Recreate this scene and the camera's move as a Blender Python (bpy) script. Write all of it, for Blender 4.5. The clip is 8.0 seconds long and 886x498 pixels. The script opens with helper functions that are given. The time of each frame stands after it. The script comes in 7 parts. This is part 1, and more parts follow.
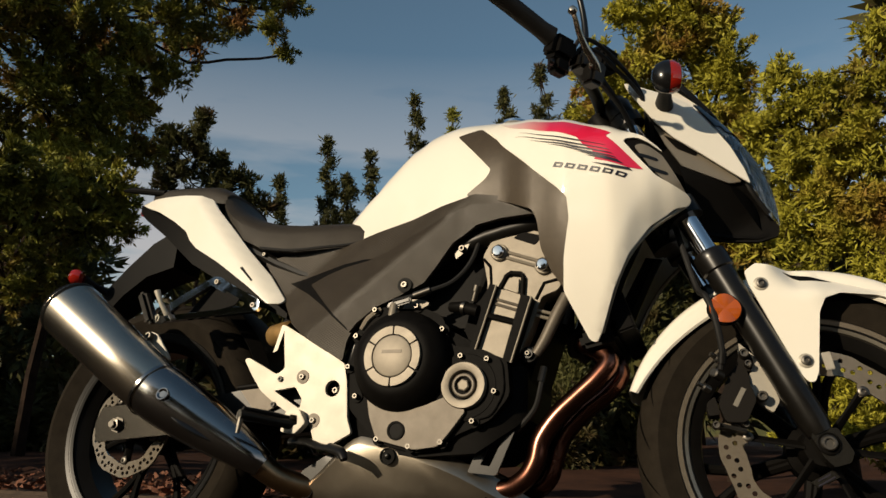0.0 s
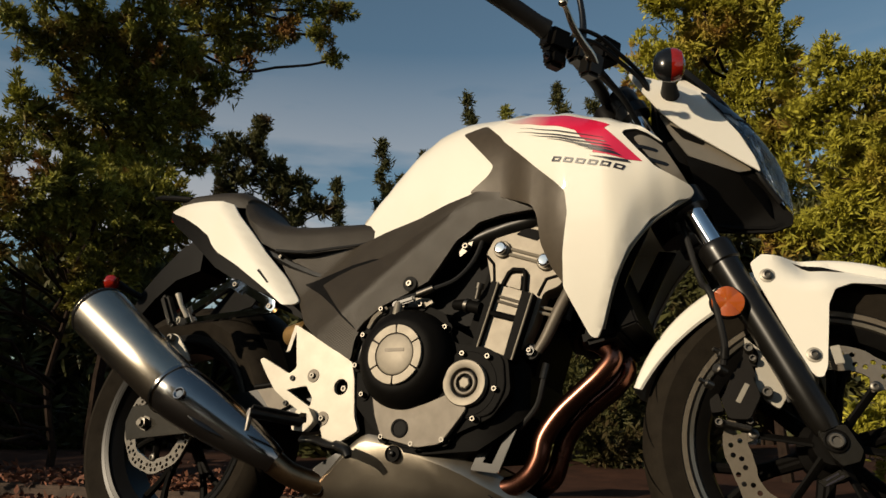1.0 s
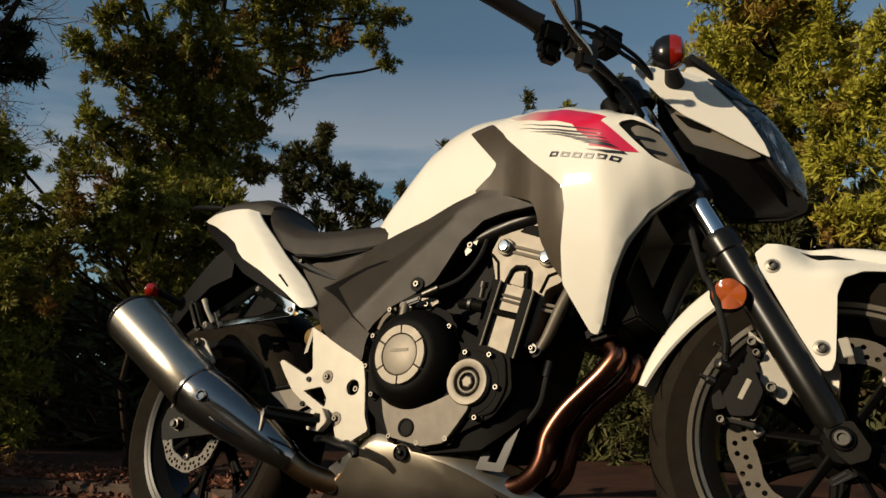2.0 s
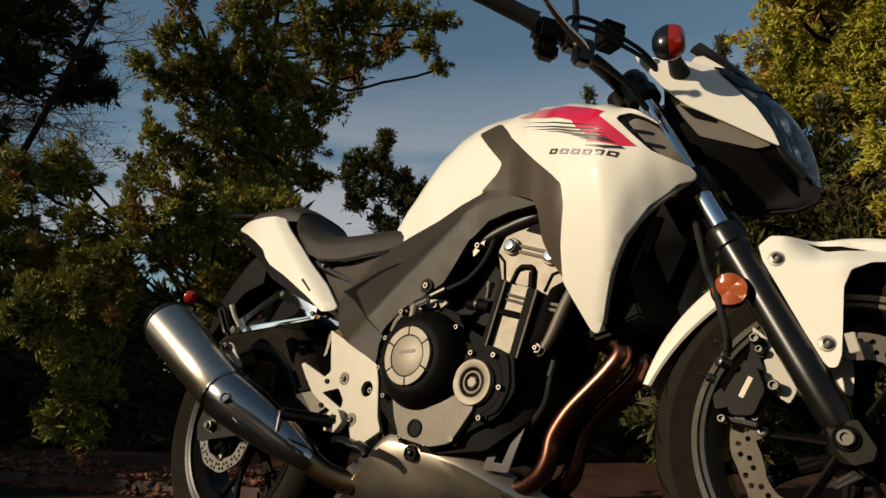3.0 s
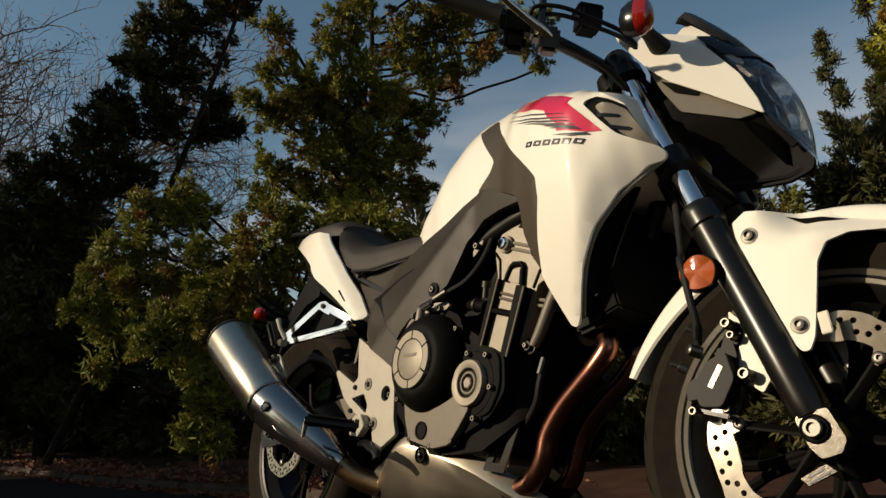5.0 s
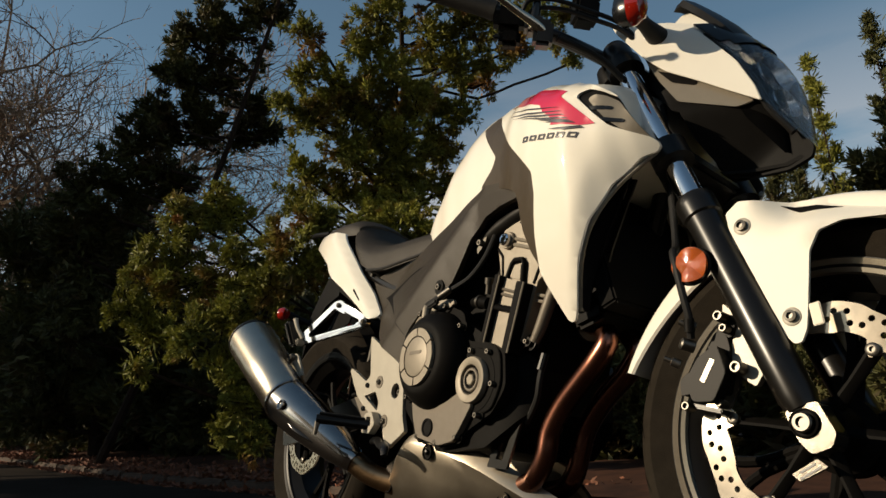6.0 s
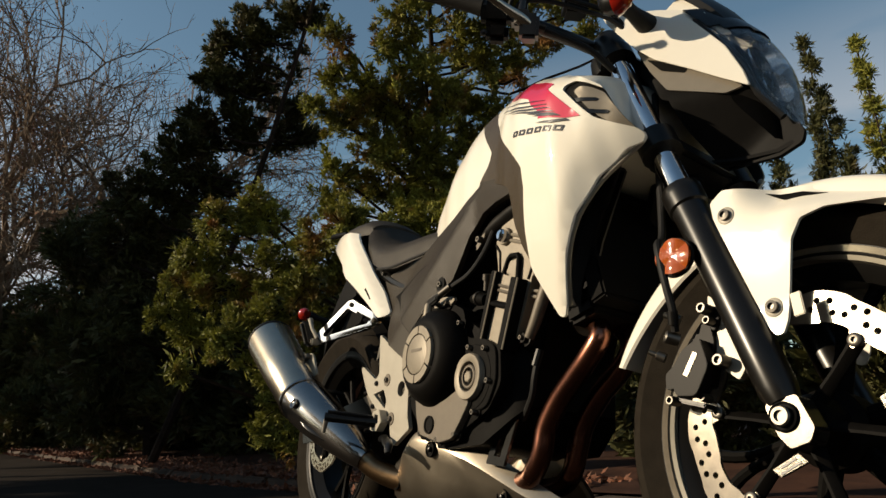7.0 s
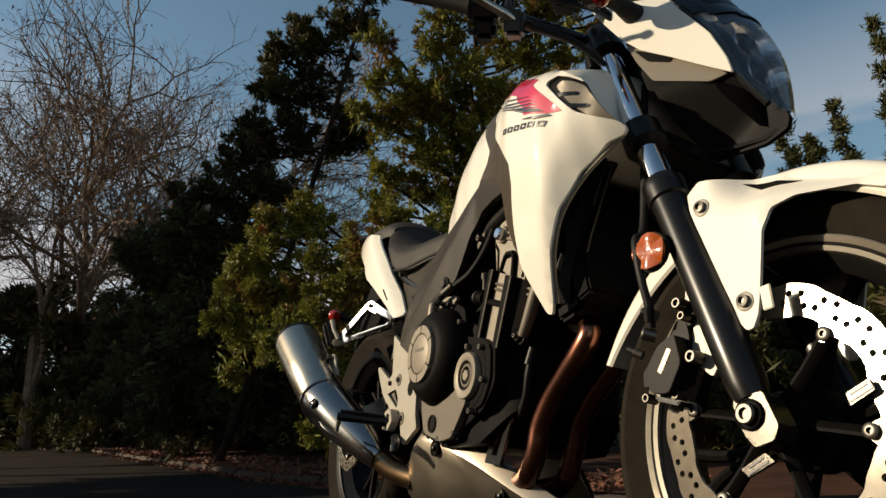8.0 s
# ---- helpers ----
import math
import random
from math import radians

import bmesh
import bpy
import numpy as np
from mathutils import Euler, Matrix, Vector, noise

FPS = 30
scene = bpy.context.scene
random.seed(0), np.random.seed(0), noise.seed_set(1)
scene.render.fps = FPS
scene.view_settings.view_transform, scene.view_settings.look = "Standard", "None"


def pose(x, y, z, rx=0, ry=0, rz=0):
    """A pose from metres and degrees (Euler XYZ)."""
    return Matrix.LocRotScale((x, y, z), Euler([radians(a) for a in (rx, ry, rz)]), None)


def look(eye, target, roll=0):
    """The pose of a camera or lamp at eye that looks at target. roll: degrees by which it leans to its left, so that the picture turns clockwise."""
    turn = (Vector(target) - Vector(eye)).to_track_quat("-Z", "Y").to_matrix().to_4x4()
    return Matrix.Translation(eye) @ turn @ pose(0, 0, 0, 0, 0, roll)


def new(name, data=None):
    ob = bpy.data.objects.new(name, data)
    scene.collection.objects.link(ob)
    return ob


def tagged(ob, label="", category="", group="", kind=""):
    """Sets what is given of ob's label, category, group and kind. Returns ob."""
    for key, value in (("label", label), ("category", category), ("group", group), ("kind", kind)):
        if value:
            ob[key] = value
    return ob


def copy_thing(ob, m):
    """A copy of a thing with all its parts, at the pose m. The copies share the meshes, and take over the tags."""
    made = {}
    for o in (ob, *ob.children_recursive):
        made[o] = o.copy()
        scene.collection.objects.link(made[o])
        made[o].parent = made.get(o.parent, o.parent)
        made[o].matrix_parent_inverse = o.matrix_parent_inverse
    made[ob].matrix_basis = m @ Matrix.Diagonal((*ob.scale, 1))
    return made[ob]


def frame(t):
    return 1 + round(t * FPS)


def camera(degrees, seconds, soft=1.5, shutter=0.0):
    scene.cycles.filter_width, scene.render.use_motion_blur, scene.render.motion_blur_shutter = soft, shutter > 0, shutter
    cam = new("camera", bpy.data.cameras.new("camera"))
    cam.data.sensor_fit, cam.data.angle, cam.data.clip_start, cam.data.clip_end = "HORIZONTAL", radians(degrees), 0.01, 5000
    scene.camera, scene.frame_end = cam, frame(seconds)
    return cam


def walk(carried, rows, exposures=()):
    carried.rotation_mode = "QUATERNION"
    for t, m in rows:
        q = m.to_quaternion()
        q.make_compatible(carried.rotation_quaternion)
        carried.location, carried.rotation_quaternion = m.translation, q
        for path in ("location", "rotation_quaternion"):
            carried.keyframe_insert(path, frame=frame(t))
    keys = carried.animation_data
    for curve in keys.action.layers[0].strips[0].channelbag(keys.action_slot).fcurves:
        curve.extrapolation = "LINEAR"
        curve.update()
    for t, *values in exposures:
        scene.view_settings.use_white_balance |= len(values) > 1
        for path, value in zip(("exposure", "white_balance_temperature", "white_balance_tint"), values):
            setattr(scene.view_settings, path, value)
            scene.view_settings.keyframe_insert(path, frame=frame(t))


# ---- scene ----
from mathutils.geometry import delaunay_2d_cdt

# ---- camera ----
cam = camera(62.9, 8.0, soft=1.5)
ROWS = [
    (0.0, 1.2675, -1.3988, 0.3364, 103.69, -0.67, 20.77),
    (0.5, 1.3216, -1.3788, 0.3356, 103.73, -0.54, 23.19),
    (1.0, 1.3829, -1.3517, 0.3350, 103.57, -0.60, 26.12),
    (1.5, 1.4479, -1.3199, 0.3344, 103.54, -0.42, 29.23),
    (3.0, 1.6212, -1.2140, 0.3314, 103.69, -0.16, 38.36),
    (3.5, 1.6708, -1.1763, 0.3300, 103.85, 0.02, 40.92),
    (4.0, 1.7266, -1.1265, 0.3287, 103.96, 0.43, 43.74),
    (4.5, 1.7949, -1.0612, 0.3260, 104.14, 1.05, 47.67),
    (5.0, 1.8464, -1.0058, 0.3217, 104.20, 1.28, 51.03),
    (6.5, 1.9229, -0.9065, 0.3160, 104.10, 1.77, 56.53),
    (7.0, 1.9548, -0.8578, 0.3133, 104.10, 1.98, 58.86),
    (7.5, 1.9894, -0.8010, 0.3096, 104.19, 1.88, 61.52),
    (8.0, 2.0222, -0.7423, 0.3056, 104.34, 1.90, 64.34),
]
walk(cam, [(t, pose(*row)) for t, *row in ROWS], exposures=[(0.0, 0.0), (3.0, -0.02), (4.5, 0.02), (6.5, 0.25), (8.0, 0.34)])

# ---- sky and sun ----
SUN_UP, SUN_AZ = 21.0, -118.0          # degrees above the ground; compass angle from +x towards +y
world = bpy.data.worlds.new("sky")
scene.world = world
world.use_nodes = True
nt = world.node_tree
nt.nodes.clear()
w_out = nt.nodes.new("ShaderNodeOutputWorld")
w_bg = nt.nodes.new("ShaderNodeBackground")
w_sky = nt.nodes.new("ShaderNodeTexSky")
w_sky.sky_type, w_sky.sun_disc = "NISHITA", False
w_sky.sun_elevation = radians(SUN_UP)
w_sky.sun_rotation = radians(90 - SUN_AZ)
w_sky.air_density, w_sky.dust_density, w_sky.ozone_density = 1.0, 0.5, 1.1
w_co = nt.nodes.new("ShaderNodeTexCoord")
w_map = nt.nodes.new("ShaderNodeMapping")
w_map.inputs["Scale"].default_value = (1.0, 1.0, 5.0)
w_noise = nt.nodes.new("ShaderNodeTexNoise")
w_noise.inputs["Scale"].default_value, w_noise.inputs["Detail"].default_value = 2.2, 7.0
w_ramp = nt.nodes.new("ShaderNodeValToRGB")
w_ramp.color_ramp.elements[0].position, w_ramp.color_ramp.elements[0].color = 0.40, (0, 0, 0, 1)
w_ramp.color_ramp.elements[1].position, w_ramp.color_ramp.elements[1].color = 0.54, (0.9, 0.9, 0.9, 1)
w_sep = nt.nodes.new("ShaderNodeSeparateXYZ")
w_band = nt.nodes.new("ShaderNodeMapRange")
w_band.inputs["From Min"].default_value, w_band.inputs["From Max"].default_value = 0.48, 0.22
w_mul = nt.nodes.new("ShaderNodeMath")
w_mul.operation = "MULTIPLY"
w_tint = nt.nodes.new("ShaderNodeMixRGB")
w_tint.blend_type = "MULTIPLY"
w_tint.inputs["Fac"].default_value, w_tint.inputs["Color2"].default_value = 1.0, (0.96, 1.05, 0.95, 1)
w_mix = nt.nodes.new("ShaderNodeMixRGB")
w_mix.inputs["Color2"].default_value = (5.4, 5.2, 5.2, 1)
for a, b in (((w_co, "Generated"), (w_map, "Vector")), ((w_map, "Vector"), (w_noise, "Vector")), ((w_noise, "Fac"), (w_ramp, "Fac")),
             ((w_co, "Generated"), (w_sep, "Vector")), ((w_sep, "Z"), (w_band, "Value")), ((w_ramp, "Color"), (w_mul, 0)),
             ((w_band, "Result"), (w_mul, 1)), ((w_mul, "Value"), (w_mix, "Fac")), ((w_sky, "Color"), (w_tint, "Color1")), ((w_tint, "Color"), (w_mix, "Color1")),
             ((w_mix, "Color"), (w_bg, "Color")), ((w_bg, "Background"), (w_out, "Surface"))):
    nt.links.new(a[0].outputs[a[1]], b[0].inputs[b[1]])
w_bg.inputs["Strength"].default_value = 0.090

sun = new("sun", bpy.data.lights.new("sun", "SUN"))
sun.data.energy, sun.data.angle, sun.data.color = 4.6, radians(0.6), (1.0, 0.83, 0.60)
sun_way = Vector((math.cos(radians(SUN_UP)) * math.cos(radians(SUN_AZ)), math.cos(radians(SUN_UP)) * math.sin(radians(SUN_AZ)), math.sin(radians(SUN_UP))))
sun.matrix_world = look(sun_way * 40, (0, 0, 0))


# ---- materials ----
def material(name, colour, rough=0.5, metal=0.0, coat=0.0, vary=0.0, scale=30.0, bump=0.0, bump_scale=200.0, dark=None, spec=0.5,
             transmission=0.0, coat_rough=0.03, rough_vary=0.0, island=False, dust=0.0, emit=None):
    m = bpy.data.materials.new(name)
    m.use_nodes = True
    t = m.node_tree
    p = t.nodes["Principled BSDF"]
    p.inputs["Base Color"].default_value = (*colour, 1)
    p.inputs["Roughness"].default_value, p.inputs["Metallic"].default_value = rough, metal
    p.inputs["Coat Weight"].default_value, p.inputs["Coat Roughness"].default_value = coat, coat_rough
    p.inputs["Specular IOR Level"].default_value, p.inputs["Transmission Weight"].default_value = spec, transmission
    co = t.nodes.new("ShaderNodeTexCoord")
    link = t.links.new
    if vary or dark:
        n = t.nodes.new("ShaderNodeTexNoise")
        n.inputs["Scale"].default_value, n.inputs["Detail"].default_value, n.inputs["Roughness"].default_value = scale, 6.0, 0.65
        link(co.outputs["Object"], n.inputs["Vector"])
        mix = t.nodes.new("ShaderNodeMixRGB")
        mix.inputs["Color1"].default_value = (*colour, 1)
        mix.inputs["Color2"].default_value = (*(dark or [c * (1 - vary) for c in colour]), 1)
        r = t.nodes.new("ShaderNodeMapRange")
        r.inputs["From Min"].default_value, r.inputs["From Max"].default_value = 0.35, 0.68
        link(n.outputs["Fac"], r.inputs["Value"])
        if island:
            g = t.nodes.new("ShaderNodeNewGeometry")
            add = t.nodes.new("ShaderNodeMath")
            add.operation = "MULTIPLY_ADD"
            add.inputs[1].default_value, add.inputs[2].default_value = 0.55, 0.0
            link(g.outputs["Random Per Island"], add.inputs[0])
            half = t.nodes.new("ShaderNodeMath")
            half.operation = "MULTIPLY_ADD"
            half.inputs[1].default_value = 0.55
            link(r.outputs["Result"], half.inputs[0])
            link(add.outputs[0], half.inputs[2])
            link(half.outputs[0], mix.inputs["Fac"])
        else:
            link(r.outputs["Result"], mix.inputs["Fac"])
        link(mix.outputs["Color"], p.inputs["Base Color"])
    if rough_vary:
        n = t.nodes.new("ShaderNodeTexNoise")
        n.inputs["Scale"].default_value, n.inputs["Detail"].default_value = scale * 0.6, 8.0
        link(co.outputs["Object"], n.inputs["Vector"])
        r = t.nodes.new("ShaderNodeMapRange")
        r.inputs["To Min"].default_value, r.inputs["To Max"].default_value = max(0.02, rough - rough_vary), rough + rough_vary
        link(n.outputs["Fac"], r.inputs["Value"])
        link(r.outputs["Result"], p.inputs["Roughness"])
    if bump:
        n = t.nodes.new("ShaderNodeTexNoise")
        n.inputs["Scale"].default_value, n.inputs["Detail"].default_value = bump_scale, 4.0
        link(co.outputs["Object"], n.inputs["Vector"])
        b = t.nodes.new("ShaderNodeBump")
        b.inputs["Strength"].default_value, b.inputs["Distance"].default_value = bump, 0.002
        link(n.outputs["Fac"], b.inputs["Height"])
        link(b.outputs["Normal"], p.inputs["Normal"])
    if emit:
        p.inputs["Emission Color"].default_value, p.inputs["Emission Strength"].default_value = (*emit[:3], 1), emit[3]
    return m


WHITE = material("white_paint", (0.80, 0.76, 0.66), 0.45, spec=0.15, coat=0.8, vary=0.03, scale=8, rough_vary=0.05, coat_rough=0.04)
def woven(m, scale, strength):
    """A fine moulded mesh pattern over a plastic surface."""
    t = m.node_tree
    co = t.nodes.new("ShaderNodeTexCoord")
    v = t.nodes.new("ShaderNodeTexVoronoi")
    v.feature = "DISTANCE_TO_EDGE"
    v.inputs["Scale"].default_value, v.inputs["Randomness"].default_value = scale, 0.15
    mp = t.nodes.new("ShaderNodeMapping")
    mp.inputs["Rotation"].default_value = (0, radians(40), 0)
    mp.inputs["Scale"].default_value = (1.0, 0.25, 1.6)
    b = t.nodes.new("ShaderNodeBump")
    b.inputs["Strength"].default_value, b.inputs["Distance"].default_value = strength, 0.004
    t.links.new(co.outputs["Object"], mp.inputs["Vector"])
    t.links.new(mp.outputs["Vector"], v.inputs["Vector"])
    t.links.new(v.outputs["Distance"], b.inputs["Height"])
    t.links.new(b.outputs["Normal"], t.nodes["Principled BSDF"].inputs["Normal"])
    return m


RED = material("red_graphic", (0.62, 0.012, 0.055), 0.3, coat=1.0, vary=0.1, scale=20)


def fading(m, x0, x1, end):
    """A printed graphic that fades out along the length of the motorcycle."""
    t = m.node_tree
    p = t.nodes["Principled BSDF"]
    co, sep, r, mix = t.nodes.new("ShaderNodeTexCoord"), t.nodes.new("ShaderNodeSeparateXYZ"), t.nodes.new("ShaderNodeMapRange"), t.nodes.new("ShaderNodeMixRGB")
    r.inputs["From Min"].default_value, r.inputs["From Max"].default_value = x0, x1
    mix.inputs["Color1"].default_value = (*end, 1)
    src = p.inputs["Base Color"].links[0].from_socket
    t.links.new(co.outputs["Object"], sep.inputs["Vector"])
    t.links.new(sep.outputs["X"], r.inputs["Value"])
    t.links.new(r.outputs["Result"], mix.inputs["Fac"])
    t.links.new(src, mix.inputs["Color2"])
    t.links.new(mix.outputs["Color"], p.inputs["Base Color"])
    return m


fading(RED, 0.862, 0.985, (0.80, 0.74, 0.64))
BLACKDECAL = material("black_graphic", (0.015, 0.013, 0.02), 0.35, coat=0.6)
TRIM = material("dark_grey_trim", (0.060, 0.045, 0.028), 0.40, 0.1, spec=0.3, vary=0.15, scale=60, bump=0.12, bump_scale=900, rough_vary=0.06)
COVER = material("grey_cover_plastic", (0.027, 0.0200, 0.0120), 0.40, 0.0, spec=0.18, vary=0.18, scale=40, bump=0.2, bump_scale=1200, rough_vary=0.08)
MESHED = woven(material("meshed_cover_plastic", (0.032, 0.0240, 0.0145), 0.42, 0.0, spec=0.22, vary=0.18, scale=40, bump=0.2, bump_scale=1200, rough_vary=0.08), 170.0, 0.28)
BLACK = material("black_plastic", (0.005, 0.0045, 0.004), 0.52, spec=0.07, vary=0.3, scale=50, bump=0.1, bump_scale=800)
GLOSS = material("gloss_black", (0.007, 0.007, 0.007), 0.22, spec=0.4, vary=0.2, scale=30)
SATIN = material("satin_black_metal", (0.010, 0.0092, 0.008), 0.34, 0.3, spec=0.35, vary=0.25, scale=60, rough_vary=0.08)
CASE = material("black_engine_case", (0.0045, 0.004, 0.0035), 0.55, 0.0, spec=0.05, vary=0.3, scale=60, bump=0.15, bump_scale=1500)
SEAT = material("seat_vinyl", (0.032, 0.026, 0.019), 0.58, spec=0.25, vary=0.25, scale=25, bump=0.35, bump_scale=700, rough_vary=0.08)
RUBBER = material("rubber", (0.010, 0.0095, 0.009), 0.6, spec=0.25, vary=0.3, scale=60)
TYRE = material("tyre_rubber", (0.019, 0.0150, 0.0105), 0.85, spec=0.08, vary=0.35, scale=35, bump=0.3, bump_scale=400, rough_vary=0.12)
CHROME = material("chrome", (0.80, 0.80, 0.82), 0.06, 1.0, vary=0.06, scale=20, rough_vary=0.03)
STEEL = material("muffler_steel", (0.55, 0.49, 0.40), 0.25, 1.0, vary=0.10, scale=14, rough_vary=0.04)
DARKSTEEL = material("dark_muffler_steel", (0.36, 0.345, 0.33), 0.17, 1.0, vary=0.12, scale=18, rough_vary=0.06)
ALU = material("cast_aluminium", (0.22, 0.19, 0.145), 0.50, 0.3, vary=0.12, scale=60, bump=0.12, bump_scale=1300, rough_vary=0.08)
ALUDARK = material("painted_engine_metal", (0.125, 0.105, 0.080), 0.52, 0.3, vary=0.15, scale=60, bump=0.12, bump_scale=1300, rough_vary=0.08)
PLATE = material("bright_aluminium", (0.36, 0.33, 0.27), 0.45, 0.2, vary=0.08, scale=40, bump=0.08, bump_scale=1200, rough_vary=0.08)
BOLT = material("zinc_bolt", (0.13, 0.12, 0.105), 0.42, 1.0, vary=0.15, scale=120)
COPPER = material("heat_stained_header", (0.24, 0.100, 0.064), 0.26, 1.0, scale=16, dark=(0.13, 0.060, 0.045), rough_vary=0.07)
DISC = material("brake_disc_steel", (0.42, 0.36, 0.28), 0.13, 0.72, spec=0.3, vary=0.14, scale=90, rough_vary=0.03)
PAN = material("belly_pan_metal", (0.38, 0.33, 0.26), 0.40, 1.0, vary=0.10, scale=24, rough_vary=0.08, bump=0.06, bump_scale=900)
CALIPER = material("caliper_paint", (0.009, 0.0075, 0.006), 0.45, 0.0, spec=0.10, vary=0.15, scale=90)
CLAMP = material("bare_cast_metal", (0.055, 0.050, 0.041), 0.22, 0.8, vary=0.15, scale=90, bump=0.1, bump_scale=1000)
VENTGREY = material("silver_grey_trim", (0.24, 0.207, 0.158), 0.36, 0.35, vary=0.06, scale=60, bump=0.06, bump_scale=900)
FORK = material("satin_black_fork", (0.006, 0.0052, 0.0042), 0.30, spec=0.38, vary=0.2, scale=40, rough_vary=0.05)
RIM = material("black_rim_paint", (0.006, 0.0055, 0.005), 0.35, spec=0.18, vary=0.2, scale=40)
BAND = material("machined_rim_band", (0.30, 0.275, 0.225), 0.36, 0.9, vary=0.1, scale=60)
LETTERDARK = material("embossed_lettering", (0.26, 0.235, 0.19), 0.4, 0.8)
RADIATOR = material("radiator_core", (0.004, 0.0035, 0.003), 0.7, 0.0, spec=0.08, vary=0.4, scale=150)
GOLD = material("shock_reservoir", (0.42, 0.26, 0.10), 0.35, 0.5, vary=0.3, scale=40)
BRASS = material("worn_pipe", (0.34, 0.22, 0.12), 0.3, 1.0, vary=0.3, scale=30)


def lens_material(name, colour, rough=0.08, through_light=0.6):
    m = material(name, colour, rough, coat=1.0, transmission=through_light)
    m.node_tree.nodes["Principled BSDF"].inputs["IOR"].default_value = 1.45
    return m


AMBER = woven(lens_material("amber_lens", (0.36, 0.075, 0.008), 0.10, 0.0), 330.0, 0.35)
REDLENS = lens_material("red_lens", (0.42, 0.018, 0.008), 0.10, 0.35)
CLEAR = material("clear_lens", (0.95, 0.96, 0.96), 0.02, transmission=1.0, spec=0.35)
CLEAR.node_tree.nodes["Principled BSDF"].inputs["IOR"].default_value = 1.35
REFLECTOR = material("lamp_reflector", (0.75, 0.76, 0.78), 0.10, 1.0)


# ---- mesh helpers ----
def tidy(bm):
    bmesh.ops.recalc_face_normals(bm, faces=bm.faces)
    return bm


def part(name, bm, mat, parent=None, label="", smooth=35):
    me = bpy.data.meshes.new(name)
    bm.to_mesh(me)
    bm.free()
    if smooth:
        me.shade_smooth()
        me.set_sharp_from_angle(angle=radians(smooth))
    me.materials.append(mat)
    ob = new(name, me)
    if parent:
        ob.parent = parent
    if label:
        tagged(ob, label)
    return ob


def joined(bms):
    out = bmesh.new()
    for b in bms:
        me = bpy.data.meshes.new("scratch")
        b.to_mesh(me)
        b.free()
        out.from_mesh(me)
        bpy.data.meshes.remove(me)
    return out


def moved(bm, m):
    bmesh.ops.transform(bm, matrix=m, verts=bm.verts)
    return bm


def rounded(pts, r=0.006, n=3):
    """A closed outline with its corners rounded."""
    out = []
    k = len(pts)
    for i in range(k):
        a, b, c = (Vector(pts[(i + j) % k][:2]) for j in (-1, 0, 1))
        da, dc = a - b, c - b
        cut = min(r, da.length * 0.45, dc.length * 0.45)
        p, q = b + da.normalized() * cut, b + dc.normalized() * cut
        for s in range(n + 1):
            u = s / n
            out.append(tuple((1 - u) ** 2 * p + 2 * u * (1 - u) * b + u * u * q))
    return out


def resampled(pts, step):
    out = []
    for i in range(len(pts)):
        a, b = Vector(pts[i][:2]), Vector(pts[(i + 1) % len(pts)][:2])
        k = max(1, int((b - a).length / step))
        out += [tuple(a.lerp(b, j / k)) for j in range(k)]
    return out


def inside(p, poly):
    x, z = p
    hit = False
    for i in range(len(poly)):
        (x1, z1), (x2, z2) = poly[i], poly[i - 1]
        if (z1 > z) != (z2 > z) and x < (x2 - x1) * (z - z1) / (z2 - z1) + x1:
            hit = not hit
    return hit


def flat_fill(outline, holes=(), step=None):
    """Points and triangles that fill an outline, with holes; step adds inner points."""
    loops = [outline, *holes]
    pts, edges = [], []
    for lp in loops:
        base = len(pts)
        pts += [Vector(p) for p in lp]
        edges += [(base + i, base + (i + 1) % len(lp)) for i in range(len(lp))]
    if step:
        xs, zs = [p[0] for p in outline], [p[1] for p in outline]
        x = min(xs) + step / 2
        row = 0
        while x < max(xs):
            z = min(zs) + step * (0.5 + 0.5 * (row % 2))
            while z < max(zs):
                if inside((x, z), outline) and not any(inside((x, z), h) for h in holes):
                    near = min((Vector(p) - Vector((x, z))).length_squared for p in outline)
                    if near > (0.45 * step) ** 2:
                        pts.append(Vector((x, z)))
                z += step
            x += step * 0.87
            row += 1
    v, e, f, *_ = delaunay_2d_cdt(pts, edges, [], 1, 1e-6)
    if holes:
        f = [t for t in f if not any(inside(((v[t[0]].x + v[t[1]].x + v[t[2]].x) / 3, (v[t[0]].y + v[t[1]].y + v[t[2]].y) / 3), h) for h in holes)]
    return v, f


def shell(outline, depth, thick=0.004, holes=(), step=0.018, lip=0.0):
    """A curved panel over an (x, z) outline, with y = depth(x, z); thickness goes to +y. lip turns the rim inwards."""
    v, f = flat_fill(resampled(outline, step), [resampled(h, step) for h in holes], step)
    bm = bmesh.new()
    outer = [bm.verts.new((p.x, depth(p.x, p.y), p.y)) for p in v]
    inner = [bm.verts.new((p.x, depth(p.x, p.y) + thick, p.y)) for p in v]
    for tri in f:
        bm.faces.new([outer[i] for i in tri])
        bm.faces.new([inner[i] for i in reversed(tri)])
    count = {}
    for tri in f:
        for i in range(len(tri)):
            e = (tri[i], tri[(i + 1) % len(tri)])
            count[tuple(sorted(e))] = count.get(tuple(sorted(e)), 0) + 1
    for (a, b), c in count.items():
        if c == 1:
            bm.faces.new((outer[a], outer[b], inner[b], inner[a]))
    tidy(bm)
    if lip:
        rim = [e for e in bm.edges if len(e.link_faces) == 2 and e.calc_face_angle(0) > 1.0]
        bmesh.ops.bevel(bm, geom=rim, offset=lip, segments=2, affect="EDGES", clamp_overlap=True)
    return bm


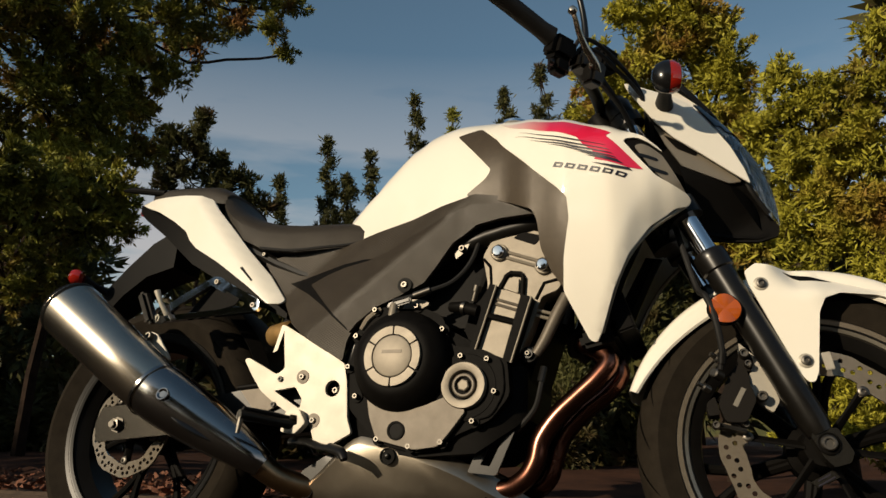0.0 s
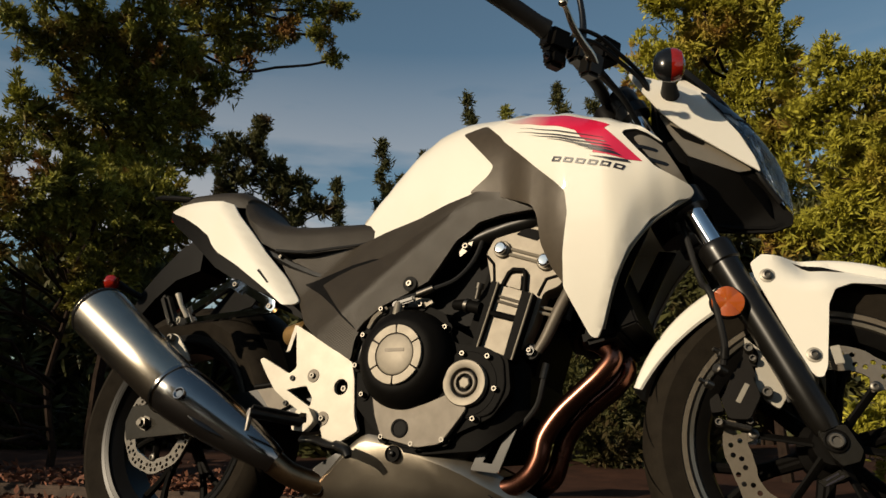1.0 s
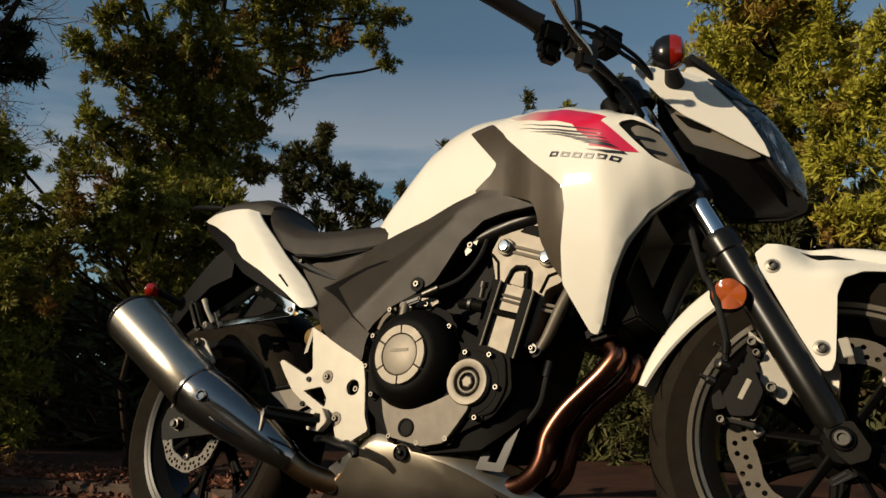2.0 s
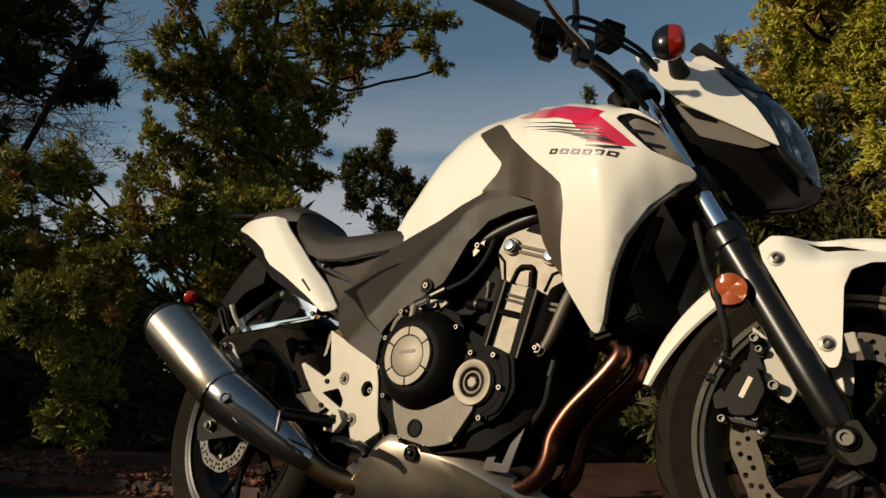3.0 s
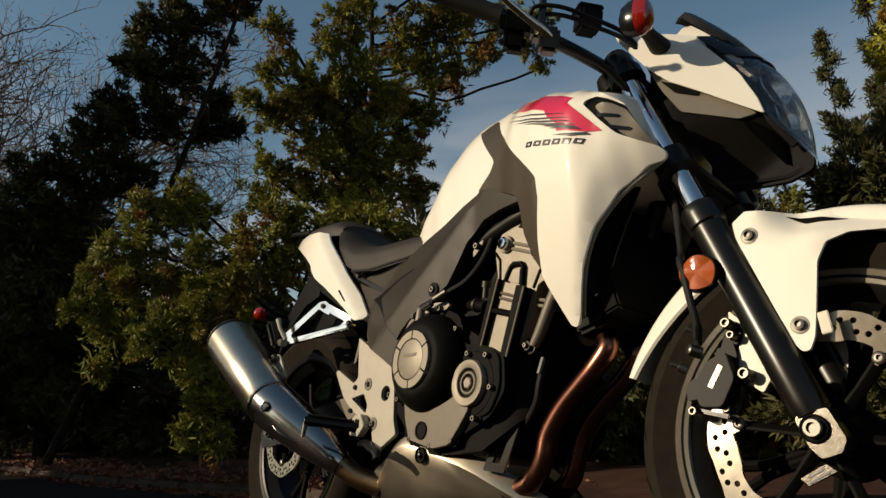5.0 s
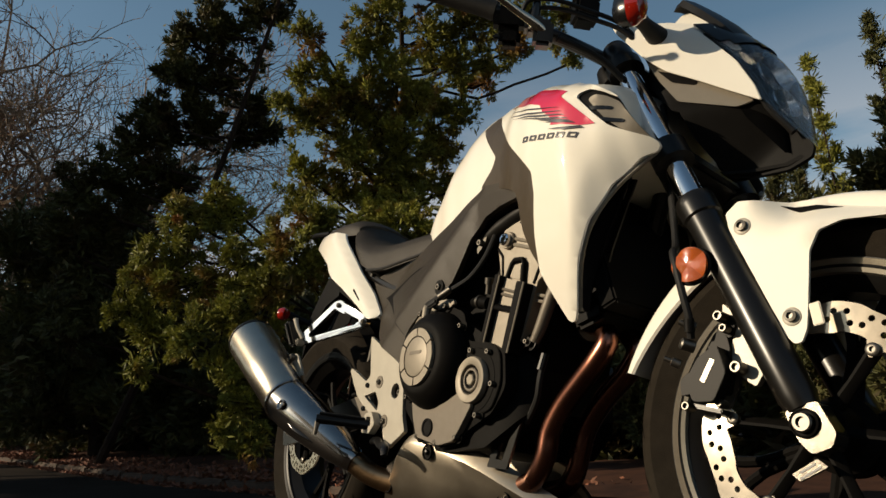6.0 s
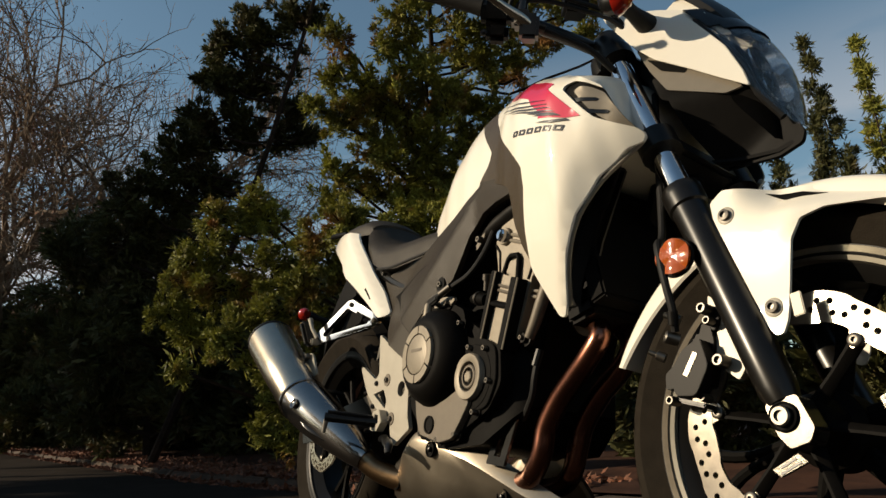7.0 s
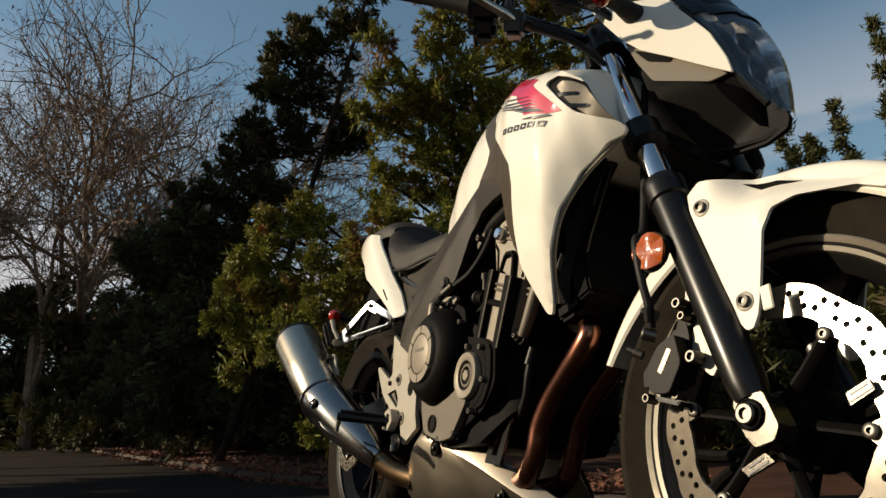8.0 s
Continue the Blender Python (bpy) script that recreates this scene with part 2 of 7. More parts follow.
def slab(outline, y0, y1, holes=(), bevel=0.002, r=0.0):
    """A flat plate between two depths, with bevelled rims."""
    if r:
        outline = rounded(outline, r)
    v, f = flat_fill(outline, holes)
    bm = bmesh.new()
    near = [bm.verts.new((p.x, y0, p.y)) for p in v]
    far = [bm.verts.new((p.x, y1, p.y)) for p in v]
    count = {}
    for tri in f:
        bm.faces.new([near[i] for i in tri])
        bm.faces.new([far[i] for i in reversed(tri)])
        for i in range(len(tri)):
            e = tuple(sorted((tri[i], tri[(i + 1) % len(tri)])))
            count[e] = count.get(e, 0) + 1
    for (a, b), c in count.items():
        if c == 1:
            bm.faces.new((near[a], near[b], far[b], far[a]))
    tidy(bm)
    if bevel:
        rim = [e for e in bm.edges if len(e.link_faces) == 2 and e.calc_face_angle(0) > 1.2 and abs(e.verts[0].co.y - e.verts[1].co.y) < 1e-5]
        bmesh.ops.bevel(bm, geom=rim, offset=bevel, segments=2, affect="EDGES", clamp_overlap=True)
    return bm


def frames_along(path):
    pts = [Vector(p) for p in path]
    tang = [((pts[min(i + 1, len(pts) - 1)]) - pts[max(i - 1, 0)]).normalized() for i in range(len(pts))]
    n = tang[0].orthogonal().normalized()
    out = []
    for p, t in zip(pts, tang):
        n = (n - t * n.dot(t)).normalized()
        out.append((p, t, n, t.cross(n)))
    return out


def smooth_path(path, k=6):
    """A Catmull-Rom curve through the points (and radii, where given)."""
    P = [Vector(p) for p in path]
    P = [2 * P[0] - P[1], *P, 2 * P[-1] - P[-2]]
    out = []
    for i in range(1, len(P) - 2):
        for j in range(k):
            u = j / k
            a, b, c, d = P[i - 1:i + 3]
            out.append(0.5 * (2 * b + (c - a) * u + (2 * a - 5 * b + 4 * c - d) * u * u + (3 * b - a - 3 * c + d) * u ** 3))
    out.append(P[-2])
    return out


def tube(path, r, seg=12, curve=0, flat=1.0):
    """A tube along a path; r is a number or one radius per point."""
    radii = list(r) if hasattr(r, "__len__") else [r] * len(path)
    if curve:
        way = smooth_path(path, curve)
        rr = smooth_path([(q, 0, 0) for q in radii], curve)
        path, radii = way, [max(1e-4, q.x) for q in rr]
    bm = bmesh.new()
    rings = []
    for (p, t, n, b), q in zip(frames_along(path), radii):
        rings.append([bm.verts.new(p + (n * math.cos(a) + b * math.sin(a) * flat) * q) for a in (2 * math.pi * i / seg for i in range(seg))])
    for u, w in zip(rings, rings[1:]):
        for i in range(seg):
            bm.faces.new((u[i], u[(i + 1) % seg], w[(i + 1) % seg], w[i]))
    bm.faces.new(rings[0][::-1])
    bm.faces.new(rings[-1])
    return tidy(bm)


def lathe(profile, at=(0, 0, 0), axis=(0, -1, 0), seg=48, closed=False):
    """A turned shape: profile of (radius, distance along the axis)."""
    bm = bmesh.new()
    ax = Vector(axis).normalized()
    n = ax.orthogonal().normalized()
    b = ax.cross(n)
    rings = []
    for r, h in profile:
        c = Vector(at) + ax * h
        if r < 1e-5:
            rings.append([bm.verts.new(c)])
        else:
            rings.append([bm.verts.new(c + (n * math.cos(a) + b * math.sin(a)) * r) for a in (2 * math.pi * i / seg for i in range(seg))])
    pairs = list(zip(rings, rings[1:]))
    if closed:
        pairs.append((rings[-1], rings[0]))
    for u, w in pairs:
        for i in range(seg):
            j = (i + 1) % seg
            if len(u) == 1 and len(w) == 1:
                continue
            if len(u) == 1:
                bm.faces.new((u[0], w[j], w[i]))
            elif len(w) == 1:
                bm.faces.new((u[i], u[j], w[0]))
            else:
                bm.faces.new((u[i], u[j], w[j], w[i]))
    return tidy(bm)


def block(size, at=(0, 0, 0), turn=(0, 0, 0), bevel=0.003, seg=2):
    bm = bmesh.new()
    bmesh.ops.create_cube(bm, size=1.0, matrix=Matrix.Diagonal((*size, 1)))
    if bevel:
        bmesh.ops.bevel(bm, geom=bm.edges[:], offset=bevel, segments=seg, affect="EDGES", clamp_overlap=True)
    return moved(bm, pose(*at, *turn))


def circle(cx, cz, r, n=20):
    return [(cx + r * math.cos(2 * math.pi * i / n), cz + r * math.sin(2 * math.pi * i / n)) for i in range(n)]


def loft(rings, cap=True):
    bm = bmesh.new()
    rows = [[bm.verts.new(p) for p in ring] for ring in rings]
    k = len(rows[0])
    for u, w in zip(rows, rows[1:]):
        for i in range(k):
            bm.faces.new((u[i], u[(i + 1) % k], w[(i + 1) % k], w[i]))
    if cap:
        bm.faces.new(rows[0][::-1])
        bm.faces.new(rows[-1])
    return tidy(bm)


def curve_value(knots, x):
    """A smooth value at x from (x, value) knots."""
    if x <= knots[0][0]:
        return knots[0][1]
    for (x0, v0), (x1, v1) in zip(knots, knots[1:]):
        if x <= x1:
            u = (x - x0) / (x1 - x0)
            u = u * u * (3 - 2 * u) * 0.5 + u * 0.5
            return v0 + (v1 - v0) * u
    return knots[-1][1]


def mirrored(bm):
    bm = moved(bm, Matrix.Diagonal((1, -1, 1, 1)))
    bmesh.ops.reverse_faces(bm, faces=bm.faces)
    return bm


# ---- ground, road, kerb and verge ----
ASPHALT = material("asphalt", (0.026, 0.0200, 0.0158), 0.95, spec=0.04, scale=3.0, dark=(0.016, 0.0124, 0.0098), bump=0.6, bump_scale=160, rough_vary=0.08)
SOIL = material("dry_soil", (0.066, 0.030, 0.018), 0.95, spec=0.1, scale=5.0, dark=(0.026, 0.013, 0.009), bump=0.8, bump_scale=60)
KERB = material("worn_concrete", (0.075, 0.048, 0.032), 0.9, scale=9.0, dark=(0.030, 0.019, 0.013), bump=0.5, bump_scale=120)
LITTER = material("fallen_leaves", (0.24, 0.082, 0.038), 0.8, scale=40.0, dark=(0.060, 0.028, 0.014), island=True)
BARK = material("dark_bark", (0.036, 0.023, 0.016), 0.9, spec=0.1, scale=14.0, dark=(0.014, 0.010, 0.008), bump=0.9, bump_scale=50)
PALEBARK = material("pale_bare_bark", (0.22, 0.155, 0.10), 0.88, scale=14.0, dark=(0.10, 0.068, 0.045), bump=0.6, bump_scale=60)


def leaf_material(name, light, dark, brown):
    """Foliage: the colour varies from blade to blade and in patches, and a little light comes through."""
    m = material(name, light, 0.62, scale=2.2, dark=dark, island=True, spec=0.25, bump=0.9, bump_scale=110)
    t = m.node_tree
    p = t.nodes["Principled BSDF"]
    out = t.nodes["Material Output"]
    src = p.inputs["Base Color"].links[0].from_socket
    co = t.nodes.new("ShaderNodeTexCoord")
    n = t.nodes.new("ShaderNodeTexNoise")
    n.inputs["Scale"].default_value, n.inputs["Detail"].default_value = 3.1, 4.0
    t.links.new(co.outputs["Object"], n.inputs["Vector"])
    r = t.nodes.new("ShaderNodeMapRange")
    r.inputs["From Min"].default_value, r.inputs["From Max"].default_value, r.inputs["To Max"].default_value = 0.52, 0.68, 0.85
    t.links.new(n.outputs["Fac"], r.inputs["Value"])
    mix = t.nodes.new("ShaderNodeMixRGB")
    mix.inputs["Color2"].default_value = (*brown, 1)
    t.links.new(r.outputs["Result"], mix.inputs["Fac"])
    t.links.new(src, mix.inputs["Color1"])
    t.links.new(mix.outputs["Color"], p.inputs["Base Color"])
    tr = t.nodes.new("ShaderNodeBsdfTranslucent")
    t.links.new(mix.outputs["Color"], tr.inputs["Color"])
    ms = t.nodes.new("ShaderNodeMixShader")
    ms.inputs["Fac"].default_value = 0.14
    t.links.new(p.outputs["BSDF"], ms.inputs[1])
    t.links.new(tr.outputs["BSDF"], ms.inputs[2])
    t.links.new(ms.outputs["Shader"], out.inputs["Surface"])
    return m


# LEAF_BRIGHT and LEAF_DARK also put sunlit and shaded looks into the leaf colour
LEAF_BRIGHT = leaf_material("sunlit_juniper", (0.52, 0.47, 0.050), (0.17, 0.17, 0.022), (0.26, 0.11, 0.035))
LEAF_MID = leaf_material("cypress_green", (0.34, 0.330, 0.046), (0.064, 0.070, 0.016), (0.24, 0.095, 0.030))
LEAF_DARK = leaf_material("shade_dark_green", (0.098, 0.094, 0.027), (0.036, 0.040, 0.013), (0.065, 0.038, 0.017))


def kerb_y(x):
    """Where the road's edge runs."""
    return 1.06 + 0.125 * x - 0.10 * max(0.0, -14.0 - x) ** 1.6


def rise(x):
    """The road climbs gently towards the far end."""
    return 0.020 * max(0.0, -4.0 - x) ** 1.02


def sheet(xs, ys, height):
    bm = bmesh.new()
    rows = [[bm.verts.new((x, y, height(x, y))) for x in xs] for y in ys]
    for a, b in zip(rows, rows[1:]):
        for i in range(len(xs) - 1):
            bm.faces.new((a[i], a[i + 1], b[i + 1], b[i]))
    return tidy(bm)


far = [-900, -300, -100, -60, -40]
ground = part("ground", sheet(far + list(range(-30, 31, 3)) + [40, 60, 100, 300, 900], far + list(range(-30, 31, 3)) + [40, 60, 100, 300, 900], lambda x, y: -0.012), SOIL, smooth=0)
tagged(ground, "bare dry soil reaching to the horizon", "ground", kind="structure")
bm = bmesh.new()
xs = [-24 + 0.5 * i for i in range(89)] + [24, 30, 40]
front = [bm.verts.new((x, -7.5, rise(x))) for x in xs]
back = [bm.verts.new((x, max(-7.4, kerb_y(x)), rise(x))) for x in xs]
for i in range(len(xs) - 1):
    bm.faces.new((front[i], front[i + 1], back[i + 1], back[i]))
tagged(part("road", tidy(bm), ASPHALT, smooth=0), "dark worn asphalt road surface", "road", kind="structure")

# raised verge behind the kerb
def verge_z(x, d):
    return rise(x) + 0.055 + 0.06 * min(1, d / 1.2) + 0.035 * noise.noise(Vector((x * 0.9, d * 1.3, 3))) + 0.018 * noise.noise(Vector((x * 4, d * 5, 7)))
bm = bmesh.new()
xs = [-24 + 0.25 * i for i in range(145)]
ds = [0.10, 0.2, 0.35, 0.5, 0.7, 0.9, 1.2, 1.6, 2.2, 3.0, 4.5, 7.0, 11.0, 18.0]
rows = [[bm.verts.new((x, kerb_y(x) + d, verge_z(x, d))) for x in xs] for d in ds]
for a, b in zip(rows, rows[1:]):
    for i in range(len(xs) - 1):
        bm.faces.new((a[i], a[i + 1], b[i + 1], b[i]))
verge = tagged(part("verge", tidy(bm), SOIL), "raised dry soil verge with leaf litter", "verge", kind="structure")
kerb = tagged(new("kerb"), "low worn concrete kerb along the road", "kerb", kind="structure")
stone_mesh = None
x = -20.0
while x < 11:
    y0, y1 = kerb_y(x), kerb_y(x + 0.9)
    ang = math.degrees(math.atan2(y1 - y0, 0.9))
    if stone_mesh is None:
        ob = part("kerb_stone", block((0.89, 0.13, 0.17), (0, 0, 0), (0, 0, 0), 0.014, 2), KERB, kerb)
        stone_mesh = ob.data
    else:
        ob = new("kerb_stone", stone_mesh)
        ob.parent = kerb
    ob.matrix_local = pose(x + 0.45, (y0 + y1) / 2 + 0.06, rise(x + 0.45) - 0.020 + 0.008 * math.sin(x * 7), 0, 0, ang + 0.6 * math.sin(x * 5))
    x += 0.9


def scatter_blades(centres, ways, length, width, count, spread, jitter, rng):
    """Thin four-cornered leaf blades round each centre, as arrays of points and faces."""
    n = len(centres)
    c = np.repeat(centres, count, 0)
    d = np.repeat(ways, count, 0) + rng.normal(0, spread, (n * count, 3))
    d /= np.linalg.norm(d, axis=1, keepdims=True) + 1e-9
    c = c + rng.normal(0, jitter, (n * count, 3))
    side = np.cross(d, rng.normal(0, 1, (n * count, 3)))
    side /= np.linalg.norm(side, axis=1, keepdims=True) + 1e-9
    ln = length * rng.uniform(0.55, 1.25, (n * count, 1))
    wd = width * rng.uniform(0.6, 1.3, (n * count, 1))
    pts = np.stack([c, c + d * ln * 0.45 + side * wd, c + d * ln, c + d * ln * 0.45 - side * wd], 1).reshape(-1, 3)
    return pts, np.arange(len(pts), dtype=np.int32).reshape(-1, 4)


def quads(name, pts, faces, mat, parent=None):
    me = bpy.data.meshes.new(name)
    me.vertices.add(len(pts))
    me.vertices.foreach_set("co", pts.astype(np.float32).ravel())
    me.loops.add(faces.size)
    me.loops.foreach_set("vertex_index", faces.ravel())
    me.polygons.add(len(faces))
    me.polygons.foreach_set("loop_start", np.arange(0, faces.size, 4, dtype=np.int32))
    me.polygons.foreach_set("loop_total", np.full(len(faces), 4, dtype=np.int32))
    me.materials.append(mat)
    me.update(calc_edges=True)
    ob = new(name, me)
    if parent:
        ob.parent = parent
    return ob


rng = np.random.default_rng(5)
lx = rng.uniform(-13, -0.4, 16000)
ld = np.abs(rng.normal(0, 0.30, 16000)) - 0.10
lz = np.array([rise(a) + 0.004 if d < 0.0 else (rise(a) + 0.070 if d < 0.12 else verge_z(a, d) + 0.006) for a, d in zip(lx, ld)])
cen = np.stack([lx, np.array([kerb_y(a) for a in lx]) + ld, lz], 1)
way = np.stack([rng.normal(0, 1, 16000), rng.normal(0, 1, 16000), rng.normal(0.15, 0.25, 16000)], 1)
tagged(quads("leaf_litter", *scatter_blades(cen, way, 0.045, 0.012, 1, 0.1, 0.004, rng), LITTER), "red-brown dry leaves along the kerb", "leaf litter", kind="stuff")

# ---- the motorcycle: its own axes are x forwards from the rear axle, y to its left, z up ----
LEAN = 7.5
bike = tagged(new("motorcycle"), "white naked motorcycle with red stripe leaning on its side stand", "motorcycle")
bike.matrix_world = pose(0, 0, 0, -LEAN)
STEER = 4.5
RAKE = radians(25.5)
STEM = Matrix.Translation((1.4501, 0, 0)) @ Matrix.Rotation(radians(STEER), 4, (-math.sin(RAKE), 0, math.cos(RAKE))) @ Matrix.Translation((-1.4501, 0, 0))


WIDTH = [(0.48, 0.075), (0.56, 0.105), (0.65, 0.132), (0.75, 0.150), (0.83, 0.162), (0.88, 0.170), (0.95, 0.198), (1.02, 0.216), (1.10, 0.219), (1.16, 0.201), (1.20, 0.180), (1.25, 0.150)]
TOP = [(0.48, 0.80), (0.52, 0.835), (0.56, 0.875), (0.60, 0.925), (0.65, 0.972), (0.70, 1.003), (0.76, 1.014), (0.84, 1.006), (0.92, 0.990), (1.00, 0.964), (1.08, 0.928), (1.15, 0.893), (1.20, 0.876), (1.25, 0.84)]
WAIST = [(0.48, 0.755), (0.60, 0.80), (0.80, 0.83), (1.00, 0.825), (1.12, 0.818), (1.16, 0.836), (1.25, 0.80)]


def body_width(x, z):
    """Half the width of tank and shrouds at a place in the side view."""
    w, top, waist = curve_value(WIDTH, x), curve_value(TOP, x), curve_value(WAIST, x)
    if z >= waist:
        u = min(1.0, (z - waist) / max(0.02, top - waist))
        return w * max(0.0, 1 - u ** 2.3) ** (1 / 2.3)
    w -= 0.66 * (waist - z) ** 2
    edge = 1.062 + (z - 0.478) * 0.34
    if x > edge and z < 0.76:
        w -= (x - edge) * 0.55 * min(1.0, (0.76 - z) / 0.08)
    return w


def bolt(at, r=0.008, parent=None, mat=None, axis=(0, -1, 0), name="bolt", deep=0.008, socket=True, m=None):
    r *= 0.68
    prof = [(0, -0.002), (r, -0.002), (r, deep * 0.75), (r * 0.85, deep)]
    prof += [(r * 0.48, deep), (r * 0.48, deep * 0.35), (0, deep * 0.35)] if socket else [(r * 0.4, deep * 1.15), (0, deep * 1.2)]
    bm = lathe(prof, at, axis, 12)
    if m:
        moved(bm, m)
    return part(name, bm, mat or BOLT, parent)


# ---- tank and bodywork ----
def tank():
    rings = []
    for i in range(31):
        x = 0.50 + 0.635 * i / 30
        top, waist = curve_value(TOP, x), curve_value(WAIST, x)
        low = max(0.70, waist - 0.07)
        zs = [low + (waist - low) * j / 4 for j in range(5)] + [waist + (top - waist) * (math.sin(math.pi / 2 * j / 16)) for j in range(1, 17)]
        right = [(x, -body_width(x, z), z) for z in zs]
        rings.append(right + [(x, -y, z) for _, y, z in right[-2::-1]])
    # the nose rounds off under the shrouds' front edge
    for x, k in ((1.152, 0.955), (1.163, 0.88), (1.172, 0.76), (1.178, 0.55)):
        rings.append([(x, y * k, 0.72 + (z - 0.72) * k) for _, y, z in rings[30]])
    t = part("fuel_tank", loft(rings), WHITE, bike, "white painted fuel tank", smooth=60)
    part("fuel_cap", lathe([(0, 0), (0.036, 0), (0.036, 0.006), (0.03, 0.009), (0, 0.010)], (0.86, 0, 1.022), (0.05, 0, 1), 28), CHROME, t)
    return t


def both(name, make, mat, parent, label=""):
    a = part(name, make(), mat, parent, label)
    b = part(name, mirrored(make()), mat, parent, label)
    return a, b


def on_body(off):
    return lambda x, z: -body_width(x, z) - off


tank()
SHROUD = [(0.842, 0.936), (0.88, 0.881), (0.955, 0.800), (1.003, 0.752), (1.022, 0.730), (1.025, 0.690), (1.012, 0.620), (1.008, 0.560), (1.050, 0.474),
          (1.062, 0.470), (1.074, 0.492), (1.100, 0.562), (1.128, 0.624), (1.166, 0.678), (1.210, 0.714), (1.232, 0.722), (1.239, 0.732),
          (1.233, 0.741), (1.207, 0.752), (1.180, 0.767), (1.152, 0.800), (1.128, 0.832), (1.132, 0.839), (1.150, 0.841), (1.174, 0.829), (1.196, 0.814), (1.190, 0.822), (1.166, 0.841), (1.13, 0.866), (1.08, 0.902), (1.0, 0.940), (0.92, 0.962), (0.87, 0.962)]
shrouds = both("tank_shroud", lambda: shell(rounded(SHROUD, 0.006), on_body(0.007), 0.005, (), 0.012, 0.0022), WHITE, bike, "glossy white tank shroud")
for s, side in zip(shrouds, (1, -1)):
    def make():
        return shell(rounded([(1.120, 0.836), (1.128, 0.846), (1.150, 0.848), (1.176, 0.834), (1.192, 0.816), (1.206, 0.786), (1.229, 0.742), (1.205, 0.745), (1.174, 0.762), (1.145, 0.798)], 0.006), on_body(0.0015), 0.003, step=0.014)
    b = make()
    part("vent_panel", b if side == 1 else mirrored(b), BLACK, s, "black recessed vent panel")
    for pts in ([(1.146, 0.824), (1.158, 0.829), (1.176, 0.822), (1.194, 0.809), (1.208, 0.784), (1.231, 0.741), (1.206, 0.751), (1.190, 0.764), (1.175, 0.780), (1.160, 0.802)],):
        b = shell(rounded(pts, 0.006), on_body(0.0042), 0.003, step=0.012)
        part("vent_insert", b if side == 1 else mirrored(b), VENTGREY, s, "grey vent insert")
    for pts in ([(1.149, 0.8095), (1.183, 0.8015), (1.1875, 0.798), (1.184, 0.795), (1.153, 0.8015)], [(1.165, 0.7855), (1.199, 0.776), (1.2035, 0.772), (1.200, 0.769), (1.169, 0.777)]):
        b = shell(rounded(pts, 0.0015), on_body(0.0054), 0.0025, step=0.01)
        part("vent_slot", b if side == 1 else mirrored(b), GLOSS, s)
    rim_line = [(1.228, 0.742), (1.236, 0.730), (1.208, 0.707), (1.166, 0.671), (1.128, 0.617), (1.101, 0.557), (1.075, 0.488)]
    b = tube([(x - 0.003, -body_width(x, z) - 0.0005, z) for x, z in rim_line], 0.0040, 8, 3)
    part("shroud_lining", b if side == 1 else mirrored(b), VENTGREY, s, "grey lining along the shroud's front edge")
    # graphics
    red = [(0.864, 0.950), (0.895, 0.9425), (0.935, 0.932), (0.975, 0.919), (1.023, 0.900), (1.065, 0.880), (1.106, 0.853), (1.097, 0.845), (1.128, 0.811), (1.161, 0.774), (1.134, 0.778), (1.076, 0.797), (1.080, 0.807), (1.054, 0.832), (1.042, 0.851), (1.000, 0.874), (0.960, 0.892), (0.920, 0.913), (0.884, 0.935)]
    b = shell(red, on_body(0.0082), 0.0008, step=0.010)
    part("red_stripe", b if side == 1 else mirrored(b), RED, s, "red stripe graphic fading to white")
    for p0, p1, p2, h in (((0.918, 0.899), (1.021, 0.851), (1.092, 0.823), 0.0013), ((0.911, 0.891), (1.023, 0.841), (1.099, 0.813), 0.0015), ((0.944, 0.869), (1.036, 0.830), (1.106, 0.804), 0.0017),
                          ((0.985, 0.847), (1.055, 0.817), (1.112, 0.796), 0.0018), ((1.044, 0.818), (1.083, 0.803), (1.117, 0.790), 0.0019), ((1.060, 0.808), (1.096, 0.795), (1.124, 0.785), 0.0019), ((1.071, 0.791), (1.107, 0.779), (1.137, 0.774), 0.0024)):
        line = [(p0[0], p0[1]), (p1[0], p1[1] + h), (p2[0], p2[1] + h), (p2[0] + 0.005, p2[1] - h), (p1[0], p1[1] - h)]
        b = shell(line, on_body(0.0094), 0.0008, step=0.010)
        part("black_stripe", b if side == 1 else mirrored(b), BLACKDECAL, s, "thin black speed line")
    # model badge, as plain slanted shapes
    for k in range(6):
        x0 = 0.996 + 0.0232 * k
        z0 = 0.7945 - 0.0066 * k
        outer = [(x0, z0), (x0 + 0.0165, z0 - 0.0050), (x0 + 0.0215, z0 + 0.0030), (x0 + 0.0205, z0 + 0.0042), (x0 + 0.0050, z0 + 0.0088)]
        hole = [(x0 + 0.0055, z0 + 0.0014), (x0 + 0.0146, z0 - 0.0014), (x0 + 0.0170, z0 + 0.0022), (x0 + 0.0072, z0 + 0.0051)]
        b = shell(outer, on_body(0.0084), 0.0008, [hole], 0.02)
        part("badge_shape", b if side == 1 else mirrored(b), BLACKDECAL, s)

TRIMLINE = [(0.768, 0.938), (0.822, 0.950), (0.880, 0.886), (0.955, 0.804), (1.018, 0.742), (1.030, 0.700), (1.018, 0.628), (1.012, 0.560), (0.985, 0.600), (0.966, 0.645), (0.960, 0.700), (0.950, 0.722),
            (0.900, 0.748), (0.840, 0.772), (0.802, 0.782), (0.846, 0.812), (0.858, 0.830), (0.840, 0.852)]
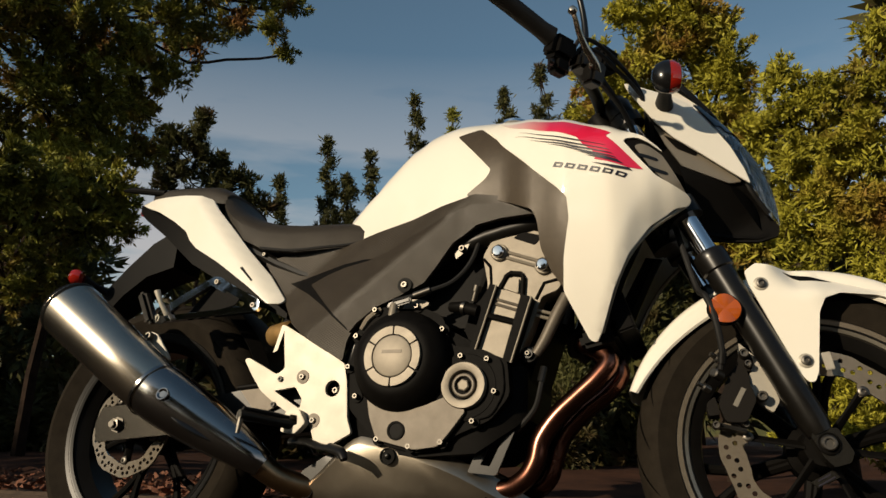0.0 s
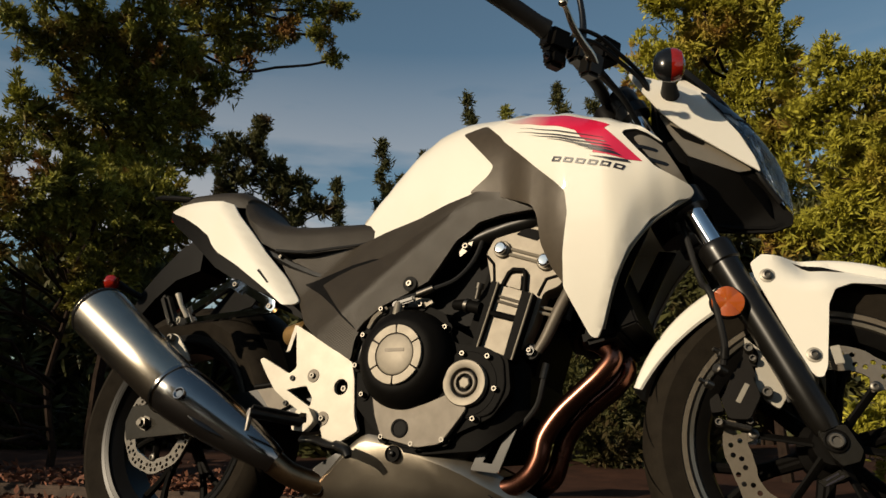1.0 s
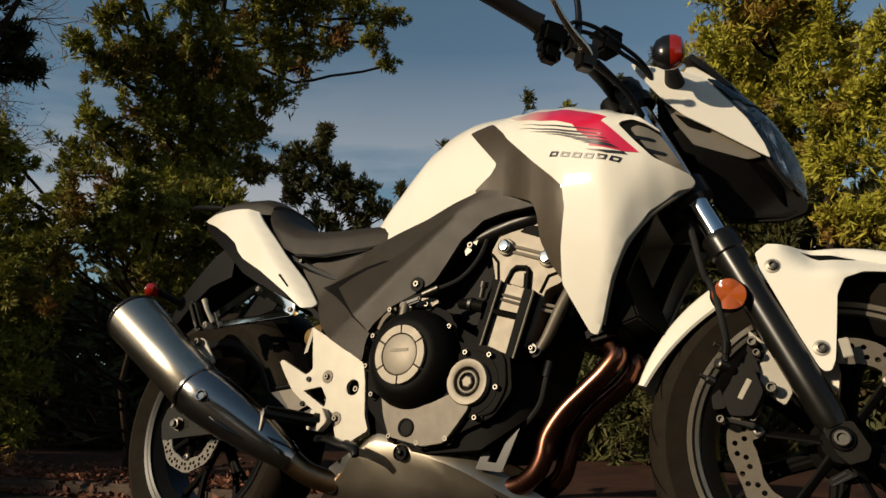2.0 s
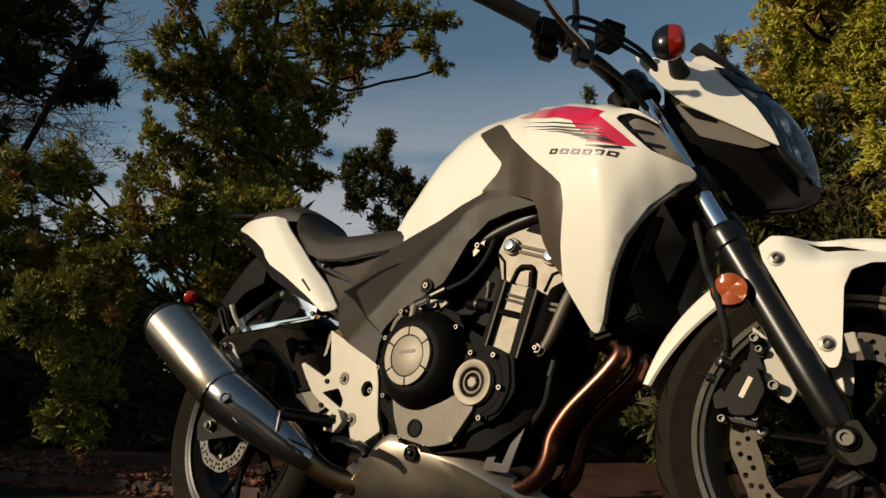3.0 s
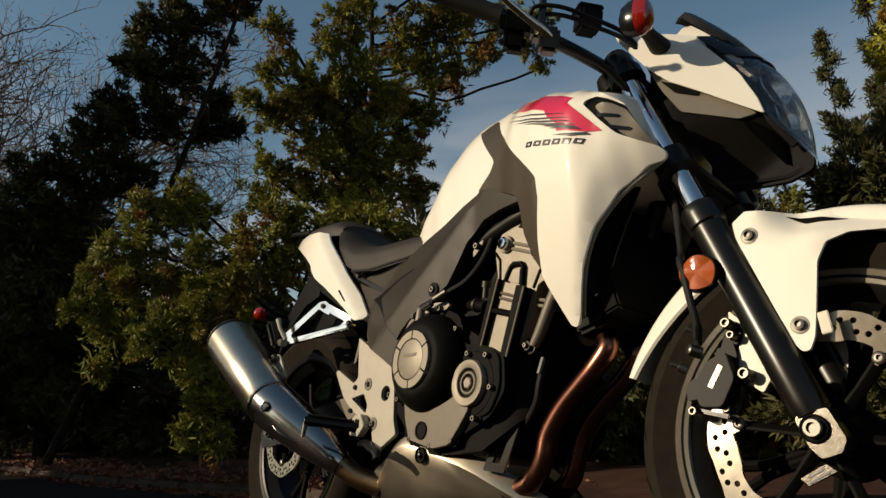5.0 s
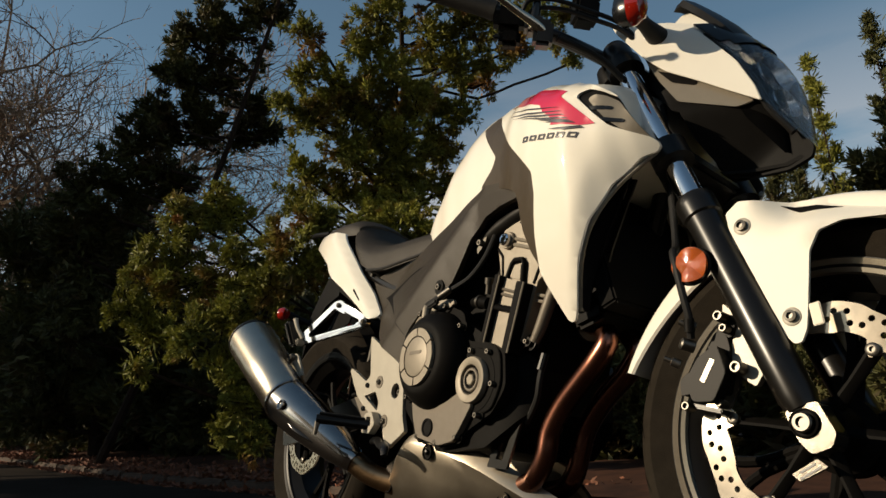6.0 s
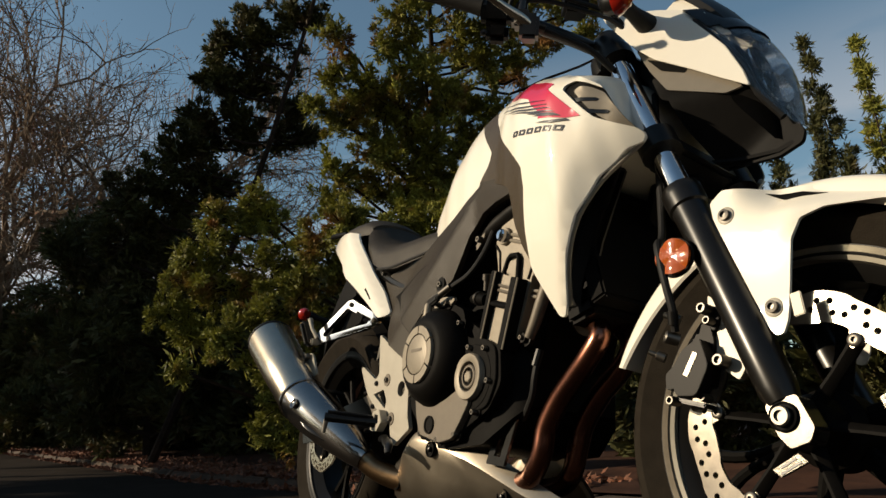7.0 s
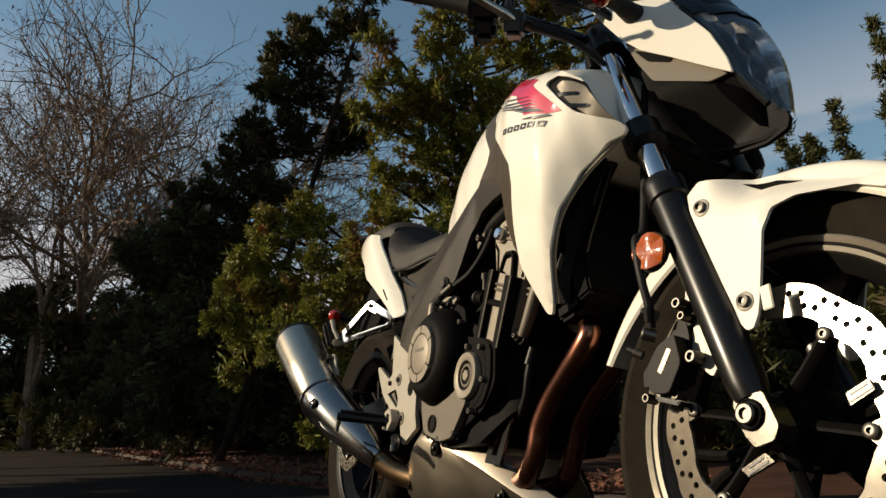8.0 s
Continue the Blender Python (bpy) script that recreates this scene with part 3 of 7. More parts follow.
both("tank_trim", lambda: shell(rounded(TRIMLINE, 0.008), on_body(0.0035), 0.006, step=0.018, lip=0.002), TRIM, bike, "dark grey boomerang-shaped trim")


# ---- side covers over the frame ----
def cover_depth(x, z):
    """The side cover is folded along a ridge that climbs forwards to the tank."""
    s = (x - 0.602) * -0.63 + (z - 0.600) * 0.777
    y = 0.164 + 0.022 * min(1, max(0, (x - 0.80) / 0.14))
    y -= 0.34 * min(s, 0.15) + 0.04 * max(0, s - 0.15) if s > 0 else -0.12 * s
    return -y


COVERLINE = [(0.300, 0.690), (0.345, 0.699), (0.400, 0.700), (0.500, 0.708), (0.560, 0.722), (0.590, 0.730), (0.680, 0.746), (0.750, 0.768), (0.822, 0.780), (0.880, 0.768), (0.955, 0.722),
             (0.880, 0.722), (0.830, 0.714), (0.779, 0.680), (0.742, 0.628), (0.720, 0.600), (0.674, 0.576), (0.622, 0.553), (0.580, 0.520), (0.560, 0.485), (0.553, 0.442), (0.462, 0.495), (0.415, 0.530), (0.366, 0.600)]


side_cover = part("side_cover", shell(rounded(COVERLINE, 0.008), cover_depth, 0.006, step=0.014, lip=0.002), MESHED, bike, "dark grey textured side cover")


def blade_depth(x, z):
    return cover_depth(x, z) - 0.0016 - 0.006 * max(0.0, 1 - max(0.0, x - 0.42) / 0.28) ** 0.8


BLADE = [(0.445, 0.619), (0.485, 0.637), (0.530, 0.650), (0.589, 0.658), (0.640, 0.676), (0.680, 0.700), (0.760, 0.738), (0.822, 0.758), (0.880, 0.752), (0.948, 0.722), (0.880, 0.7205), (0.830, 0.7125), (0.780, 0.679), (0.743, 0.627), (0.721, 0.599), (0.674, 0.575), (0.622, 0.552), (0.582, 0.520), (0.566, 0.500), (0.561, 0.510), (0.505, 0.561)]
part("cover_blade", shell(rounded(BLADE, 0.004), blade_depth, 0.012, step=0.012, lip=0.0012), COVER, side_cover, "smooth raised blade on the side cover")
# thin black sheet on the cover, painting the dark of the recess
GAP = [(0.380, 0.631), (0.445, 0.645), (0.519, 0.661), (0.574, 0.665), (0.600, 0.662), (0.585, 0.645), (0.530, 0.640), (0.485, 0.627), (0.458, 0.615), (0.505, 0.565), (0.562, 0.512), (0.565, 0.502), (0.494, 0.561), (0.442, 0.597)]
part("cover_gap_shade", shell(GAP, lambda x, z: cover_depth(x, z) - 0.0012, 0.001, step=0.012), CASE, side_cover, "black sheet painting the recess's shade round the blade")
part("side_cover", mirrored(shell(rounded(COVERLINE, 0.008), cover_depth, 0.006, step=0.018, lip=0.002)), COVER, bike, "dark grey textured side cover")
bolt((0.682, blade_depth(0.682, 0.595) - 0.0015, 0.595), 0.0105, side_cover, deep=0.006)
part("washer", lathe([(0, 0), (0.0155, 0), (0.0155, 0.002), (0, 0.002)], (0.682, blade_depth(0.682, 0.595) - 0.0005, 0.595), (0, -1, 0), 20), BLACK, side_cover)
bolt((0.300, -0.108, 0.706), 0.007, side_cover, deep=0.012)

# ---- seat and tail ----
def seat_ring(x, low, high, w, crown=0.65):
    pts = []
    for i in range(13):
        a = math.pi * i / 12
        pts.append((x, -w * math.cos(a) * (1.0 if 0.2 < a < 2.94 else 0.94), low + (high - low) * math.sin(a) ** crown))
    return pts


rider = [seat_ring(*r) for r in ((0.600, 0.742, 0.757, 0.080), (0.575, 0.728, 0.785, 0.095), (0.53, 0.715, 0.795, 0.108), (0.46, 0.708, 0.797, 0.122), (0.38, 0.704, 0.800, 0.130), (0.30, 0.715, 0.808, 0.132), (0.24, 0.745, 0.825, 0.130), (0.19, 0.785, 0.852, 0.124), (0.16, 0.82, 0.882, 0.112), (0.145, 0.845, 0.898, 0.10))]
seat = part("rider_seat", loft(rider), SEAT, bike, "black vinyl rider seat", smooth=50)
part("seat_piping", tube([(0.60, -0.083, 0.743), (0.53, -0.112, 0.716), (0.46, -0.126, 0.708), (0.38, -0.134, 0.704), (0.30, -0.136, 0.715)], 0.0035, 8, 4), RUBBER, seat)
pill = [seat_ring(*r) for r in ((0.145, 0.862, 0.905, 0.095), (0.10, 0.868, 0.932, 0.105), (0.03, 0.875, 0.940, 0.105), (-0.05, 0.888, 0.943, 0.098), (-0.10, 0.90, 0.938, 0.085), (-0.125, 0.908, 0.926, 0.06))]
part("pillion_seat", loft(pill), SEAT, bike, "black vinyl pillion seat", smooth=50)


def tail_depth(x, z):
    u = min(1, max(0, (x + 0.13) / 0.28))
    y = 0.088 + 0.064 * u * (2 - u) - 0.012 * max(0, (x - 0.2) / 0.18)
    rim = ((x - 0.135) * 0.735 + (z - 0.858) * 0.678) + 0.022      # towards the seat edge
    if x > 0.12 and rim > 0:
        y -= 0.9 * rim
    return -(y - 0.35 * max(0, z - (0.862 - 0.12 * x)))


TAILLINE = [(-0.125, 0.886), (-0.065, 0.889), (0.06, 0.872), (0.135, 0.858), (0.165, 0.822), (0.215, 0.770), (0.265, 0.715), (0.330, 0.650), (0.378, 0.590), (0.372, 0.578), (0.345, 0.578),
            (0.290, 0.620), (0.200, 0.682), (0.130, 0.722), (0.105, 0.745), (0.088, 0.770), (0.04, 0.803), (-0.03, 0.842), (-0.09, 0.868)]
tails = both("tail_cowl", lambda: shell(rounded(TAILLINE, 0.006), tail_depth, 0.006, step=0.016, lip=0.002), WHITE, bike, "white tail side cowl")
bolt((0.329, -0.124, 0.616), 0.008, tails[0], deep=0.007)
part("tail_scratch", shell([(0.262, 0.665), (0.268, 0.668), (0.300, 0.634), (0.296, 0.632)], lambda x, z: tail_depth(x, z) - 0.0006, 0.0006), BLACK, tails[0], "small dark scuff")
under = [[(x, -w, zt), (x, -w * 0.9, zb), (x, w * 0.9, zb), (x, w, zt)] for x, zb, zt, w in
         ((0.36, 0.56, 0.68, 0.09), (0.28, 0.595, 0.72, 0.10), (0.18, 0.65, 0.80, 0.105), (0.08, 0.705, 0.86, 0.11), (-0.03, 0.79, 0.885, 0.095), (-0.12, 0.85, 0.90, 0.075), (-0.17, 0.885, 0.905, 0.05))]
tail_tray = part("tail_tray", loft(under), BLACK, bike, "black plastic tail underside")
part("tail_light", block((0.02, 0.08, 0.02), (-0.172, 0, 0.893), (0, 18, 0), 0.005), REDLENS, bike, "red tail light")
# plate hanger with rear indicators
hanger = part("plate_hanger", loft([[(x, -w, zt), (x, -w, zb), (x, w, zb), (x, w, zt)] for x, zb, zt, w in
              ((-0.02, 0.72, 0.83, 0.05), (-0.10, 0.70, 0.79, 0.05), (-0.17, 0.655, 0.735, 0.045), (-0.23, 0.60, 0.68, 0.04), (-0.26, 0.55, 0.63, 0.035))]), BLACK, bike, "black rear plate hanger")
for s in (-1, 1):
    arm = part("indicator_arm", tube([(-0.235, s * 0.03, 0.665), (-0.25, s * 0.07, 0.678), (-0.256, s * 0.10, 0.685)], [0.009, 0.008, 0.012], 10), RUBBER, hanger)
    part("indicator_lens", lathe([(0, -0.015), (0.015, -0.011), (0.021, 0.0), (0.020, 0.012), (0.011, 0.021), (0, 0.024)], (-0.262, s * 0.115, 0.686), (-1, s * 0.35, 0.05), 20), REDLENS, hanger, "round red rear indicator lens")
part("grab_rail", tube([(-0.06, -0.085, 0.915), (-0.12, -0.09, 0.925), (-0.175, -0.086, 0.936), (-0.215, -0.075, 0.944)], [0.009, 0.009, 0.008, 0.004], 10, 3), BLACK, bike, "black grab rail end")
part("grab_rail", tube([(-0.06, 0.085, 0.915), (-0.12, 0.09, 0.925), (-0.175, 0.086, 0.936), (-0.215, 0.075, 0.944)], [0.009, 0.009, 0.008, 0.004], 10, 3), BLACK, bike, "black grab rail end")

# ---- frame, swing arm, shock ----
part("frame_tube", tube([(1.14, -0.055, 0.86), (1.00, -0.12, 0.74), (0.84, -0.125, 0.70), (0.70, -0.12, 0.64), (0.60, -0.12, 0.54), (0.55, -0.12, 0.42), (0.53, -0.11, 0.30)], 0.019, 12, 4), SATIN, bike)
part("frame_tube", tube([(1.14, 0.055, 0.86), (1.00, 0.12, 0.74), (0.84, 0.125, 0.70), (0.70, 0.12, 0.64), (0.60, 0.12, 0.54), (0.55, 0.12, 0.42), (0.53, 0.11, 0.30)], 0.019, 12, 4), SATIN, bike)
for s in (-1, 1):
    part("subframe_tube", tube([(0.62, s * 0.10, 0.60), (0.40, s * 0.10, 0.655), (0.20, s * 0.095, 0.75), (0.0, s * 0.08, 0.84)], 0.014, 10, 3), SATIN, bike)
    part("down_tube", tube([(1.10, s * 0.05, 0.78), (1.02, s * 0.08, 0.62), (0.985, s * 0.09, 0.52)], 0.017, 10, 3), SATIN, bike)
part("airbox", loft([[(x, -w, 0.52), (x, -w, zt), (x, w, zt), (x, w, 0.52)] for x, zt, w in ((0.40, 0.64, 0.06), (0.52, 0.70, 0.085), (0.74, 0.735, 0.09), (0.90, 0.73, 0.09), (0.98, 0.70, 0.075))]), BLACK, bike, "black airbox under the tank")
swing = part("swing_arm", joined([
    loft([[(x, y - w, zb), (x, y - w, zt), (x, y + w, zt), (x, y + w, zb)] for x, y, zb, zt, w in ((0.52, -0.09, 0.345, 0.42, 0.02), (0.40, -0.095, 0.335, 0.41, 0.022), (0.20, -0.108, 0.315, 0.375, 0.018), (0.0, -0.118, 0.285, 0.345, 0.016), (-0.06, -0.118, 0.285, 0.335, 0.014))]),
    loft([[(x, y - w, zb), (x, y - w, zt), (x, y + w, zt), (x, y + w, zb)] for x, y, zb, zt, w in ((0.52, 0.09, 0.345, 0.42, 0.02), (0.40, 0.095, 0.335, 0.41, 0.022), (0.20, 0.108, 0.315, 0.375, 0.018), (0.0, 0.118, 0.285, 0.345, 0.016), (-0.06, 0.118, 0.285, 0.335, 0.014))]),
    block((0.06, 0.20, 0.07), (0.44, 0, 0.385), bevel=0.01)]), SATIN, bike, "black steel swing arm")
part("axle_plate", slab([(-0.055, 0.352), (0.035, 0.360), (0.085, 0.322), (0.20, 0.318), (0.20, 0.300), (-0.055, 0.275), (-0.068, 0.315)], -0.143, -0.136, r=0.006), CLAMP, swing, "dark grey axle adjuster plate")
part("axle_nut", joined([lathe([(0, 0), (0.018, 0), (0.018, 0.003), (0.0135, 0.003), (0.0135, 0.015), (0.008, 0.016), (0.008, 0.022), (0, 0.022)], (0.0, -0.143, 0.313), (0, -1, 0), 6), ]), BOLT, swing)
part("shock_spring", tube([(0.44 + 0.0022 * i * 0.4 + 0.028 * math.cos(i * 0.7), 0.028 * math.sin(i * 0.7), 0.44 + 0.0026 * i) for i in range(72)], 0.006, 8), BLACK, bike)
part("shock_reservoir", lathe([(0, -0.03), (0.022, -0.03), (0.026, -0.022), (0.026, 0.025), (0.02, 0.032), (0, 0.034)], (0.34, -0.06, 0.53), (1, -0.2, 0.15), 20), GOLD, bike, "amber brake fluid reservoir")
part("brake_hose", tube([(0.36, -0.08, 0.52), (0.40, -0.10, 0.49), (0.425, -0.105, 0.45), (0.42, -0.105, 0.42)], 0.0055, 8, 4), RUBBER, bike)


# ---- wheels ----
def tyre_mesh(R, w, h, groove, seg=120):
    prof = [(R - h * 1.65, -w * 0.72)]
    n = 16
    for i in range(n + 1):
        a = -1.42 + 2.84 * i / n
        prof.append((R - h * (1 - math.cos(a)), w * math.sin(a)))
    prof += [(R - h * 1.65, w * 0.72), (R - h * 1.75, w * 0.5), (R - h * 1.75, -w * 0.5)]
    bm = bmesh.new()
    rings = []
    for r, y in prof:
        ring = []
        for i in range(seg):
            a = 2 * math.pi * i / seg
            ring.append(bm.verts.new((r * math.cos(a), y, r * math.sin(a))))
        rings.append(ring)
    for k in range(len(rings)):
        u, q = rings[k], rings[(k + 1) % len(rings)]
        for i in range(seg):
            bm.faces.new((u[i], u[(i + 1) % seg], q[(i + 1) % seg], q[i]))
    return tidy(bm)


def tread_grooves(R, w, h, count, lean):
    """Slanted grooves, as thin dark sunken strips along the tread."""
    bm = bmesh.new()
    for s in (-1, 1):
        for k in range(count):
            a0 = 2 * math.pi * (k + (0.5 if s > 0 else 0)) / count
            prev = None
            for j in range(9):
                u = j / 8
                th = s * (0.10 + 1.02 * u)
                a = a0 + lean * u
                wide = 0.0042 * math.sin(math.pi * min(1, 0.12 + 0.8 * u)) / R
                row = []
                for q in (-1, 1):
                    r = R - h * (1 - math.cos(th)) + 0.0007
                    row.append(bm.verts.new((r * math.cos(a + q * wide), w * math.sin(th), r * math.sin(a + q * wide))))
                if prev:
                    bm.faces.new((prev[0], prev[1], row[1], row[0]))
                prev = row
    geo = bmesh.ops.solidify(bm, geom=bm.faces[:], thickness=0.0015)
    return bm


def wheel(name, at, R, w, h, rim_r, front, m=None):
    m = (m or Matrix.Identity(4)) @ Matrix.Translation(at)
    half = w * 0.80
    hub = 0.04
    tyre = part(name + "_tyre", moved(tyre_mesh(R, w, h, 0), m), TYRE, bike, "black motorcycle tyre with slanted tread grooves")
    part("tread_groove", moved(tread_grooves(R, w, h, 22, 0.32), m), CASE, tyre)
    rim = part(name + "_rim", moved(lathe([(rim_r + 0.008, -half), (rim_r + 0.010, -half + 0.004), (rim_r - 0.004, -half + 0.008), (rim_r - 0.016, -half * 0.55), (rim_r - 0.024, -half * 0.2), (rim_r - 0.024, half * 0.2), (rim_r - 0.016, half * 0.55), (rim_r - 0.004, half - 0.008), (rim_r + 0.010, half - 0.004), (rim_r + 0.008, half),
                                           (rim_r - 0.008, half - 0.003), (rim_r - 0.034, half * 0.5), (rim_r - 0.036, 0), (rim_r - 0.034, -half * 0.5), (rim_r - 0.008, -half + 0.003)], axis=(0, 1, 0), seg=96, closed=True), m), RIM, bike, "gloss black cast wheel rim")
    part("rim_lip", moved(lathe([(rim_r + 0.0065, -half - 0.001), (rim_r + 0.0065, -half + 0.002), (rim_r - 0.0005, -half + 0.004), (rim_r - 0.0015, -half + 0.001)], axis=(0, 1, 0), seg=96, closed=True), m), DISC if front else RIM, rim, "bright rim edge line" if front else "")
    part("rim_band", moved(lathe([(rim_r - 0.006, -half + 0.001), (rim_r - 0.012, -half + 0.003), (rim_r - 0.014, -half + 0.008), (rim_r - 0.008, -half + 0.006)], axis=(0, 1, 0), seg=96, closed=True), m), BAND if front else RIM, rim, "bare machined band inside the rim" if front else "")
    for k in range(6):
        a = 2 * math.pi * (k + (0.32 if front else 0.1)) / 6
        for q in (-1, 1):
            inner = Vector((math.cos(a + q * 0.10) * hub, 0, math.sin(a + q * 0.10) * hub))
            midp = Vector((math.cos(a + q * 0.06) * rim_r * 0.55, 0, math.sin(a + q * 0.06) * rim_r * 0.55))
            outer = Vector((math.cos(a + q * 0.17) * (rim_r - 0.03), 0, math.sin(a + q * 0.17) * (rim_r - 0.03)))
            part("spoke", moved(tube([inner, midp, outer], [0.011, 0.008, 0.010], 8, 3), m), CASE, rim)
    part("hub", moved(lathe([(0.0, -0.075), (0.03, -0.075), (0.036, -0.06), (0.036, -0.03), (0.05, -0.02), (0.05, 0.02), (0.036, 0.03), (0.036, 0.07), (0, 0.07)], axis=(0, 1, 0), seg=32), m), CASE, rim)
    return rim


wheel("front_wheel", (1.41, 0, 0.300), 0.300, 0.060, 0.046, 0.222, True, STEM)
wheel("rear_wheel", (0.0, 0, 0.313), 0.313, 0.080, 0.055, 0.222, False)


def wave_disc(name, at, R, rin, petals, y, thick, m, label, carrier_r, lugs, turn):
    def wavy(r, amp, ph=0.0):
        return [(r * k * math.cos(a), r * k * math.sin(a)) for a, k in ((2 * math.pi * i / 144, 1 + amp * math.tanh(2.2 * math.sin(petals * 2 * math.pi * i / 144 + ph))) for i in range(144))]
    holes = [wavy(rin, 0.020, 1.2)]
    for k in range(petals * 4):
        a = 2 * math.pi * k / (petals * 4) + 0.1
        for q, rr in enumerate((0.26, 0.60)):
            if (k + q) % 2 == 0:
                r = rin + (R - rin) * rr + 0.004
                holes.append(circle(r * math.cos(a), r * math.sin(a), 0.0042, 10))
            else:
                r = rin + (R - rin) * (rr + 0.14)
                holes.append(circle(r * math.cos(a + 0.05), r * math.sin(a + 0.05), 0.0042, 10))
    bm = slab(wavy(R, 0.014), y - thick, y, holes, 0.0)
    place = m @ Matrix.Translation(at) @ Matrix.Rotation(turn, 4, "Y")
    d = part(name, moved(bm, place), DISC, bike, label, smooth=0)
    for k in range(lugs):
        a = 2 * math.pi * k / lugs
        c, s = math.cos(a), math.sin(a)
        lug = slab([(carrier_r * math.cos(a + t) * 1.0 if r == 0 else r * math.cos(a + t), carrier_r * math.sin(a + t) if r == 0 else r * math.sin(a + t)) for r, t in
                    ((rin + 0.006, -0.13), (0, -0.07), (carrier_r - 0.008, -0.02), (carrier_r - 0.008, 0.02), (0, 0.07), (rin + 0.006, 0.13))], y - thick * 0.9, y - 0.0005, bevel=0.0, r=0.004)
        part("disc_lug", moved(lug, place), DISC, d)
        part("disc_button", moved(lathe([(0, 0), (0.0085, 0), (0.0085, 0.004), (0.006, 0.0055), (0.0035, 0.0055), (0.0035, 0.002), (0, 0.002)], ((carrier_r + 0.002) * c, y - thick, (carrier_r + 0.002) * s), (0, -1, 0), 16), place), BOLT, d)
        arm = tube([(0.028 * c, y + 0.002, 0.028 * s), (carrier_r * 0.6 * c, y + 0.002, carrier_r * 0.6 * s), ((carrier_r + 0.004) * c, y + 0.001, (carrier_r + 0.004) * s)], [0.010, 0.008, 0.009], 8, flat=0.45)
        part("carrier_arm", moved(arm, place), CASE, d)
    return d


front_disc = wave_disc("front_brake_disc", (1.41, 0, 0.300), 0.160, 0.122, 10, -0.072, 0.005, STEM, "drilled wave-edged steel brake disc", 0.113, 6, 0.12)
rear_disc = wave_disc("rear_brake_disc", (0.0, 0, 0.313), 0.108, 0.078, 9, -0.098, 0.005, Matrix.Identity(4), "drilled rear brake disc", 0.071, 5, 0.3)

# caution plates with embossed words, shown as bars
for outline, y in (([(1.381, 0.242), (1.391, 0.234), (1.425, 0.252), (1.413, 0.261)], -0.094), ([(1.504, 0.324), (1.509, 0.311), (1.535, 0.326), (1.529, 0.338)], -0.084)):
    lab = part("caution_plate", moved(slab(outline, y - 0.002, y + 0.004, bevel=0.0008, r=0.001), STEM), CLAMP, front_disc, "bare metal caution plate")
    a, b = Vector(outline[0]), Vector(outline[2])
    long_way = (Vector(outline[3]) - a) if (Vector(outline[3]) - a).length > (Vector(outline[1]) - a).length else (Vector(outline[2]) - Vector(outline[1]))
    mid = (a + b) / 2
    turn = -math.degrees(math.atan2(long_way.y, long_way.x))
    for k in (-1, 1):
        off = Vector((-long_way.y, long_way.x)).normalized() * 0.0032 * k
        part("word_bar", moved(block((0.026 - 0.004 * k, 0.0012, 0.0028), (mid.x + off.x, y - 0.0024, mid.y + off.y), (0, turn, 0), 0.0003), STEM), BLACKDECAL, lab)

# ---- fork, clamps, handlebar (turned with the front wheel) ----
def fpart(name, bm, mat, parent=bike, label="", **k):
    return part(name, moved(bm, STEM), mat, parent, label, **k)


FORK0, FORK1 = Vector((1.403, 0, 0.318)), Vector((1.100, 0, 0.972))
def fork_at(u, y):
    p = FORK0.lerp(FORK1, u)
    return Vector((p.x, y, p.z))
fork_way = (FORK1 - FORK0).normalized()
for s in (-1, 1):
    y = s * 0.100
    leg = fpart("fork_leg", lathe([(0, 0), (0.020, 0.0), (0.0245, 0.02), (0.0250, 0.10), (0.0255, 0.27), (0.0262, 0.315), (0.0298, 0.318), (0.0305, 0.340), (0.0305, 0.352), (0.028, 0.356), (0.022, 0.358), (0, 0.358)], fork_at(0, y), fork_way, 36), FORK, label="satin black lower fork leg")
    fpart("fork_tube", lathe([(0, 0.35), (0.0195, 0.35), (0.0195, 0.735), (0, 0.735)], fork_at(0, y), fork_way, 32), CHROME, leg, "polished chrome fork tube")
    fpart("fork_cap", lathe([(0, 0.70), (0.0265, 0.70), (0.0275, 0.728), (0.0225, 0.736), (0.0225, 0.742), (0.012, 0.744), (0.010, 0.752), (0, 0.752)], fork_at(0, y), fork_way, 28), SATIN, leg)
    foot = slab(rounded([(1.386, 0.312), (1.391, 0.320), (1.426, 0.326), (1.446, 0.288), (1.440, 0.272), (1.416, 0.264), (1.402, 0.278)], 0.004), y - 0.016, y + 0.018, bevel=0.003)
    fpart("axle_clamp", foot, CLAMP, leg, "cast axle clamp")
    fpart("clamp_ring", lathe([(0, 0), (0.0178, 0), (0.0178, 0.004), (0.0155, 0.005), (0.0155, 0.003), (0.0, 0.003)], (1.41, y + s * 0.016, 0.300), (0, s, 0), 28), CASE, leg)
    fpart("axle_end", lathe([(0, 0), (0.0125, 0), (0.0125, 0.006), (0.0105, 0.008), (0.0068, 0.008), (0.0068, 0.004), (0, 0.004)], (1.41, y + s * 0.019, 0.300), (0, s, 0), 28), BOLT, leg)
for z, u, tall, name in ((0.735, 0.63, 0.038, "lower_clamp"), (0.938, 0.945, 0.024, "upper_clamp")):
    c = fork_at(u, 0)
    bm = joined([block((0.062, 0.17, tall), (c.x - 0.012, 0, c.z), (0, -25, 0), 0.008)] +
                [lathe([(0, -tall / 2), (0.0325, -tall / 2), (0.0325, tall / 2), (0, tall / 2)], fork_at(u, s * 0.1), fork_way, 28) for s in (-1, 1)])
    fpart(name, bm, SATIN, label="black fork clamp")
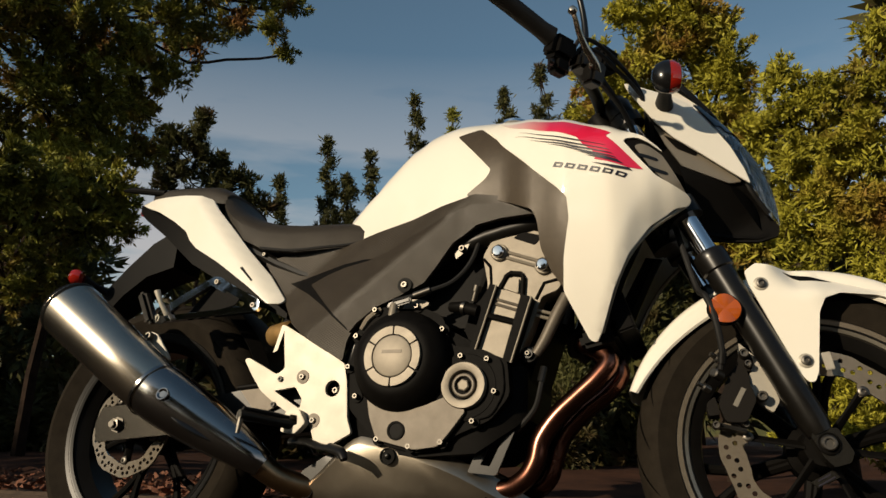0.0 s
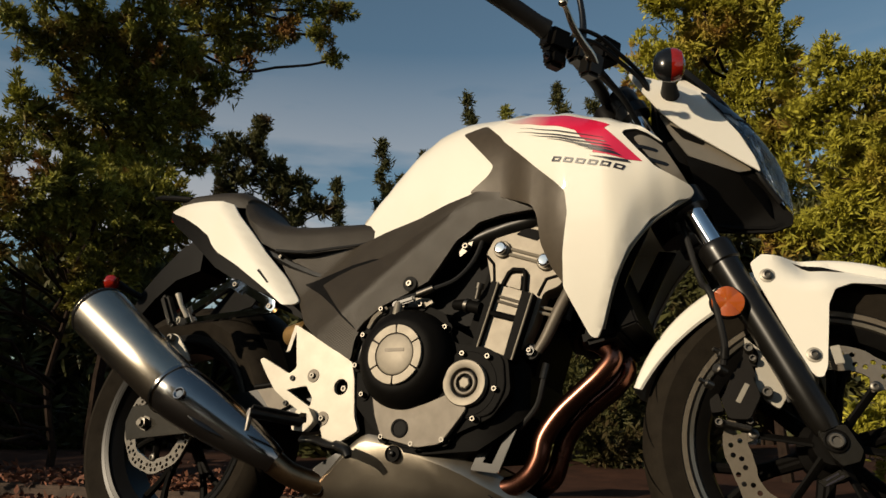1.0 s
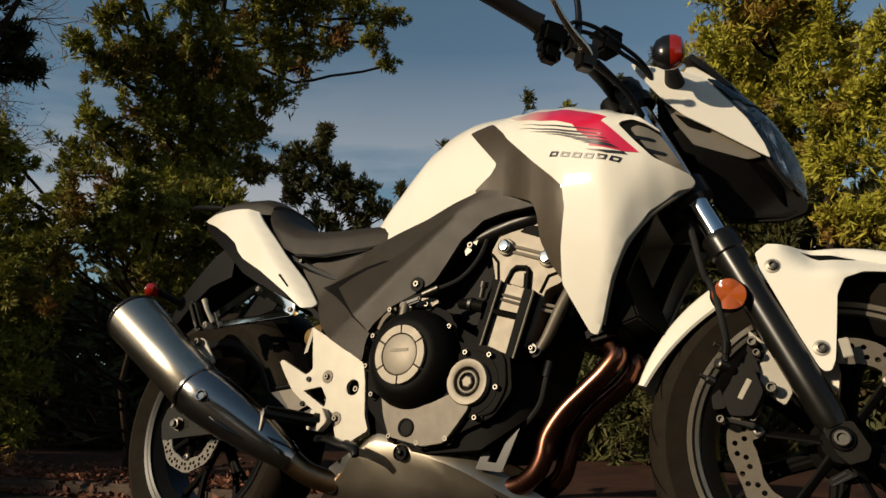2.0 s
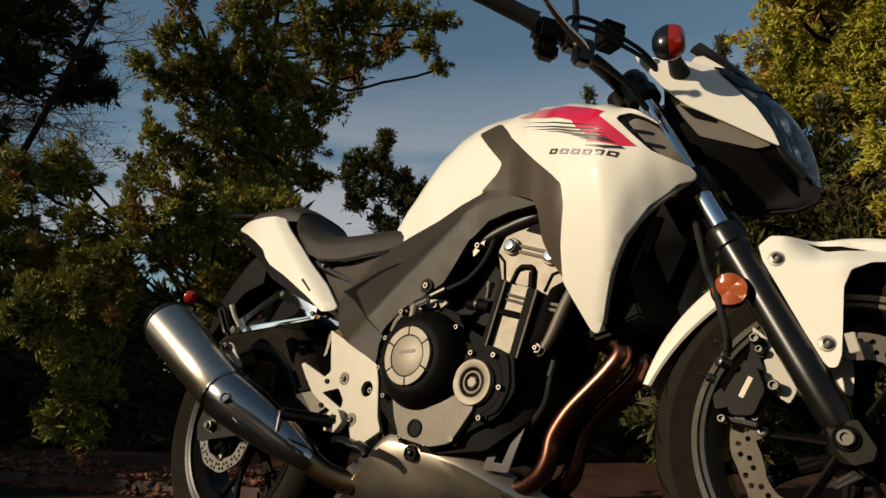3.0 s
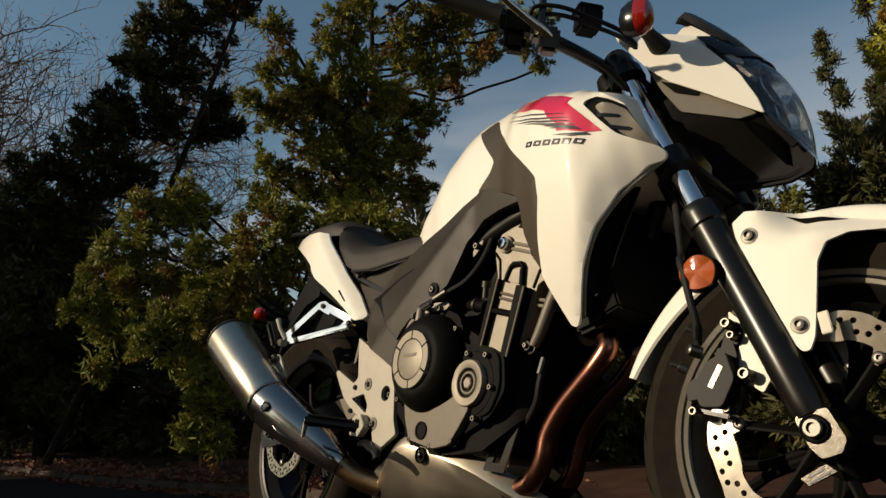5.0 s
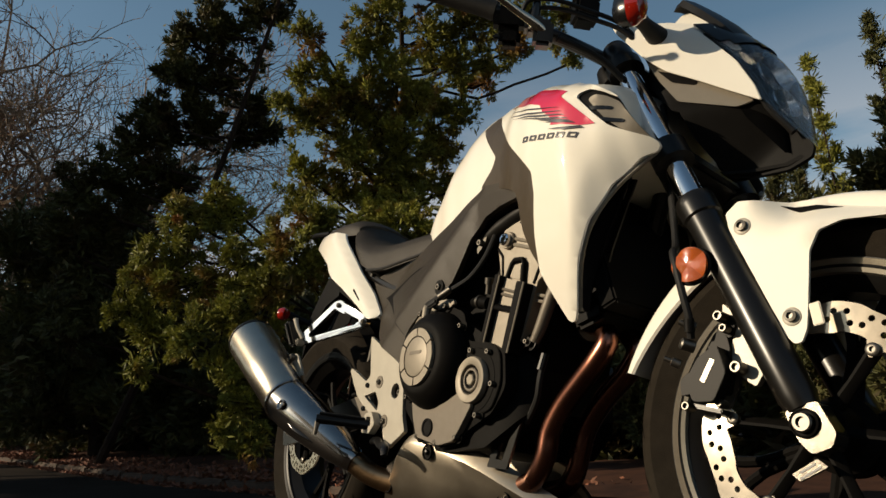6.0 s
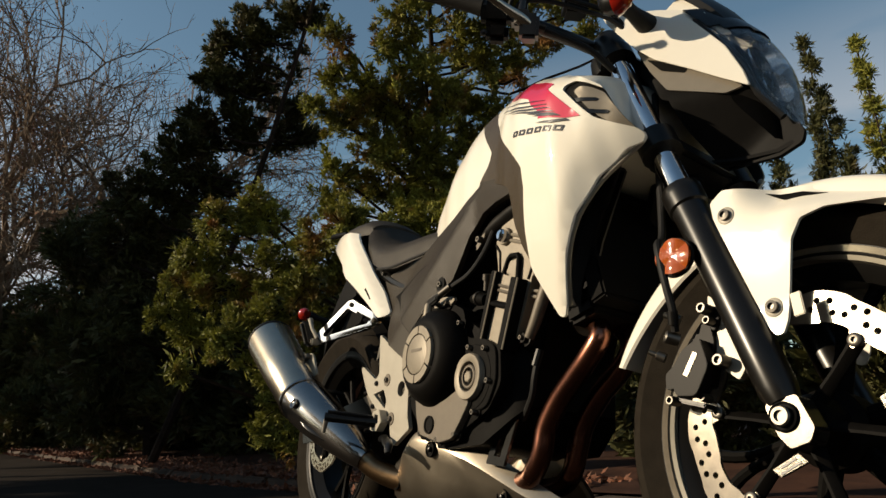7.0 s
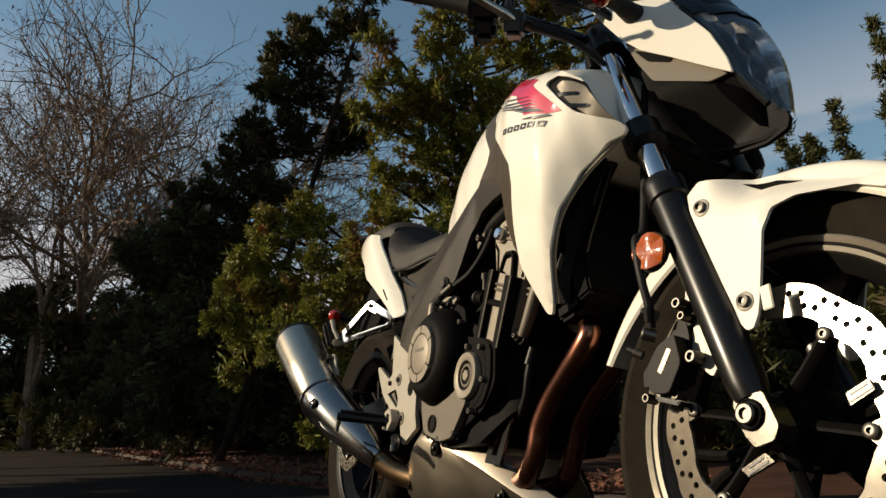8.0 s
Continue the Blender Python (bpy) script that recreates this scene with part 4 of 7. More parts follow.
fpart("steering_head", lathe([(0, -0.13), (0.032, -0.13), (0.032, 0.11), (0, 0.11)], fork_at(0.78, 0) - Vector((0.035, 0, 0.015)), fork_way, 24), SATIN)

bar = fpart("handlebar", joined([tube([(1.068, 0, 0.990), (1.062, s * 0.09, 0.988), (1.055, s * 0.15, 0.986), (1.036, s * 0.22, 0.990), (0.998, s * 0.30, 1.008), (0.925, s * 0.38, 1.040)], 0.0125, 14, 4) for s in (-1, 1)]), SATIN, label="black tubular handlebar")
for s in (-1, 1):
    fpart("bar_riser", block((0.04, 0.035, 0.050), (1.070, s * 0.05, 0.972), (0, -25, 0), 0.008), SATIN, bar)
for s in (-1, 1):
    fpart("grip", tube([(0.990, s * 0.310, 1.012), (0.975, s * 0.326, 1.018), (0.925, s * 0.38, 1.040), (0.885, s * 0.424, 1.058)], [0.0195, 0.0170, 0.0170, 0.0190], 18), RUBBER, bar, "black rubber grip")
    sw = fpart("switch_housing", joined([block((0.046, 0.056, 0.046), (1.004, s * 0.290, 0.996), (0, 20, s * 40), 0.010), block((0.032, 0.040, 0.034), (1.000, s * 0.282, 0.962), (0, 10, s * 40), 0.008)]), BLACK, bar, "black switch housing")
    fpart("switch_button", block((0.012, 0.012, 0.012), (0.990, s * 0.305, 0.958), (0, 0, s * 40), 0.003), SATIN, sw)
    fpart("lever_perch", joined([block((0.040, 0.036, 0.030), (1.042, s * 0.262, 0.978), (0, 15, s * 40), 0.006), block((0.036, 0.034, 0.046), (1.064, s * 0.262, 0.950), (0, 15, s * 40), 0.006)]), SATIN, bar)
    fpart("lever", tube([(1.074, s * 0.262, 0.945), (1.068, s * 0.288, 0.958), (1.054, s * 0.318, 0.974), (1.046, s * 0.350, 0.985), (1.043, s * 0.378, 0.992), (1.041, s * 0.390, 0.994)], [0.009, 0.0085, 0.007, 0.006, 0.0048, 0.0048], 12, 4, flat=0.8), STEEL, bar, "polished aluminium lever")
    fpart("lever_ball", lathe([(0, -0.0085), (0.0055, -0.007), (0.009, 0), (0.0055, 0.007), (0, 0.0085)], (1.041, s * 0.394, 0.995), (0, 1, 0), 16), STEEL, bar)
reservoir = fpart("brake_reservoir", joined([block((0.050, 0.044, 0.044), (1.073, -0.166, 1.045), (0, 12, -35), 0.006), block((0.054, 0.048, 0.010), (1.071, -0.166, 1.070), (0, 12, -35), 0.003)]), BLACK, label="square black brake fluid reservoir")
bolt((1.062, -0.284, 0.952), 0.0065, bar, m=STEM)
fpart("ignition_barrel", lathe([(0, -0.02), (0.024, -0.02), (0.026, 0.0), (0.022, 0.022), (0, 0.024)], (1.063, -0.071, 0.955), fork_way, 22), BLACK, label="black ignition switch barrel")
for s in (-1, 1):
    fpart("mirror_stem", tube([(1.043, s * 0.265, 0.99), (1.050, s * 0.268, 1.03), (1.046, s * 0.275, 1.09), (1.03, s * 0.29, 1.17)], [0.010, 0.007, 0.006, 0.006], 12, 3), GLOSS, bar)
for k, (dz, dy) in enumerate(((0.0, 0.0), (-0.012, 0.012))):
    fpart("brake_hose", tube([(1.030, -0.285 + dy, 1.000 + dz), (1.045, -0.282 + dy, 1.022 + dz), (1.075, -0.25 + dy, 1.026 + dz), (1.105, -0.20 + dy, 1.018 + dz), (1.14, -0.14, 1.00 + dz), (1.160, -0.10, 0.95), (1.17, -0.06, 0.88)], 0.0042, 8, 5), RUBBER)
fpart("cable", tube([(1.074, -0.235, 0.955), (1.092, -0.20, 0.945), (1.112, -0.16, 0.93), (1.13, -0.12, 0.90)], [0.009, 0.007, 0.006, 0.006], 10, 4), RUBBER)


# ---- front mudguard ----
def guard_mesh(a0, a1, half0, half1, rise, low):
    bm = bmesh.new()
    rows = []
    n, k = 40, 12
    for i in range(n + 1):
        u = i / n
        a = radians(a0 + (a1 - a0) * u)
        half = half0 + (half1 - half0) * u
        floor_r = low + (rise - low) * 0.65 * max(0.0, (u - 0.66) / 0.34) ** 2
        row = []
        for layer in (0, 1):
            for j in range(k + 1):
                w = math.pi * (j / k - 0.5) * (-1 if layer else 1)
                q = math.copysign(abs(math.sin(w)) ** 0.5, w)
                r = floor_r + (rise - floor_r) * max(0.0, math.cos(w)) ** 0.5 - 0.004 * layer
                q *= 1 - 0.05 * layer
                row.append(bm.verts.new((1.41 + r * math.cos(a), half * q, 0.300 + r * math.sin(a))))
        rows.append(row)
    for u, w in zip(rows, rows[1:]):
        for j in range(len(u)):
            bm.faces.new((u[j], u[(j + 1) % len(u)], w[(j + 1) % len(u)], w[j]))
    bm.faces.new(rows[0][::-1])
    bm.faces.new(rows[-1])
    return tidy(bm)


guard = fpart("front_mudguard", guard_mesh(28, 163, 0.072, 0.062, 0.324, 0.282), WHITE, label="glossy white front mudguard")


def guard_side(x, z):
    """The side panel stands proud at its rear corner and folds in towards the top of the guard further forwards."""
    u = min(1, max(0, (z - 0.550) / 0.060)) * min(1, max(0, (x - 1.345) / 0.05))
    w = min(1, max(0, (x - 1.425) / 0.10))
    return -(0.102 + 0.009 * min(1, max(0, (z - 0.44) / 0.12)) - 0.044 * u * u * (3 - 2 * u) - 0.030 * w)


GUARD = [(1.330, 0.615), (1.311, 0.600), (1.316, 0.575), (1.386, 0.414), (1.396, 0.402), (1.406, 0.403), (1.413, 0.420), (1.419, 0.470), (1.425, 0.522), (1.437, 0.548), (1.464, 0.560), (1.525, 0.560), (1.560, 0.545), (1.566, 0.556), (1.530, 0.584), (1.470, 0.604), (1.400, 0.613), (1.348, 0.612)]
SLOT = [(1.377, 0.606), (1.404, 0.590), (1.458, 0.588), (1.422, 0.600)]
for s in (1, -1):
    def put(name, bm, mat, parent, label=""):
        return fpart(name, bm if s == 1 else mirrored(bm), mat, parent, label)
    side = put("mudguard_side", shell(rounded(GUARD, 0.004), guard_side, 0.005, step=0.011, lip=0.002), WHITE, guard, "white mudguard side panel")
    put("guard_slot", shell(rounded(SLOT, 0.003), lambda x, z: guard_side(x, z) - 0.0012, 0.001, step=0.01), BLACK, side)
    for x, z in ((1.336, 0.575), (1.395, 0.438)):
        put("washer", lathe([(0, 0), (0.0125, 0), (0.0125, 0.002), (0.0105, 0.0030), (0, 0.0030)], (x, guard_side(x, z) + 0.001, z), (0, -1, 0), 20), PLATE, side)
        put("bolt", lathe([(0, 0), (0.008, 0), (0.008, 0.006), (0.0045, 0.0068), (0.0045, 0.003), (0, 0.003)], (x, guard_side(x, z) - 0.001, z), (0, -1, 0), 14), BOLT, side)
    put("guard_bracket", block((0.014, 0.004, 0.03), (1.428, -0.105, 0.437), (0, -10, 0), 0.001), PLATE, guard)

# ---- reflector, brake caliper and hose ----
refl = fpart("side_reflector", lathe([(0, 0), (0.029, 0), (0.0295, 0.004), (0.028, 0.006), (0, 0.006)], (1.270, -0.132, 0.521), (0.12, -1, 0), 36), BLACK, label="round amber side reflector on the fork")
def lens_facet(k):
    bm = bmesh.new()
    a0, a1 = radians(90 * k), radians(90 * k + 90)
    arc = [a0 + (a1 - a0) * i / 8 for i in range(9)]
    mid = radians(90 * k + 45)
    tip = bm.verts.new((0.0, -0.0125, 0.0))
    rim = [bm.verts.new((0.0262 * math.cos(a), -0.0062 - 0.0060 * abs(math.cos(2 * (a - mid))), 0.0262 * math.sin(a))) for a in arc]
    base = [bm.verts.new((0.0262 * math.cos(a), -0.0055, 0.0262 * math.sin(a))) for a in arc]
    foot = bm.verts.new((0.0, -0.0055, 0.0))
    for i in range(8):
        bm.faces.new((tip, rim[i], rim[i + 1]))
        bm.faces.new((rim[i], base[i], base[i + 1], rim[i + 1]))
        bm.faces.new((foot, base[i + 1], base[i]))
    bm.faces.new((tip, foot, base[0], rim[0]))
    bm.faces.new((tip, rim[8], base[8], foot))
    return moved(tidy(bm), Matrix.Translation((1.270, -0.132, 0.521)) @ Matrix.Rotation(radians(7), 4, "Z") @ Matrix.Rotation(radians(45), 4, "Y"))
for k in range(4):
    fpart("lens_facet", lens_facet(k), AMBER, refl, "amber prismatic lens facet")
fpart("reflector_bracket", tube([(1.27, -0.128, 0.521), (1.278, -0.115, 0.530), (1.292, -0.10, 0.54)], 0.008, 8), BLACK, refl)

caliper = fpart("brake_caliper", joined([
    slab(rounded([(1.250, 0.362), (1.270, 0.393), (1.298, 0.408), (1.311, 0.368), (1.292, 0.330), (1.260, 0.331)], 0.007), -0.120, -0.098, bevel=0.004), slab(rounded([(1.258, 0.345), (1.254, 0.372), (1.268, 0.405), (1.284, 0.432), (1.300, 0.428), (1.306, 0.405), (1.302, 0.375), (1.296, 0.345)], 0.006), -0.099, -0.060, bevel=0.003),
    slab(rounded([(1.234, 0.342), (1.232, 0.364), (1.246, 0.376), (1.254, 0.345)], 0.005), -0.106, -0.070, bevel=0.003),
    slab(rounded([(1.285, 0.425), (1.290, 0.452), (1.306, 0.456), (1.314, 0.440), (1.308, 0.420)], 0.006), -0.098, -0.075, bevel=0.003)]), CALIPER, label="dark grey two-piston brake caliper")
fpart("caliper_mark", moved(block((0.034, 0.0012, 0.008), (0, 0, 0), (0, 0, 0), 0.0004), Matrix.Translation((1.284, -0.1205, 0.372)) @ Matrix.Rotation(radians(-62), 4, "Y")), LETTERDARK, caliper, "light maker's mark shown as a bar")
for p, r in (((1.262, -0.112, 0.436), 0.0085), ((1.238, -0.113, 0.385), 0.007)):
    fpart("bleed_nipple", lathe([(0, 0), (r, 0), (r, 0.012), (r * 0.55, 0.014), (r * 0.5, 0.024), (0, 0.025)], p, (-0.75, -0.45, 0.35), 12), BOLT, caliper)
fpart("caliper_bracket", joined([slab(rounded([(1.292, 0.474), (1.328, 0.438), (1.350, 0.372), (1.338, 0.352), (1.318, 0.366), (1.300, 0.400), (1.312, 0.436), (1.290, 0.455)], 0.005), -0.092, -0.080, bevel=0.002)]), PLATE, caliper, "cast bracket on the fork leg")
for x, y, z, r in ((1.298, -0.108, 0.449, 0.0095), (1.303, -0.104, 0.432, 0.0075), (1.321, -0.106, 0.376, 0.0105), (1.245, -0.105, 0.327, 0.008), (1.292, -0.100, 0.330, 0.007)):
    fpart("bolt", lathe([(0, -0.01), (r * 0.85, -0.01), (r * 0.85, 0.007), (r * 0.7, 0.009), (r * 0.5, 0.009), (r * 0.5, 0.004), (0, 0.004)], (x, y, z), (0, -1, 0), 12), BOLT, caliper)
fpart("pad_spring", block((0.055, 0.04, 0.006), (1.268, -0.085, 0.325), (0, 12, 0), 0.002), SATIN, caliper)
hose = fpart("front_brake_hose", tube([(1.17, -0.06, 0.86), (1.20, -0.085, 0.70), (1.228, -0.11, 0.575), (1.240, -0.135, 0.548), (1.250, -0.142, 0.520), (1.258, -0.138, 0.480), (1.262, -0.128, 0.445), (1.258, -0.118, 0.420)], 0.0058, 10, 5), RUBBER, label="black rubber brake hose")
fpart("hose_ferrule", tube([(1.262, -0.129, 0.446), (1.260, -0.124, 0.428)], 0.0075, 12), SATIN, hose)
fpart("banjo_bolt", lathe([(0, -0.012), (0.009, -0.012), (0.009, 0.006), (0.0065, 0.008), (0, 0.008)], (1.250, -0.118, 0.412), (-0.6, -0.7, 0.2), 14), BOLT, hose)


# ---- headlight cowl and front indicators ----
def cowl_y(x, z):
    base = 0.136 - (x - 1.118) * 0.35
    lift = max(0.0, z - (1.000 - 0.45 * (x - 1.15)))
    return -(base - 0.5 * lift)


COWL = [(1.113, 1.012), (1.122, 0.992), (1.172, 0.925), (1.205, 0.893), (1.258, 0.860), (1.300, 0.832), (1.345, 0.803), (1.336, 0.834), (1.312, 0.885), (1.280, 0.928), (1.254, 0.962), (1.240, 0.985), (1.205, 0.998), (1.157, 1.006)]
cowl = fpart("headlight_cowl", joined([shell(rounded(COWL, 0.006), cowl_y, 0.005, step=0.014, lip=0.002), mirrored(shell(rounded(COWL, 0.006), cowl_y, 0.005, step=0.014, lip=0.002))]), WHITE, label="white headlight cowl")
TOPP = [(1.196, 1.000), (1.206, 1.034), (1.216, 1.038), (1.245, 1.006), (1.276, 0.968), (1.306, 0.926), (1.312, 0.912), (1.300, 0.914), (1.272, 0.946), (1.250, 0.966), (1.230, 0.990)]
top_y = lambda x, z: cowl_y(x, 0.9) + 0.016 + 0.5 * max(0, z - 0.97)
for flip in (False, True):
    b = shell(rounded(TOPP, 0.004), top_y, 0.005, step=0.014, lip=0.0015)
    fpart("cowl_top", mirrored(b) if flip else b, WHITE, cowl, "white upper cowl panel")
rings = []
for x, z, w in ((1.205, 1.046, 0.072), (1.220, 1.050, 0.075), (1.25, 1.018, 0.066), (1.28, 0.982, 0.056), (1.306, 0.944, 0.044), (1.320, 0.922, 0.034)):
    row = [(x + 0.006 * (1 - (q / 5) ** 2), w * q / 5, z + 0.016 * (1 - (q / 5) ** 2)) for q in range(-5, 6)]
    rings.append(row + [(a - 0.006, b, c - 0.010) for a, b, c in reversed(row)])
fpart("wind_deflector", loft(rings), RIM, cowl, "gloss black wind deflector")
# the lamp: reflector bowl behind a clear lens
edge_pts = [(1.246, -0.088, 0.974), (1.285, -0.074, 0.928), (1.314, -0.064, 0.884), (1.338, -0.056, 0.834), (1.347, -0.052, 0.803), (1.372, -0.034, 0.765), (1.392, -0.016, 0.735)]
mid_pts = [(1.285, 0, 0.985), (1.322, 0, 0.943), (1.352, 0, 0.902), (1.374, 0, 0.858), (1.386, 0, 0.822), (1.394, 0, 0.780), (1.397, 0, 0.736)]
def lens_grid(inset):
    bm = bmesh.new()
    e, c = smooth_path(edge_pts, 4), smooth_path(mid_pts, 4)
    rows = []
    for a, b in zip(e, c):
        row = []
        for j in range(13):
            q = -1 + 2 * j / 12
            p = b.lerp(Vector((a.x, 0, a.z)), abs(q) ** 2)
            row.append(bm.verts.new((p.x - inset, a.y * -q * (1 - inset * 2), p.z - inset * 0.3)))
        rows.append(row)
    for u, w in zip(rows, rows[1:]):
        for j in range(12):
            bm.faces.new((u[j], u[j + 1], w[j + 1], w[j]))
    return bm
lens_bm = lens_grid(0.0)
bmesh.ops.solidify(lens_bm, geom=lens_bm.faces[:], thickness=0.003)
lens = fpart("headlight_lens", lens_bm, CLEAR, cowl, "clear faceted headlight lens")
lens.visible_shadow = False
bowl = lens_grid(0.035)
bmesh.ops.solidify(bowl, geom=bowl.faces[:], thickness=0.003)
mask = lens_grid(0.0015)
bmesh.ops.delete(mask, geom=[f for f in mask.faces if f.calc_center_median().z < 0.925], context="FACES")
bmesh.ops.solidify(mask, geom=mask.faces[:], thickness=-0.002)
fpart("lens_mask", moved(mask, Matrix.Translation((0.004, 0, 0.003))), GLOSS, cowl, "dark glossy strip over the headlight")
fpart("lamp_housing", bowl, BLACK, cowl, "dark lamp housing")
for z, x, r in ((0.868, 1.326, 0.036), (0.812, 1.345, 0.030)):
    fpart("lamp_reflector", lathe([(0.004, -0.018), (r * 0.6, -0.012), (r, 0.006), (r * 0.97, 0.008)], (x, 0, z), (0.9, 0, 0.25), 28), REFLECTOR, cowl, "polished lamp reflector")
    fpart("bulb", lathe([(0, -0.012), (0.006, -0.012), (0.006, 0.002), (0, 0.006)], (x, 0, z), (0.9, 0, 0.25), 14), CLEAR, cowl)
for s in (-1, 1):
    fpart("lamp_fin", tube([(1.255, s * 0.070, 0.958), (1.300, s * 0.056, 0.900), (1.330, s * 0.044, 0.845), (1.345, s * 0.036, 0.800), (1.375, s * 0.020, 0.752)], 0.006, 8, 3), SATIN, cowl)
grey = [(1.168, 0.926), (1.190, 0.880), (1.218, 0.836), (1.305, 0.806), (1.330, 0.812), (1.300, 0.838), (1.255, 0.866), (1.205, 0.898)]
for flip in (False, True):
    b = shell(rounded(grey, 0.005), lambda x, z: cowl_y(x, z) + 0.012, 0.004, step=0.014)
    fpart("cowl_scoop", mirrored(b) if flip else b, VENTGREY, cowl, "dark grey scoop panel")
scoop = [(1.186, 0.903), (1.210, 0.874), (1.246, 0.860), (1.250, 0.868), (1.215, 0.890)]
for flip in (False, True):
    b = shell(rounded(scoop, 0.004), lambda x, z: cowl_y(x, z) + 0.0105, 0.001)
    fpart("scoop_opening", mirrored(b) if flip else b, BLACK, cowl)
def under_y(x, z):
    return min(-0.004, cowl_y(x, 0.85) + 0.016 + 0.55 * max(0, 0.815 - z))
LOW = [(1.205, 0.862), (1.218, 0.836), (1.300, 0.812), (1.347, 0.806), (1.372, 0.768), (1.396, 0.730), (1.392, 0.712), (1.356, 0.700), (1.300, 0.704), (1.262, 0.712), (1.232, 0.770)]
fpart("lower_cowl", joined([shell(rounded(LOW, 0.006), under_y, 0.004, step=0.016), mirrored(shell(rounded(LOW, 0.006), under_y, 0.004, step=0.016)),
      loft([[(x, -w, z), (x, w, z), (x - 0.004, w, z + 0.006), (x - 0.004, -w, z + 0.006)] for x, z, w in ((1.255, 0.716, 0.020), (1.30, 0.709, 0.012), (1.356, 0.706, 0.006), (1.393, 0.718, 0.003))])]), BLACK, cowl, "matt black lower cowl")
fpart("cowl_backing", loft([[(x, -w, zb), (x, -w, zt), (x, w, zt), (x, w, zb)] for x, zb, zt, w in ((1.150, 0.90, 0.99, 0.075), (1.20, 0.83, 0.99, 0.080), (1.26, 0.80, 0.95, 0.055), (1.30, 0.80, 0.90, 0.04))]), BLACK, cowl)
for s in (-1, 1):
    stalk = fpart("indicator_stalk", tube([(1.190, s * 0.105, 0.968), (1.191, s * 0.125, 0.969), (1.193, s * 0.150, 0.970), (1.195, s * 0.175, 0.971)], [0.019, 0.016, 0.0125, 0.015], 16, 3, flat=1.0), RUBBER, label="front indicator on a rubber stalk")
    prof = [(0, -0.030), (0.010, -0.029), (0.022, -0.022), (0.0285, -0.008), (0.030, 0.004)]
    sq = Matrix.Translation((1.196, s * 0.196, 0.974)) @ Matrix.Rotation(radians(s * -12), 4, "Z") @ Matrix.Diagonal((0.92, 0.84, 1.18, 1))
    body = lathe(prof, (0, 0, 0), (1, 0, 0), 28)
    fpart("indicator_body", moved(body, sq), GLOSS, stalk, "gloss black indicator body")
    fpart("indicator_lens", moved(lathe([(0.030, 0.004), (0.0295, 0.014), (0.024, 0.026), (0.012, 0.032), (0, 0.033)], (0, 0, 0), (1, 0, 0), 28), sq), REDLENS, stalk, "orange-red indicator lens")


# ---- radiator ----
rad = part("radiator", joined([block((0.035, 0.24, 0.25), (1.070, 0, 0.615), (0, -20, 0), 0.004)]), RADIATOR, bike, "black radiator between the shrouds")
for k in range(24):
    u = -0.115 + 0.23 * k / 23
    part("radiator_fin", block((0.002, 0.23, 0.0035), (1.0895 - 0.34 * u, 0, 0.6085 + u * 0.94), (0, -20, 0), 0), CASE, rad)
for s in (-1, 1):
    part("radiator_side", loft([[(x, s * a, z), (x + 0.035, s * a, z - 0.005), (x + 0.03, s * b, z - 0.005), (x, s * b, z)] for x, z, a, b in ((1.130, 0.72, 0.122, 0.114), (1.078, 0.62, 0.124, 0.116), (1.040, 0.53, 0.120, 0.112), (1.03, 0.50, 0.112, 0.104))]), BLACK, rad, "black radiator side panel")
    part("radiator_frame", loft([[(x, s * a, z), (x + 0.012, s * a, z - 0.004), (x + 0.012, s * b, z - 0.004), (x, s * b, z)] for x, z, a, b in ((1.150, 0.71, 0.108, 0.104), (1.10, 0.60, 0.110, 0.106), (1.066, 0.51, 0.106, 0.102))]), SATIN, rad)
part("radiator_base", block((0.07, 0.22, 0.03), (1.058, 0, 0.490), (0, -14, 0), 0.008), BLACK, rad)
part("fan_shroud", block((0.05, 0.20, 0.20), (1.03, 0, 0.62), (0, -20, 0), 0.02), BLACK, rad)

# ---- engine ----
engine = part("crankcase", joined([
    loft([[(x, -w, zb), (x, -w, zt), (x, w, zt), (x, w, zb)] for x, zb, zt, w in ((0.545, 0.33, 0.50, 0.115), (0.60, 0.275, 0.545, 0.140), (0.72, 0.262, 0.535, 0.142), (0.84, 0.272, 0.47, 0.140), (0.905, 0.32, 0.45, 0.12), (0.925, 0.34, 0.43, 0.10))]),
    block((0.17, 0.19, 0.30), (0.872, 0, 0.53), (0, 17, 0), 0.012)]), CASE, bike, "black engine crankcase")
# rear arm of the cover and its bolts
right_cover = part("engine_cover", slab(rounded([(0.578, 0.350), (0.572, 0.430), (0.580, 0.505), (0.625, 0.552), (0.700, 0.558), (0.765, 0.530), (0.786, 0.470), (0.840, 0.462), (0.898, 0.440), (0.905, 0.375), (0.870, 0.330), (0.800, 0.300), (0.775, 0.276), (0.725, 0.268), (0.650, 0.284), (0.612, 0.318)], 0.012), -0.152, -0.125, bevel=0.004), CASE, engine, "black engine side cover")
part("clutch_cover", lathe([(0.095, -0.02), (0.100, 0.0), (0.0985, 0.016), (0.090, 0.034), (0.076, 0.046), (0.068, 0.0495), (0.062, 0.0495), (0.0, 0.0495)], (0.688, -0.152, 0.440), (0, -1, 0), 72), CASE, engine, "black round clutch cover")
